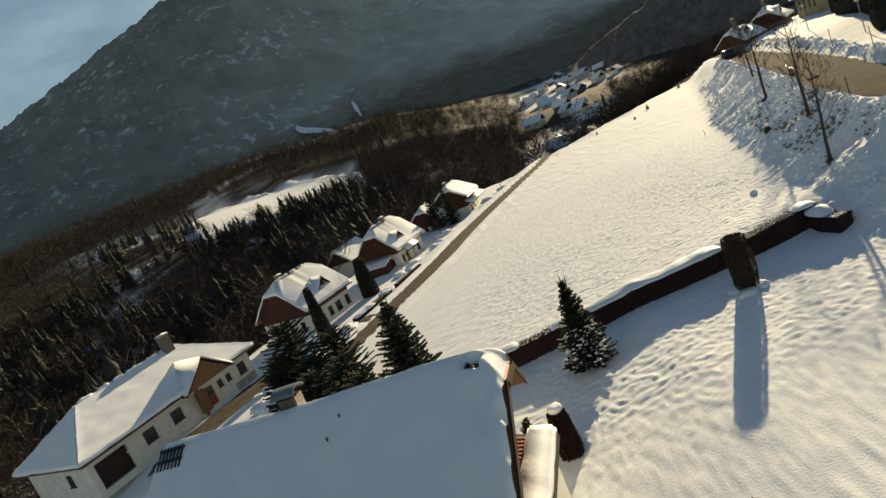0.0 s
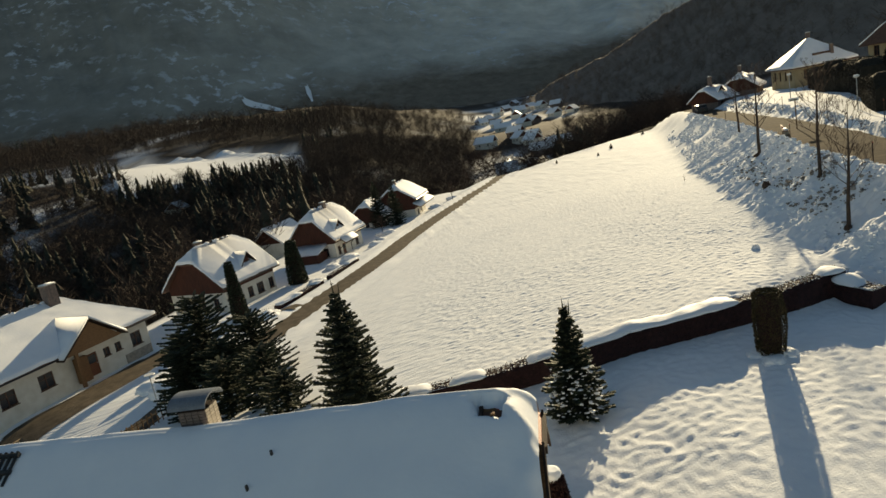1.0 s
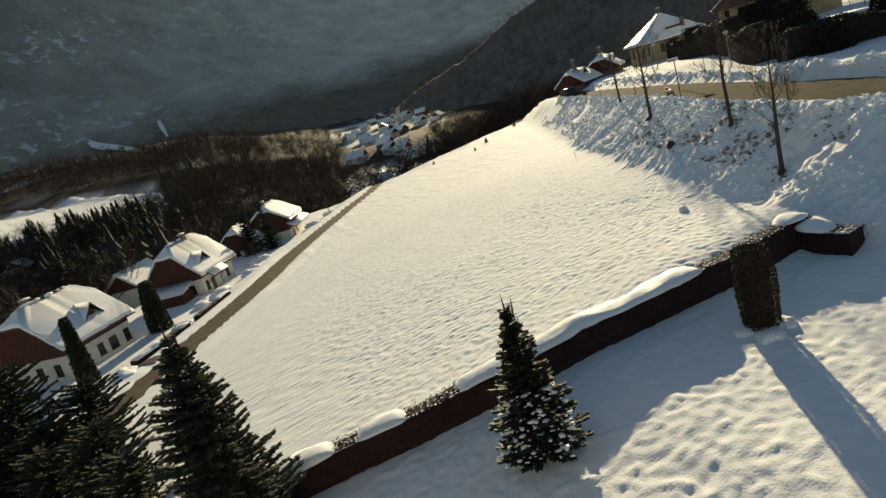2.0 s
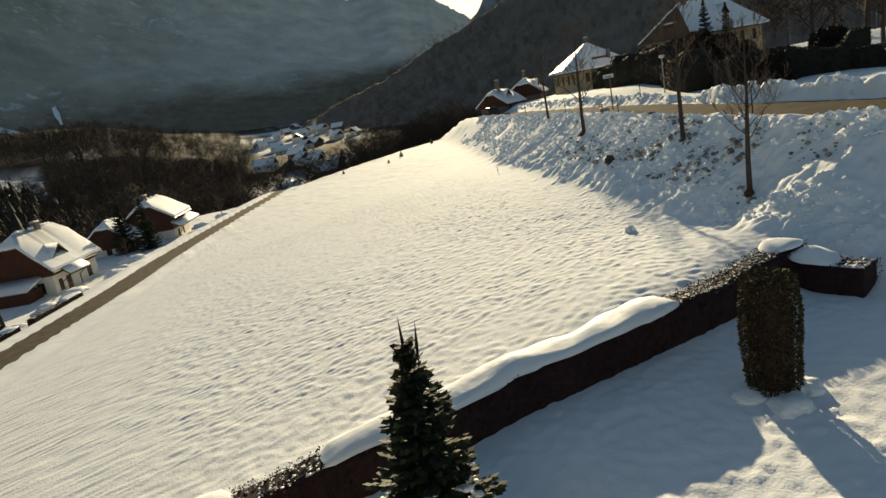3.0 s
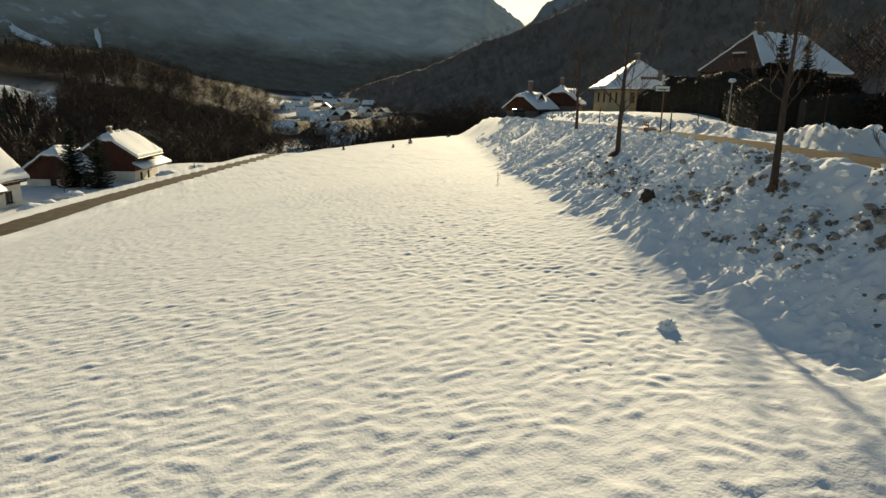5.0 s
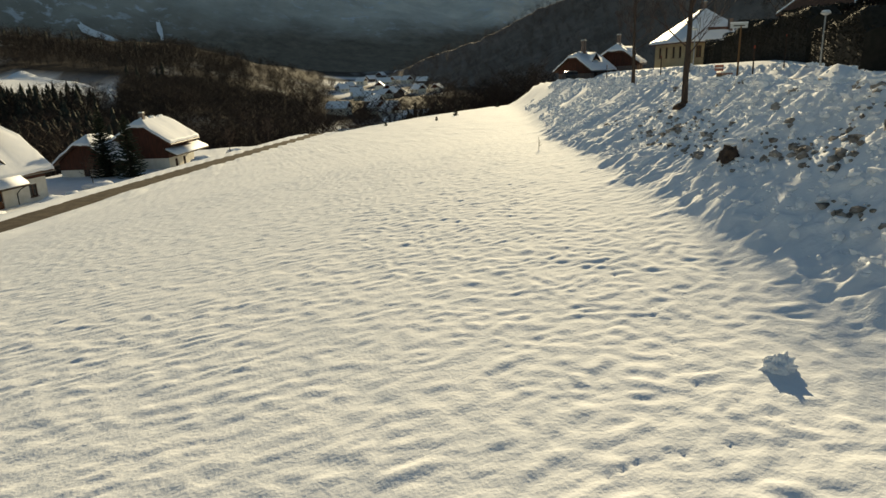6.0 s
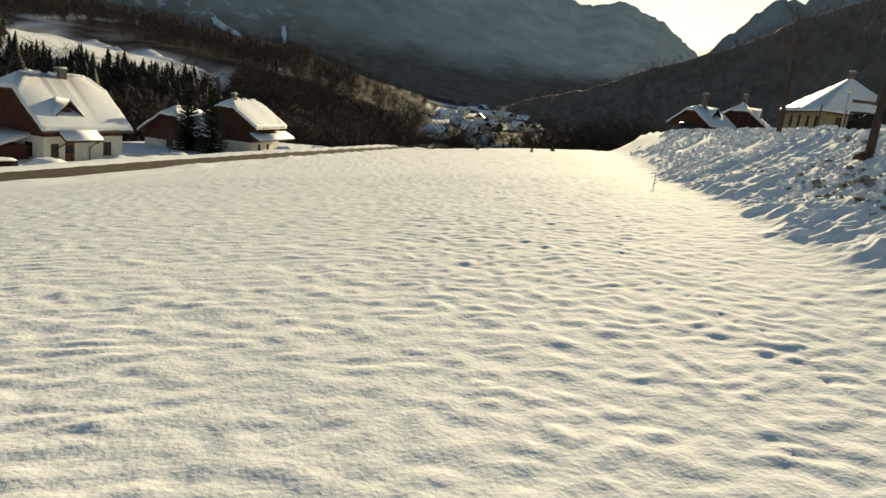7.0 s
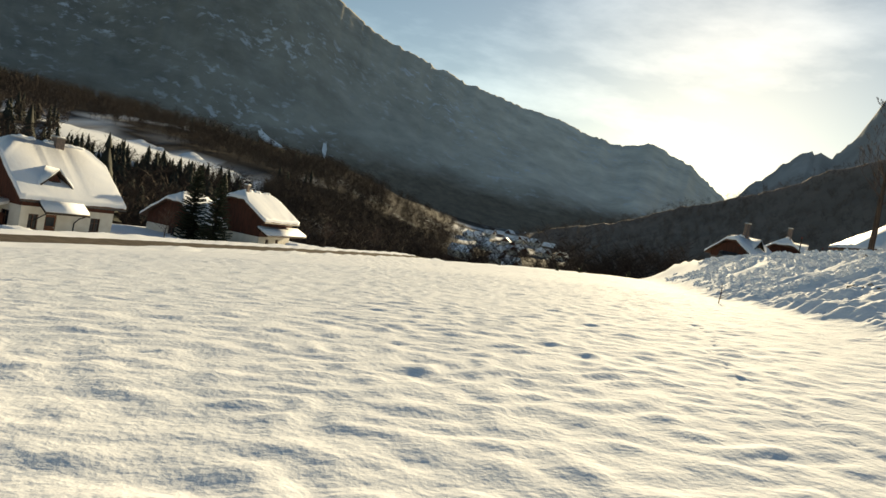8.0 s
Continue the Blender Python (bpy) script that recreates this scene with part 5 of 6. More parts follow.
def leafy(name, parent, surface, n, size, mat, seed, label=""):
    """A skin of small leaf sprays over a surface; surface(u, v) gives a point and its normal."""
    rs = np.random.RandomState(seed)
    V, F = [], []
    for _ in range(n):
        p, nrm = surface(rs.rand(), rs.rand())
        d = nrm * rs.uniform(0.1, 1.0) + rs.uniform(-0.7, 0.7, 3)
        d = d / np.linalg.norm(d) * size * rs.uniform(0.6, 1.6)
        w = np.cross(d, rs.uniform(-1, 1, 3))
        w = w / (np.linalg.norm(w) + 1e-6) * size * 0.35
        p = p - nrm * size * rs.uniform(0, 0.6)
        i = len(V)
        V.extend([p - w * 0.4, p + d * 0.5 - w, p + d, p + d * 0.5 + w])
        F.append((i, i + 1, i + 2, i + 3))
    return raw(name, V, F, mat, parent, label)


def column_bush(name, label, x, y, h, r, seed, mat=THUJA, cap=False, taper=0.15, leaf=0.09, count=5200):
    bush = empty_thing(name, pose(x, y, gz(x, y) - 0.03), label, "shrub")

    def surf(u, v):
        a, k = u * 6.2832, v * 1.12
        if k < 1:
            rr = r * (0.75 + 0.35 * math.sin(math.pi * min(1, 0.25 + k * 0.62))) * (1 - taper * k)
            rr *= 1 + 0.06 * math.sin(3 * a + seed) + 0.05 * math.sin(5 * a + 7 * k)
            return np.array((rr * math.cos(a), rr * math.sin(a), k * h)), np.array((math.cos(a), math.sin(a), 0.15))
        q = r * 0.85 * (1 - max(0.0, taper)) * math.sqrt((1.12 - k) / 0.12)
        return np.array((q * math.cos(a), q * math.sin(a), h + 0.08 * (1 - q / r))), np.array((0, 0, 1.0))
    bm = bmesh.new()
    t1_, t2_ = 1 - taper * 0.7, 1 - taper
    tube(bm, [(0, 0, -0.1), (0, 0, h * 0.3), (0, 0, h * 0.7), (0, 0, h * 0.97)], [r * 0.72, r * 0.86 * (1 - taper * 0.3), r * 0.84 * t1_, r * 0.6 * t2_], 14)
    part("core", bm, HEDGE, bush)
    leafy("foliage", bush, surf, count, leaf, mat, seed)
    if cap:
        bm = bmesh.new()
        bmesh.ops.create_uvsphere(bm, u_segments=18, v_segments=10, radius=1, matrix=Matrix.Translation((0, 0, h + 0.12)) @ Matrix.Diagonal((r * 0.72, r * 0.72, 0.24, 1)))
        for v in bm.verts:
            v.co.z = min(v.co.z, h + 0.27 + 0.03 * noise.noise(v.co * 4))
        part("snow_cap", bm, ROOF_SNOW, bush, "round cap of snow", smooth=True)
    else:
        rnd_ = random.Random(seed)
        blob_snow("bough_snow", bush, [(rnd_.uniform(-0.6, 0.6) * r, rnd_.uniform(-0.6, 0.6) * r, h + 0.03, rnd_.uniform(0.015, 0.04)) for _ in range(40)], seed)
    return bush


column_bush("cypress", "slim dark columnar cypress against a white house wall", -21.0, 74.8, 6.4, 0.85, 41, mat=NEEDLE, taper=0.6, leaf=0.2)
column_bush("cypress", "slim dark columnar cypress between two white houses", -16.3, 88.0, 5.4, 1.15, 42, mat=NEEDLE, taper=0.5, leaf=0.22)
column_bush("thuja", "tall clipped thuja column with brown-green foliage in snow", 10.75, 28.9, 2.72, 0.5, 3, taper=-0.15, leaf=0.06, count=11000)
column_bush("thuja", "clipped round thuja with a thick cap of snow", -0.25, 21.9, 1.95, 0.42, 4, mat=HEDGE, cap=True)
conifer("cypress", "small feathery dark cypress beside the red lean-to", -1.5, 22.6, 1.9, 0.62, 61, NEEDLE, 0, blunt=0.6, leader=False, whorl=0.12, dens=0.09, per=9)
conifer("shrub", "small dark conifer tip standing out of the snow", 3.6, 14.4, 0.9, 0.4, 62, NEEDLE, 0, blunt=0.6, leader=False, whorl=0.12, dens=0.09, per=8)


def hedge(name, label, path, height, depth, seed, gaps=(), snow=0.26, leaves=260, cap_label="long pillow of snow", mat=HEDGE, wild=0.06):
    """A clipped hedge along a path, with its cap of snow where it has one; gaps are stretches of the length (0 to 1) with bare top."""
    hd = empty_thing(name, pose(path[0][0], path[0][1], gz(*path[0])), label, "hedge")
    o = np.array((path[0][0], path[0][1], gz(*path[0])))
    pts = []
    for (x0, y0), (x1, y1) in zip(path, path[1:]):
        n = max(2, int(math.hypot(x1 - x0, y1 - y0) / 0.25))
        for k in range(n):
            pts.append((x0 + (x1 - x0) * k / n, y0 + (y1 - y0) * k / n))
    pts.append(path[-1])
    pts = np.array(pts)
    tang = np.gradient(pts, axis=0)
    tang /= np.linalg.norm(tang, axis=1)[:, None]
    nor = np.stack([-tang[:, 1], tang[:, 0]], 1)
    gzs = ground(pts[:, 0], pts[:, 1])
    n = len(pts)
    hh = height * (1 + wild * rough(np.arange(n) * 0.25, np.zeros(n) + seed, 1.6, seed))
    rows_, faces = [], []
    prof = [(-0.5, -0.15), (-0.5, 0.55), (-0.46, 0.9), (-0.3, 1.0), (0.3, 1.0), (0.46, 0.9), (0.5, 0.55), (0.5, -0.15)]
    for i in range(n):
        for a, k in prof:
            jig = 0.04 * float(rough(i * 0.25 + a * 3, k * 3, 0.4, seed + 2))
            rows_.append((pts[i, 0] + nor[i, 0] * (a * depth + jig) - o[0], pts[i, 1] + nor[i, 1] * (a * depth + jig) - o[1], gzs[i] + k * hh[i] - o[2]))
    m = len(prof)
    for i in range(n - 1):
        for j in range(m - 1):
            faces.append((i * m + j, (i + 1) * m + j, (i + 1) * m + j + 1, i * m + j + 1))
    faces.append(tuple(range(m)))
    faces.append(tuple(range((n - 1) * m, n * m))[::-1])
    raw("body", rows_, faces, mat, hd)

    def surf(u, v):
        i = min(n - 1, int(u * n))
        f = u * n - i
        q = v * 2.6
        p2 = pts[i] + tang[i] * 0.25 * (f - 0.5)
        if q < 2:
            sgn, k = (-1, q) if q < 1 else (1, q - 1)
            off, z, nr = sgn * 0.5 * depth, k * hh[i], np.array((nor[i, 0] * sgn, nor[i, 1] * sgn, 0.1))
        else:
            off, z, nr = (-0.5 + (q - 2) / 0.6) * depth, hh[i], np.array((0, 0, 1.0))
        return np.array((p2[0] + nor[i, 0] * off - o[0], p2[1] + nor[i, 1] * off - o[1], gzs[i] + z - o[2])), nr
    leafy("foliage", hd, surf, int(leaves * n * 0.25 * (2 * height + depth)), 0.055 if leaves > 100 else 0.13, mat, seed)
    if snow:
        rows_, faces, ok = [], [], []
        arc = [(-1.0, -0.1), (-1.02, 0.2), (-0.9, 0.7), (-0.5, 1.0), (0.0, 1.05), (0.5, 1.0), (0.9, 0.7), (1.02, 0.2), (1.0, -0.1)]
        for i in range(n):
            u = i / (n - 1)
            bare = any(a <= u <= b for a, b in gaps)
            thick = snow * (1 + 0.35 * float(rough(i * 0.25, 5.0, 1.8, seed + 5)))
            reach = min([abs(u - e_) for g_ in gaps for e_ in g_] + [u, 1 - u]) * (n - 1) * 0.25
            if not bare:
                thick *= 0.25 + 0.75 * math.sqrt(min(1.0, reach / 0.7))
            lean_ = 0.12 * float(rough(i * 0.25, 1.0, 2.2, seed + 6))
            if bare:
                thick *= 0.12
            wide = depth * 0.56 * (1 if bare else 0.8 + 0.2 * math.sqrt(min(1.0, reach / 0.5))) * (1 + 0.2 * float(rough(i * 0.25, 2.0, 0.9, seed + 7))) * (0.5 if bare else 1)
            for a, k in arc:
                k = k * (1 + 0.3 * float(rough(i * 0.25, a * 2, 0.6, seed + 8))) - 0.25 * max(0.0, float(rough(i * 0.25, a, 0.5, seed + 9)))
                rows_.append((pts[i, 0] + nor[i, 0] * (a * wide + lean_) - o[0], pts[i, 1] + nor[i, 1] * (a * wide + lean_) - o[1], gzs[i] + hh[i] + thick * k + 0.02 - (0.06 if bare else 0) - o[2]))
        m = len(arc)
        for i in range(n - 1):
            for j in range(m - 1):
                faces.append((i * m + j, (i + 1) * m + j, (i + 1) * m + j + 1, i * m + j + 1))
        faces.append(tuple(range(m)))
        faces.append(tuple(range((n - 1) * m, n * m))[::-1])
        raw("snow_cap", rows_, faces, ROOF_SNOW, hd, cap_label, smooth=True)
        # crumbs of snow on the bare stretches
        rnd_ = random.Random(seed)
        spots = []
        for i in range(n):
            if any(a <= i / (n - 1) <= b for a, b in gaps):
                for _ in range(22):
                    a = rnd_.uniform(-0.45, 0.5) * depth
                    spots.append((pts[i, 0] + nor[i, 0] * a - o[0] + rnd_.uniform(-0.1, 0.1), pts[i, 1] + nor[i, 1] * a - o[1], gzs[i] + hh[i] + 0.02 - o[2], rnd_.choice((0.012, 0.014, 0.018, 0.022, 0.026, 0.04))))
        if spots:
            blob_snow("loose_snow", hd, spots, seed)
    return hd


hedge("hedge", "long clipped brown hedge under a pillow of snow", [(-13.5, 37.0), (-8.5, 34.6), (-4.2, 33.0), (0.3, 32.4), (5, 32.2), (9, 32.45), (12.5, 32.7), (17.0, 33.3)], 1.05, 0.95, 7,
      gaps=((0.0, 0.30), (0.36, 0.39), (0.44, 0.50), (0.82, 0.965)), snow=0.20)
hedge("hedge", "short end of brown hedge with loose snow on top", [(16.8, 32.9), (16.9, 31.9), (17.15, 30.9)], 0.9, 1.0, 8, gaps=((0.55, 1.0),), snow=0.3)
hedge("hedge", "low snowed-over garden hedge beside the lane", [(-16.6, 72.5), (-14.6, 75.2), (-12.6, 79.0)], 0.55, 1.0, 9, gaps=((0.45, 0.8),), snow=0.22)
hedge("hedge", "low broken garden hedge beside the lane", [(-11.6, 80.5), (-9.9, 84.5), (-8.6, 87.5)], 0.5, 0.7, 10, gaps=((0.0, 0.6),), snow=0.15)
UPPER = "dark hedges above the road"
hedge("hedge", "dark uneven hedge screening the big yellow house", [(52.5, 75), (55.5, 81), (57.8, 87), (60.5, 94)], 3.6, 2.6, 11, snow=0, leaves=70, mat=DARKHEDGE, wild=0.22)
hedge("hedge", "dark hedge below the yellow house with the pointed roof", [(63.0, 99), (66.5, 105), (71.0, 109.8)], 2.6, 1.8, 12, snow=0, leaves=70, mat=DARKHEDGE, wild=0.25)
hedge("hedge", "dark uneven shrubbery beside the drive", [(45.5, 64.0), (48.0, 68.5), (51.0, 73.0)], 3.0, 2.6, 14, snow=0, leaves=70, mat=DARKHEDGE, wild=0.35)
hedge("hedge", "tall dark shrubbery above the snowy drive", [(43.6, 60.6), (46.6, 58.0), (49.6, 55.4), (51.5, 53.0)], 2.7, 2.6, 15, snow=0, leaves=70, mat=DARKHEDGE, wild=0.4)
hedge("hedge", "long low dark garden hedge with snow on top", [(50.0, 52.6), (48.6, 47.0), (47.6, 40.0)], 1.5, 1.4, 16, gaps=((0.0, 0.2), (0.55, 0.75)), snow=0.22, leaves=70, mat=DARKHEDGE, wild=0.25)
for k, (px_, py_, hh, rr) in enumerate(((44.8, 56.2, 2.2, 1.5), (47.4, 61.4, 3.4, 1.7), (52.6, 57.0, 3.2, 1.8), (56.2, 71.0, 4.2, 1.8), (59.0, 77.0, 4.6, 1.8), (53.0, 49.0, 2.6, 1.7), (61.8, 82.4, 4.2, 1.9))):
    column_bush("garden_shrub", "dark bushy garden shrub above the road", px_, py_, hh, rr, 300 + k, mat=DARKHEDGE, taper=0.35, leaf=0.26, count=3000)


# ---- bare trees along the bank ----
def bare_tree(name, label, x, y, h, spread, seed, fork=0.42, radius=0.11, lean=(0, 0), tips=3, z=None):
    tree = empty_thing(name, pose(x, y, (gz(x, y) if z is None else z) - 0.1), label, "tree", "row of bare trees on the bank")
    rnd_ = random.Random(seed)
    bm_t, bm_b = bmesh.new(), bmesh.new()
    top = Vector((lean[0], lean[1], h))
    pts = [Vector((0, 0, 0)) + top * k + Vector((rnd_.uniform(-1, 1), rnd_.uniform(-1, 1), 0)) * 0.03 * h * k * (1 - k) for k in (0, 0.04, 0.2, 0.4, 0.6, 0.8, 1.0)]
    rad = [radius * 1.7, radius * 1.15, radius, radius * 0.85, radius * 0.55, radius * 0.3, radius * 0.06]
    tube(bm_t, pts, rad, 8)
    part("trunk", bm_t, BARK, tree)

    def limb(p, d, ln, r, level):
        n = 4
        q, ps, rs_ = Vector(p), [Vector(p)], [r]
        way = d.normalized()
        for k in range(n):
            way = (way + Vector((rnd_.uniform(-0.22, 0.22), rnd_.uniform(-0.22, 0.22), rnd_.uniform(-0.06, 0.2)))).normalized()
            q = q + way * ln / n
            ps.append(q.copy())
            rs_.append(max(0.006, r * (1 - 0.85 * (k + 1) / n)))
        tube(bm_b, ps, rs_, 4 if level < 2 else 3)
        if level < tips:
            for _ in range(4 if level == 0 else 3):
                i = rnd_.randrange(1, n)
                side = Vector((rnd_.uniform(-1, 1), rnd_.uniform(-1, 1), rnd_.uniform(0.0, 0.9)))
                limb(ps[i], (way + side * 0.9), ln * rnd_.uniform(0.38, 0.6), rs_[i] * 0.6, level + 1)
    for k in range(18):
        t_ = fork + (0.95 - fork) * k / 18
        a = k * 2.4 + rnd_.uniform(-0.5, 0.5)
        d = Vector((math.cos(a), math.sin(a), rnd_.uniform(0.55, 1.1)))
        i = min(5, int(t_ * 5) + 1)
        limb(top * t_, d, spread * (1.15 - t_ * 0.7) * rnd_.uniform(0.75, 1.1), radius * 0.33 * (1.2 - t_), 0)
    part("crown", bm_b, TWIG, tree, "thin bare branches")
    return tree


bare_tree("tree", "slender leafless tree on the snowy bank", 21.73, 38.81, 7.0, 2.6, 4, 0.32, 0.10, (0.5, 0.2))
bare_tree("tree", "slender leafless tree on the snowy bank", 24.97, 45.57, 7.2, 2.4, 5, 0.36, 0.105, (0.1, 0.0))
bare_tree("tree", "slender leafless tree on the snowy bank", 29.9, 60.59, 7.6, 3.2, 6, 0.30, 0.125, (0.2, 0.0))
bare_tree("tree", "slender leafless tree at the edge of the upper road", 35.79, 73.96, 6.6, 2.4, 7, 0.36, 0.11)
for k, (px_, py_, hh) in enumerate(((-5.0, 112.6, 3.2), (-17.0, 90.5, 2.6), (15.0, 150.0, 4.0), (9.0, 128.5, 3.0))):
    bare_tree("garden_tree", "small bare garden tree beside the lane", px_, py_, hh, hh * 0.5, 80 + k, 0.3, 0.05, tips=2)
for k, (px_, py_, hh) in enumerate(((82, 80, 13), (87, 76, 14), (79, 71, 12), (92, 84, 14), (74, 66, 12))):
    bare_tree("tree", "tall bare tree behind the upper gardens", px_, py_, hh, 4.0, 90 + k, 0.45, 0.2, tips=2)


# ---- things on the lane side ----
# cross gable over the entrance of the long house
bm = bmesh.new()
prism(bm, [(11.3, -1.2, 2.9), (17.2, -1.2, 2.9), (14.25, -1.2, 5.2)], (0, 0.12, 0))
gb = part("entrance_gable", bm, WOOD, h1, "brown boarded entrance gable")
for sgn in (-1, 1):
    pl_ = [(14.25 + sgn * 3.4, -1.5, 2.75), (14.25, -1.5, 5.35), (14.25, 4.2, 5.45), (14.25 + sgn * 3.4, -0.5, 2.75)]
    bm = bmesh.new()
    prism(bm, pl_, (0, 0, 0.12))
    part("gable_roof", bm, DARKWOOD, gb)
    bm = bmesh.new()
    prism(bm, [Vector(p) + Vector((0, 0, 0.125)) for p in pl_], (0, 0, 0.26))
    bmesh.ops.bevel(bm, geom=bm.edges[:], offset=0.08, segments=2, affect="EDGES")
    part("gable_snow", bm, ROOF_SNOW, gb, smooth=True)
bm = bmesh.new()
box(bm, 12.2, 12.5, -1.15, -0.9, -0.2, 2.9)
part("gable_post", bm, WOOD, h1)
bm = bmesh.new()
box(bm, 12.5, 13.6, -0.6, -0.1, 0.0, 2.3)
part("wood_panel", bm, WOOD, h1, "orange-brown wooden panel")
bm = bmesh.new()
box(bm, 17.8, 20.9, -0.06, -0.002, -0.6, 0.45)
part("plinth", bm, STONE, h1, "tan stone plinth")


def ground_patch(name, label, cx, cy, lx_, ly_, az, mat, seed, lift=0.05):
    """An uneven cleared patch lying on the ground."""
    verts, faces = [], []
    u = (math.sin(radians(az)), math.cos(radians(az)))
    n = 26
    for i in range(n + 1):
        for j in range(n + 1):
            a, b = (i / n - 0.5) * 2, (j / n - 0.5) * 2
            w = 1 + 0.12 * float(rough(a * 4, b * 4, 1.0, seed))
            x = cx + u[0] * a * lx_ * w + u[1] * b * ly_ * w
            y = cy + u[1] * a * lx_ * w - u[0] * b * ly_ * w
            verts.append((x, y, float(ground(x, y, True)) + lift))
    for i in range(n):
        for j in range(n):
            k = i * (n + 1) + j
            faces.append((k, k + n + 1, k + n + 2, k + 1))
    return tagged(raw(name, verts, faces, mat, smooth=True), label, "driveway", kind="structure")


ground_patch("driveway", "brown bare driveway before the long house", -30.6, 62.2, 9.5, 1.9, 28.5, LANE, 91)
ground_patch("driveway", "short cleared drive between lane and houses", -15.5, 70.2, 2.4, 0.8, 100, LANE, 92)


def fence(name, label, x0, y0, x1, y1, n, h, mat):
    f = empty_thing(name, pose(x0, y0, gz(x0, y0)), label, "fence")
    for k in range(n + 1):
        t_ = k / n
        x, y = x0 + (x1 - x0) * t_, y0 + (y1 - y0) * t_
        bm = bmesh.new()
        z0 = gz(x, y) - gz(x0, y0)
        box(bm, x - x0 - 0.035, x - x0 + 0.035, y - y0 - 0.02, y - y0 + 0.02, z0 - 0.1, z0 + h)
        part("picket", bm, mat, f)
    for zz in (0.3, 0.75):
        bm = bmesh.new()
        z1 = gz(x1, y1) - gz(x0, y0)
        tube(bm, [(0, 0, h * zz), (x1 - x0, y1 - y0, z1 + h * zz)], [0.03, 0.03], 5)
        part("rail", bm, mat, f)
    return f


fence("fence", "low wooden picket fence at the garden edge", -43.5, 47.5, -39.5, 46.0, 18, 1.0, WOOD)
fence("fence", "white garden fence beside the lane", -20.2, 71.6, -17.2, 70.9, 14, 0.9, SIGNPAINT)
fence("fence", "brown wooden garden fence by the drive", -23.5, 47.5, -20.9, 49.8, 10, 0.9, WOOD)
# garden lamp in front of the long house
lamp = empty_thing("garden_lamp", pose(-22.6, 52.0, gz(-22.6, 52.0)), "slim garden lamp with a round white plate on its post", "lamp")
bm = bmesh.new()
tube(bm, [(0, 0, -0.2), (0, 0, 2.6)], [0.04, 0.035], 8)
part("post", bm, GREYMETAL, lamp)
bm = bmesh.new()
tube(bm, [(0, 0, 2.6), (0, 0, 2.66)], [0.42, 0.36], 18)
part("shade", bm, SIGNPAINT, lamp)


def heap(name, label, x, y, r, h, seed, mat=None, category="snow pile"):
    """A lumpy pile of cleared snow."""
    bm = bmesh.new()
    bmesh.ops.create_icosphere(bm, subdivisions=4, radius=1)
    for v in bm.verts:
        c = v.co
        n = 1 + 0.25 * noise.noise(Vector((c.x * 1.7, c.y * 1.7, c.z * 1.7 + seed))) + 0.13 * noise.noise(Vector((c.x * 5, c.y * 5, c.z * 5 + seed)))
        v.co = Vector((c.x * r * n, c.y * r * n * 0.75, max(c.z, -0.3) * h * n))
    ob = part(name, bm, mat or SNOW, None, "", smooth=True)
    ob.matrix_world = pose(x, y, gz(x, y), 0, 0, seed * 37)
    return tagged(ob, label, category)


for k, (px_, py_, r_, h_) in enumerate(((-9.9, 96.0, 1.6, 0.75), (-6.2, 101.5, 1.4, 0.55), (-5.3, 105.5, 1.2, 0.45), (-4.5, 113.0, 1.9, 0.6), (5.6, 127.5, 1.6, 0.6), (9.6, 136.0, 1.5, 0.55),
                                        (-13.6, 84.0, 1.6, 0.5), (-16.8, 69.0, 1.5, 0.6), (-22.4, 54.5, 1.8, 0.7), (-24.6, 57.5, 1.6, 0.6), (-21.0, 51.0, 1.4, 0.6), (-12.2, 93.0, 1.5, 0.5))):
    heap("snow_mound", "lumpy heap of shovelled snow beside the lane", px_, py_, r_, h_, k + 1.0)

for k, (px_, py_, r_, h_) in enumerate(((10.45, 28.3, 0.6, 0.2), (11.25, 28.6, 0.5, 0.24), (11.2, 29.3, 0.45, 0.2), (10.2, 29.0, 0.45, 0.16))):
    heap("snow_mound", "snow shovelled up round the foot of the thuja", px_, py_, r_, h_, k + 50.0)

# ---- houses above the road ----
pyr = alpine_house("house", "yellow house under a steep pointed roof with snow", 78.7, 112.4, 4.9, 10, 9.5, 9.5, 3.2, 0.82, -0.7, 4.65,
                   [(1.6, 2.4, 0.8, 2.3, "window")],
                   [(1.3, 2.1, 0.8, 2.3, "window"), (4.3, 5.1, 0.8, 2.3, "window"), (7.2, 8.0, 0.8, 2.3, "window")],
                   [(1.2, 1.9, 0.8, 2.3, "window"), (3.2, 3.9, 0.8, 2.3, "window"), (5.4, 6.1, 0.8, 2.3, "window"), (7.5, 8.2, 0.8, 2.3, "window")],
                   [(4.75, 4.75, 6.6, 8.2, 0.5, 0.5)], (), band=0.0, lower=YELLOW, seed=8.0, group="houses above the road", oe=0.7, ov=0.7, snow_thick=0.26)
bm = bmesh.new()
prism(bm, [(0.8, 2.6, 4.2), (0.8, 6.0, 4.2), (0.95, 6.0, 4.33), (0.95, 2.6, 4.33)], (0, 0, 0.34))
part("roof_ledge", bm, ROOFTILE, pyr, "dark roof ledge across the snow")
bm = bmesh.new()
box(bm, 0.6, 1.1, 2.6, 3.1, 3.6, 5.7)
part("roof_chimney", bm, BRICK, pyr)
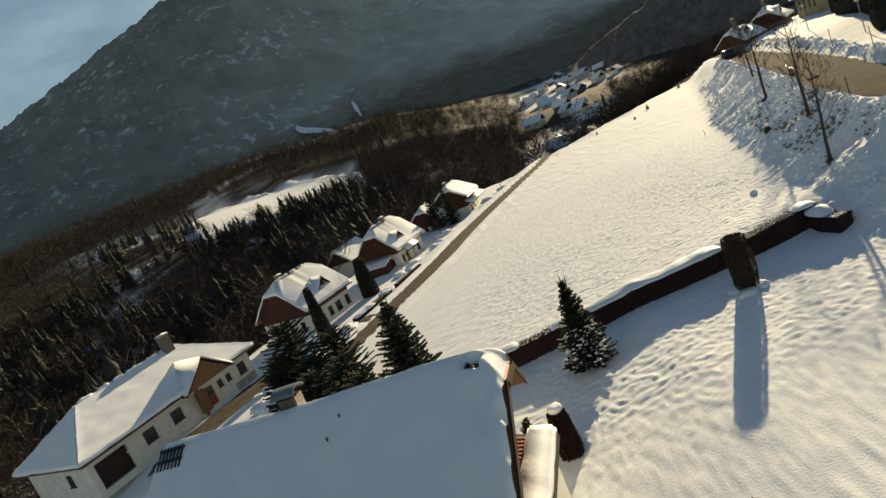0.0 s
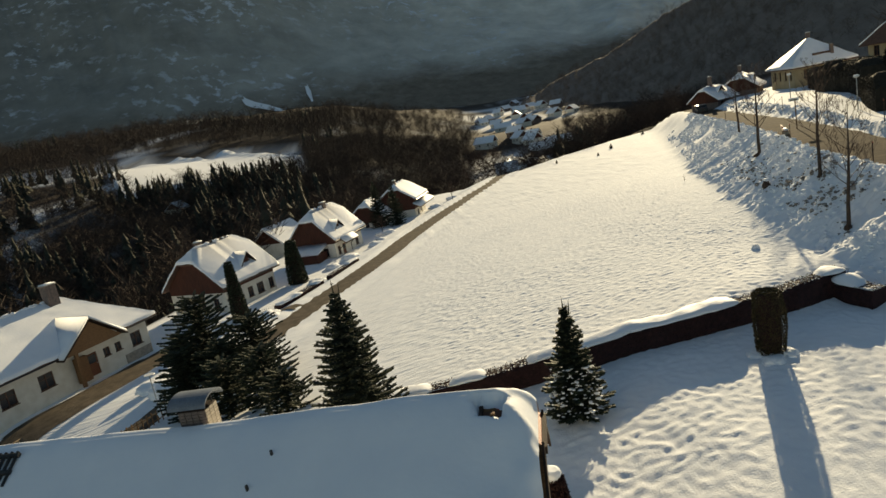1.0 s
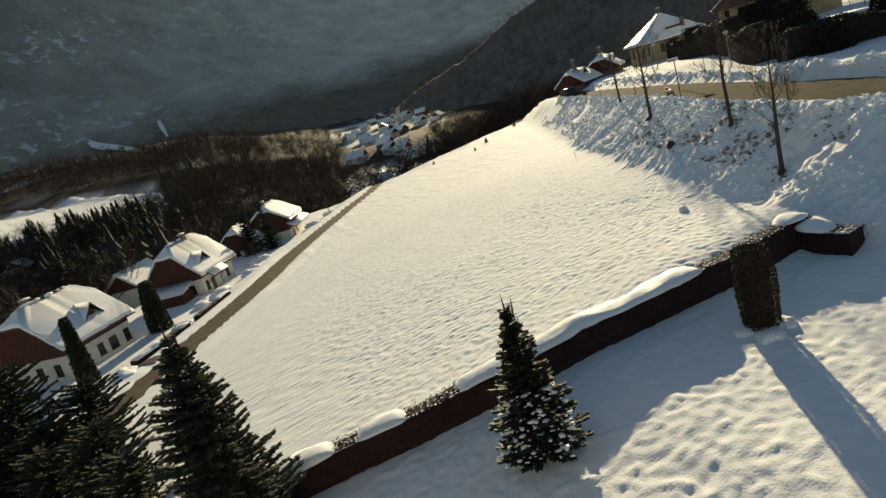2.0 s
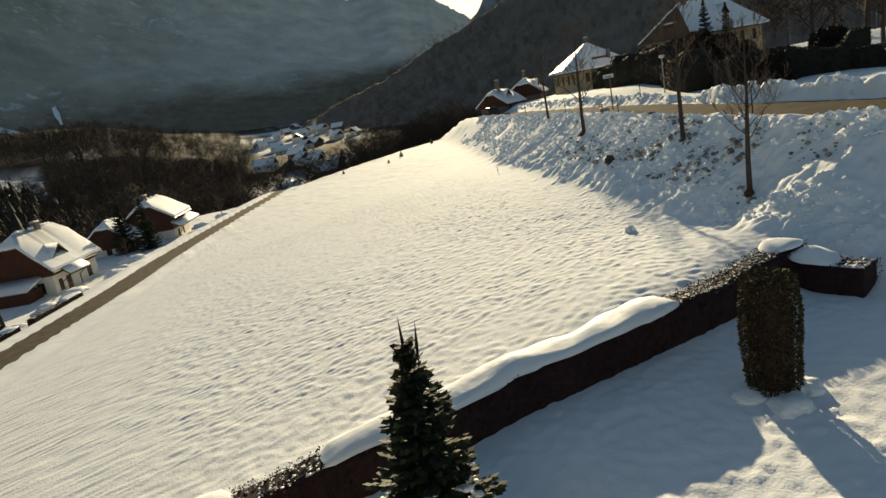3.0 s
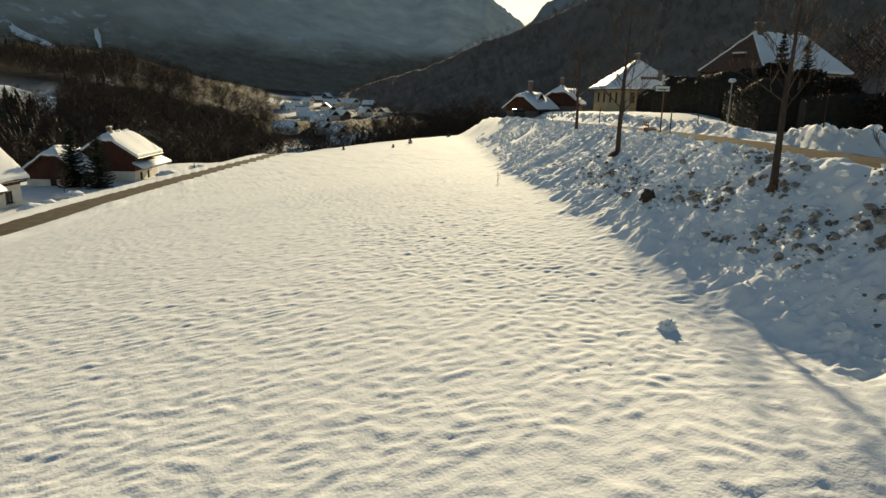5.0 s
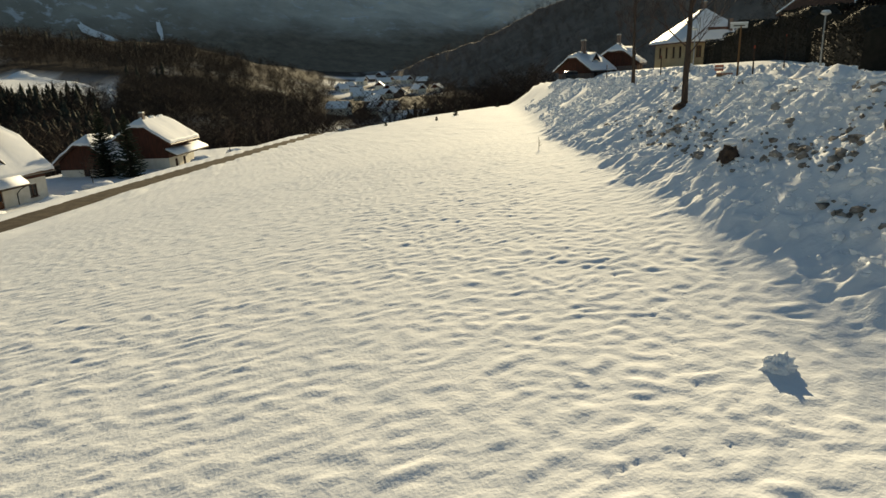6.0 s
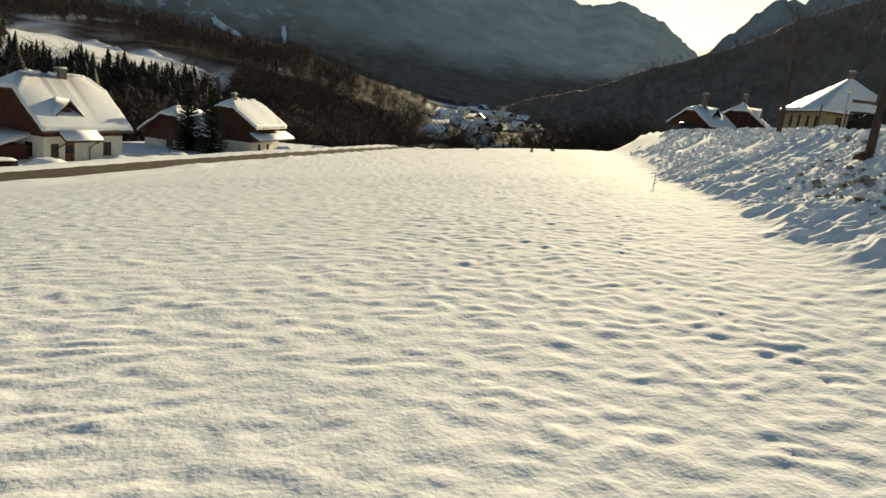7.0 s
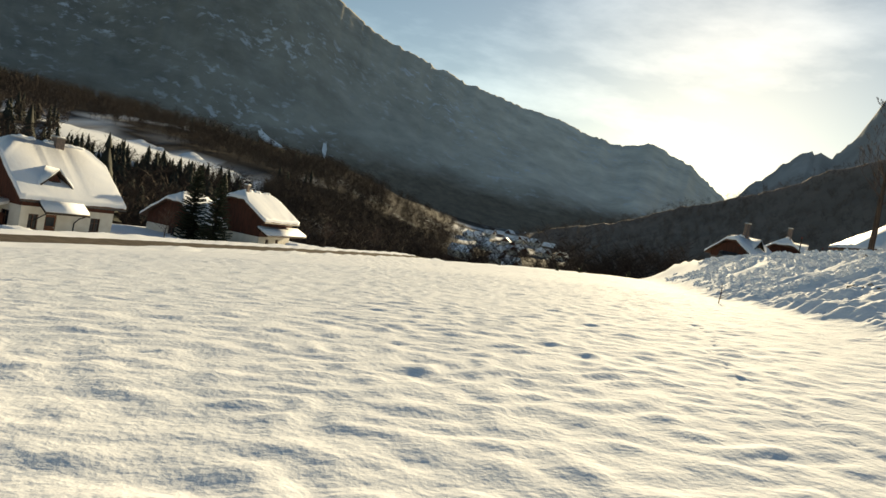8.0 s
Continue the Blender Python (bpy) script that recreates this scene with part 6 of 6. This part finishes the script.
manor = alpine_house("manor", "large ochre house under a tall roof of brown tiles and snow", 69.6, 88.6, 5.4, 84, 15.5, 7.6, 4.9, 0.95, -0.8, 2.6,
                     [(1.6, 2.5, 2.4, 3.8, "window"), (4.4, 5.3, 2.4, 3.8, "window"), (7.4, 8.3, 2.4, 3.8, "window"), (10.6, 11.5, 2.4, 3.8, "window"), (13.3, 14.2, 2.4, 3.8, "window")],
                     [(0.9, 1.9, 2.6, 4.0, "window"), (3.3, 4.3, 2.6, 4.0, "window"), (5.7, 6.7, 2.6, 4.0, "window")], (),
                     [(3.6, 3.8, 8.0, 9.9, 0.9, 0.7), (11.5, 4.2, 7.4, 9.2, 0.7, 0.6)], [(9.5, 1.6, 1.6, 1.1)], band=0.0, lower=YELLOW, seed=9.0, group="houses above the road", oe=0.8, ov=0.8,
                     snow_thick=0.25, sides=("front", "back", "right"))
bm = bmesh.new()
box(bm, 0.4, 1.4, 3.0, 4.4, 5.2, 6.3)
roof_bay = part("roof_bay", bm, TIMBER, manor, "small roof bay with snow on it")
bm = bmesh.new()
box(bm, 0.2, 1.6, 2.8, 4.6, 6.302, 6.5)
bmesh.ops.bevel(bm, geom=bm.edges[:], offset=0.1, segments=2, affect="EDGES")
part("snow", bm, ROOF_SNOW, roof_bay, smooth=True)
for k, (px_, py_, L_, W_, az_, lab) in enumerate(((60.2, 123.4, 6.0, 5.4, 60, "low dark cottage with a snowy roof by the road crest"), (70.0, 126.6, 7.0, 6.4, 40, "grey house with patchy roof snow by the road"))):
    alpine_house("cottage", lab, px_, py_, gz(px_, py_) - 0.5, az_, L_, W_, 2.0, 0.72, 2.0, 0.8, [(1.2, 2.0, 0.8, 1.9, "window"), (4.6, 5.4, 0.8, 1.9, "window")], [(3.0, 3.9, 0.8, 1.9, "window")], (),
                 [(2.5, W_ / 2, 4.2, 6.0)], [(L_ / 2, 1.0, 2.2, 1.2)], band=0.6, lower=BRICK, seed=20.0 + k, group="houses above the road")

# long low carport wall east of the road
cp = empty_thing("carport", frame_pose(52.5, 64.5, gz(52.5, 64.5) - 0.1, 150), "long low dark carport under a flat layer of snow", "carport")
bm = bmesh.new()
box(bm, 0, 9, 0, 3.5, -0.5, 1.9)
part("body", bm, DARKWOOD, cp)
bm = bmesh.new()
box(bm, -0.3, 9.3, -0.4, 3.8, 1.91, 2.2)
bmesh.ops.bevel(bm, geom=bm.edges[:], offset=0.1, segments=2, affect="EDGES")
part("roof_snow", bm, ROOF_SNOW, cp, smooth=True)
# ---- along the upper road ----
def road_post(x, y, h=1.0):
    p = empty_thing("marker_post", pose(x, y, gz(x, y)), "thin dark roadside marker post in the snow", "post", "marker posts")
    bm = bmesh.new()
    tube(bm, [(0, 0, -0.3), (0, 0, h)], [0.035, 0.03], 6)
    part("stake", bm, DARKWOOD, p)
    bm = bmesh.new()
    tube(bm, [(0, 0, h), (0, 0, h + 0.12)], [0.034, 0.034], 6)
    part("tip", bm, REDPAINT, p)


for yy in (36.0, 52.0, 66.0, 82.0, 100.0):
    road_post(float(road_x(yy)) + 3.1, yy, 1.5)
    road_post(float(road_x(yy + 6)) - 3.0, yy + 6, 1.2)


def sign_post(x, y, top, label):
    z0 = gz(x, y)
    p = empty_thing("sign_post", pose(x, y, z0, 0, 0, -20), label, "sign")
    bm = bmesh.new()
    tube(bm, [(0, 0, -0.3), (0, 0, top - z0)], [0.055, 0.05], 8)
    part("post", bm, WOOD, p)
    bm = bmesh.new()
    box(bm, -0.55, 0.35, -0.03, 0.03, top - z0 - 0.12, top - z0 + 0.12)
    part("board", bm, SIGNPAINT, p, "pale finger board")
    bm = bmesh.new()
    box(bm, -0.56, 0.36, -0.05, 0.05, top - z0 + 0.122, top - z0 + 0.19)
    part("snow", bm, ROOF_SNOW, p)
    bm = bmesh.new()
    box(bm, -0.4, 0.2, -0.036, -0.0305, top - z0 - 0.03, top - z0 + 0.03)
    part("bar", bm, METAL, p)


sign_post(36.9, 65.6, 6.7, "wooden signpost with a pale finger board beside the road")


def street_lamp(x, y, h):
    p = empty_thing("street_lamp", pose(x, y, gz(x, y)), "slim street lamp with a flat snow-capped head", "street lamp", "street lamps")
    bm = bmesh.new()
    tube(bm, [(0, 0, -0.3), (0, 0, h)], [0.06, 0.045], 8)
    part("pole", bm, GREYMETAL, p)
    bm = bmesh.new()
    tube(bm, [(0, 0, h), (0, 0, h + 0.12), (0, 0, h + 0.2)], [0.12, 0.3, 0.26], 12)
    part("head", bm, SIGNPAINT, p)
    bm = bmesh.new()
    tube(bm, [(0, 0, h + 0.202), (0, 0, h + 0.3)], [0.27, 0.16], 12)
    part("snow_cap", bm, ROOF_SNOW, p)


street_lamp(45.5, 68.5, 3.2)
street_lamp(52.5, 90.0, 3.2)

# bench above the bank
bx_, by_ = 34.4, 63.6
bench = empty_thing("bench", pose(bx_, by_, gz(bx_, by_), 0, 0, 62), "red wooden bench with snow on its seat", "bench")
for dx in (-0.75, 0.75):
    bm = bmesh.new()
    box(bm, dx - 0.05, dx + 0.05, -0.22, 0.22, -0.3, 0.42)
    part("leg", bm, STONE, bench)
for k in range(3):
    bm = bmesh.new()
    box(bm, -1.0, 1.0, -0.22 + k * 0.15, -0.10 + k * 0.15, 0.42, 0.46)
    part("seat_slat", bm, REDPAINT, bench)
for k in range(2):
    bm = bmesh.new()
    box(bm, -1.0, 1.0, 0.24, 0.28, 0.58 + k * 0.17, 0.71 + k * 0.17)
    part("back_slat", bm, REDPAINT, bench)
bm = bmesh.new()
box(bm, -0.95, 0.95, -0.2, 0.2, 0.462, 0.56)
bmesh.ops.bevel(bm, geom=bm.edges[:], offset=0.04, segments=2, affect="EDGES")
part("snow", bm, ROOF_SNOW, bench, smooth=True)


def car(x, y, az):
    c = empty_thing("car", pose(x, y, gz(x, y) + 0.06, 0, 0, 90 - az), "dark car parked at the edge of the upper road", "car")
    prof = [(-2.1, 0.35), (-2.1, 0.85), (-1.9, 0.95), (-1.5, 1.0), (-1.15, 1.42), (0.5, 1.46), (1.1, 1.0), (1.95, 0.86), (2.12, 0.65), (2.1, 0.35)]
    bm = bmesh.new()
    prism(bm, [(p[0], -0.85, p[1]) for p in prof], (0, 1.7, 0))
    bmesh.ops.bevel(bm, geom=bm.edges[:], offset=0.06, segments=2, affect="EDGES")
    part("body", bm, METAL, c)
    for sy in (-1, 1):
        bm = bmesh.new()
        prism(bm, [(-1.35, sy * 0.853, 1.02), (-1.05, sy * 0.853, 1.36), (0.42, sy * 0.853, 1.39), (0.92, sy * 0.853, 1.02)], (0, sy * 0.01, 0))
        part("side_window", bm, GLASS, c)
        for wx in (-1.3, 1.3):
            bm = bmesh.new()
            tube(bm, [(wx, sy * 0.7, 0.31), (wx, sy * 0.88, 0.31)], [0.31, 0.31], 16)
            wheel = part("wheel", bm, DARKWOOD, c, "black tyre")
            bm = bmesh.new()
            tube(bm, [(wx, sy * 0.881, 0.31), (wx, sy * 0.9, 0.31)], [0.19, 0.18], 12)
            part("rim", bm, GREYMETAL, wheel)
        bm = bmesh.new()
        box(bm, 2.06, 2.13, sy * 0.62 - 0.16, sy * 0.62 + 0.16, 0.62, 0.76)
        part("headlight", bm, SIGNPAINT, c)


car(float(road_x(119)) - 1.2, 119.0, 20)

# ---- on the field and the bank ----
bm = bmesh.new()
bmesh.ops.create_icosphere(bm, subdivisions=5, radius=1)
for v in bm.verts:
    c = v.co
    n = 1 + 0.35 * noise.noise(c * 2.1) + 0.22 * noise.noise(c * 5.3)
    n += 0.07 * noise.noise(c * 9) - 0.2 * abs(noise.noise(c * 3.1 + Vector((5, 2, 1))))
    v.co = Vector((c.x * 0.24 * n, c.y * 0.2 * n, c.z * 0.2 * n + 0.08))
clod = part("snow_clod", bm, SNOW, None, "", smooth=True)
clod.matrix_world = pose(18.1, 42.1, gz(18.1, 42.1) - 0.03)
tagged(clod, "large crumbly clod of snow lying on the field", "snow clod")


def stump(x, y):
    z = gz(x, y)
    st = empty_thing("tree_stump", pose(x, y, z), "torn dark root stump sticking out of the snow", "stump")
    rnd_ = random.Random(8)
    bm = bmesh.new()
    bmesh.ops.create_icosphere(bm, subdivisions=3, radius=1)
    for v in bm.verts:
        c = v.co
        n = 1 + 0.5 * noise.noise(c * 1.9 + Vector((3, 1, 2))) + 0.3 * noise.noise(c * 4.7)
        v.co = Vector((c.x * 0.25 * n, c.y * 0.22 * n, c.z * 0.27 * n + 0.2))
    part("body", bm, BARK, st)
    for k in range(4):
        a = k * 1.6 + rnd_.random()
        bm = bmesh.new()
        tube(bm, [(0, 0, 0.25), (0.24 * math.cos(a), 0.24 * math.sin(a), 0.16 + rnd_.uniform(-0.05, 0.05)), (0.36 * math.cos(a + 0.3), 0.36 * math.sin(a + 0.3), -0.05)], [0.12, 0.08, 0.03], 6)
        part("root", bm, BARK, st)
    bm = bmesh.new()
    bmesh.ops.create_uvsphere(bm, u_segments=12, v_segments=8, radius=1, matrix=Matrix.Translation((0.02, 0, 0.56)) @ Matrix.Diagonal((0.26, 0.22, 0.1, 1)))
    part("snow", bm, ROOF_SNOW, st, smooth=True)


stump(24.6, 51.2)


def sprig(x, y, h, seed, label, category="sapling"):
    """A little leafless sapling."""
    t_ = empty_thing("sapling", pose(x, y, gz(x, y)), label, category)
    rnd_ = random.Random(seed)
    bm = bmesh.new()
    tube(bm, [(0, 0, -0.1), (0.02, 0, h * 0.6), (0.0, 0.02, h)], [0.02, 0.014, 0.004], 5)
    part("stem", bm, TWIG, t_)
    bm = bmesh.new()
    for k in range(12):
        a, zz = rnd_.random() * 6.28, rnd_.uniform(0.2, 0.9) * h
        ln = 0.35 * h * (1.1 - zz / h)
        tube(bm, [(0, 0, zz), (ln * math.cos(a), ln * math.sin(a), zz + ln * 0.7)], [0.008, 0.003], 3)
    part("crown", bm, TWIG, t_)


sprig(26.9, 69.4, 0.75, 1, "thin bare sapling stick standing in the snow")
for k, (px_, py_, hh) in enumerate(((43.5, 135.9, 0.9), (56.2, 150.0, 1.0), (38.0, 128.0, 0.6), (33.0, 140.0, 0.7))):
    conifer("shrub", "small dark bush poking out of the snow", px_, py_, hh, hh * 0.5, 100 + k, NEEDLE, 0, blunt=0.5, leader=False, whorl=0.14, dens=0.1, per=8)
# low dark brown mounds at the trees' feet
for k, (px_, py_, rr) in enumerate(((21.68, 38.8, 0.26), (24.95, 45.55, 0.2), (29.85, 60.55, 0.26), (29.5, 60.3, 0.3))):
    heap("dark_mound", "low dark brown mound at the foot of a tree", px_, py_, rr, 0.22, k + 30.0, DARKBROWN, "earth")


def clods():
    """Crumbs of ploughed snow strewn down the bank, some of them soiled."""
    rnd_ = random.Random(77)
    ys = [rnd_.uniform(27, 120) for _ in range(9000)]
    pts = []
    for y in ys:
        f0, r0 = float(np.interp(y, FOOT_Y, FOOT_X)), float(road_x(y)) - 2.9
        t_ = rnd_.random() ** 0.8
        clump = float(rough(y, t_ * 6, 3.0, 99))
        if clump < -0.15:
            continue
        pts.append((f0 + (r0 - f0) * (0.12 + 0.9 * t_), y, rnd_.choice((0.03, 0.035, 0.04, 0.05, 0.06, 0.08, 0.12)) * (1.0 if y < 70 else 1.3)))
    for _ in range(1400):
        y = rnd_.uniform(34, 120)
        sgn = rnd_.choice((-1, 1))
        pts.append((float(road_x(y)) + sgn * rnd_.uniform(2.7, 4.6), y, rnd_.uniform(0.06, 0.2)))
    soiled = []
    for _ in range(1500):
        y = rnd_.triangular(34, 72, 41)
        f0, r0 = float(np.interp(y, FOOT_Y, FOOT_X)), float(road_x(y)) - 2.9
        t_ = rnd_.uniform(0.3, 0.95)
        if float(rough(y * 1.3, t_ * 9, 2.2, 101)) > 0.05:
            soiled.append((f0 + (r0 - f0) * t_, y, rnd_.choice((0.03, 0.04, 0.05, 0.06, 0.09, 0.14))))
    strew("snow_clods", "crumbs and clods of ploughed snow strewn down the bank", pts, SNOW)
    strew("soiled_clods", "clods of ploughed snow soiled with earth and grit on the bank", soiled, DIRTY)


def strew(name, label, pts, mat):
    rnd_ = random.Random(len(pts))
    V, F = [], []
    bm = bmesh.new()
    bmesh.ops.create_icosphere(bm, subdivisions=1, radius=1)
    base_v = np.array([v.co[:] for v in bm.verts])
    base_f = [tuple(v.index for v in f.verts) for f in bm.faces]
    bm.free()
    arr = np.array(pts)
    zs = ground(arr[:, 0], arr[:, 1], True)
    for (x, y, r), z in zip(pts, zs):
        i = len(V)
        jig = 1 + 0.7 * (np.array([rnd_.random() for _ in range(len(base_v))]) - 0.5)
        sc = np.array((r * rnd_.uniform(0.8, 1.4), r * rnd_.uniform(0.8, 1.4), r * rnd_.uniform(0.6, 1.0)))
        V.extend((base_v * jig[:, None] * sc + (x, y, z + r * 0.25)).tolist())
        F.extend([tuple(q + i for q in f) for f in base_f])
    tagged(raw(name, V, F, mat, smooth=False), label, "snow clods", kind="stuff")


clods()


# ---- the village at the far end of the valley ----
def small_house(x, y, az, L_, W_, h_, seed):
    z = float(ground(x, y))
    hs = empty_thing("far_house", frame_pose(x, y, z - 0.3, az), "small distant village house under a snowy roof", "house", "village houses")
    bm = bmesh.new()
    box(bm, 0, L_, 0, W_, -2, h_)
    part("wall", bm, PLASTER if seed % 3 else BRICK, hs)
    for x0 in (0.0, L_ - 0.2):
        bm = bmesh.new()
        prism(bm, [(x0, 0, h_), (x0, W_, h_), (x0, W_ / 2, h_ + W_ * 0.4)], (0.2, 0, 0))
        part("gable", bm, TIMBER, hs)
    for sgn in (-1, 1):
        y0, y1 = (-0.8, W_ / 2) if sgn < 0 else (W_ + 0.8, W_ / 2)
        bm = bmesh.new()
        prism(bm, [(-0.6, y0, h_ - 0.64), (L_ + 0.6, y0, h_ - 0.64), (L_ + 0.6, y1, h_ + W_ * 0.4), (-0.6, y1, h_ + W_ * 0.4)], (0, 0, 0.4))
        part("roof", bm, ROOF_SNOW, hs)
    for k in range(2):
        bm = bmesh.new()
        u = L_ * (0.25 + 0.45 * k)
        box(bm, u, u + 1.0, -0.03, 0.02, h_ * 0.4, h_ * 0.4 + 1.2)
        part("window", bm, GLASS, hs)
    bm = bmesh.new()
    box(bm, L_ * 0.4, L_ * 0.4 + 0.7, W_ / 2 - 0.3, W_ / 2 + 0.3, h_ + W_ * 0.3, h_ + W_ * 0.4 + 1.2)
    part("chimney", bm, BRICK, hs)


rnd = random.Random(404)
for k in range(34):
    a_, r_ = radians(rnd.uniform(9.0, 18.0)), rnd.uniform(470, 800)
    if k > 22:
        a_, r_ = radians(rnd.uniform(8.5, 16)), rnd.uniform(230, 430)
    small_house(r_ * math.sin(a_), 40 + r_ * math.cos(a_), rnd.uniform(0, 180), rnd.uniform(8, 13), rnd.uniform(7, 9), rnd.uniform(3.5, 5), k)
for px_, py_, az_ in ((-62, 148, 20), (-66, 172, 60), (-92, 300, 10), (-30, 132, 20), (-22, 118, 25)):
    small_house(px_, py_, az_, 8, 6.5, 2.6, 5)
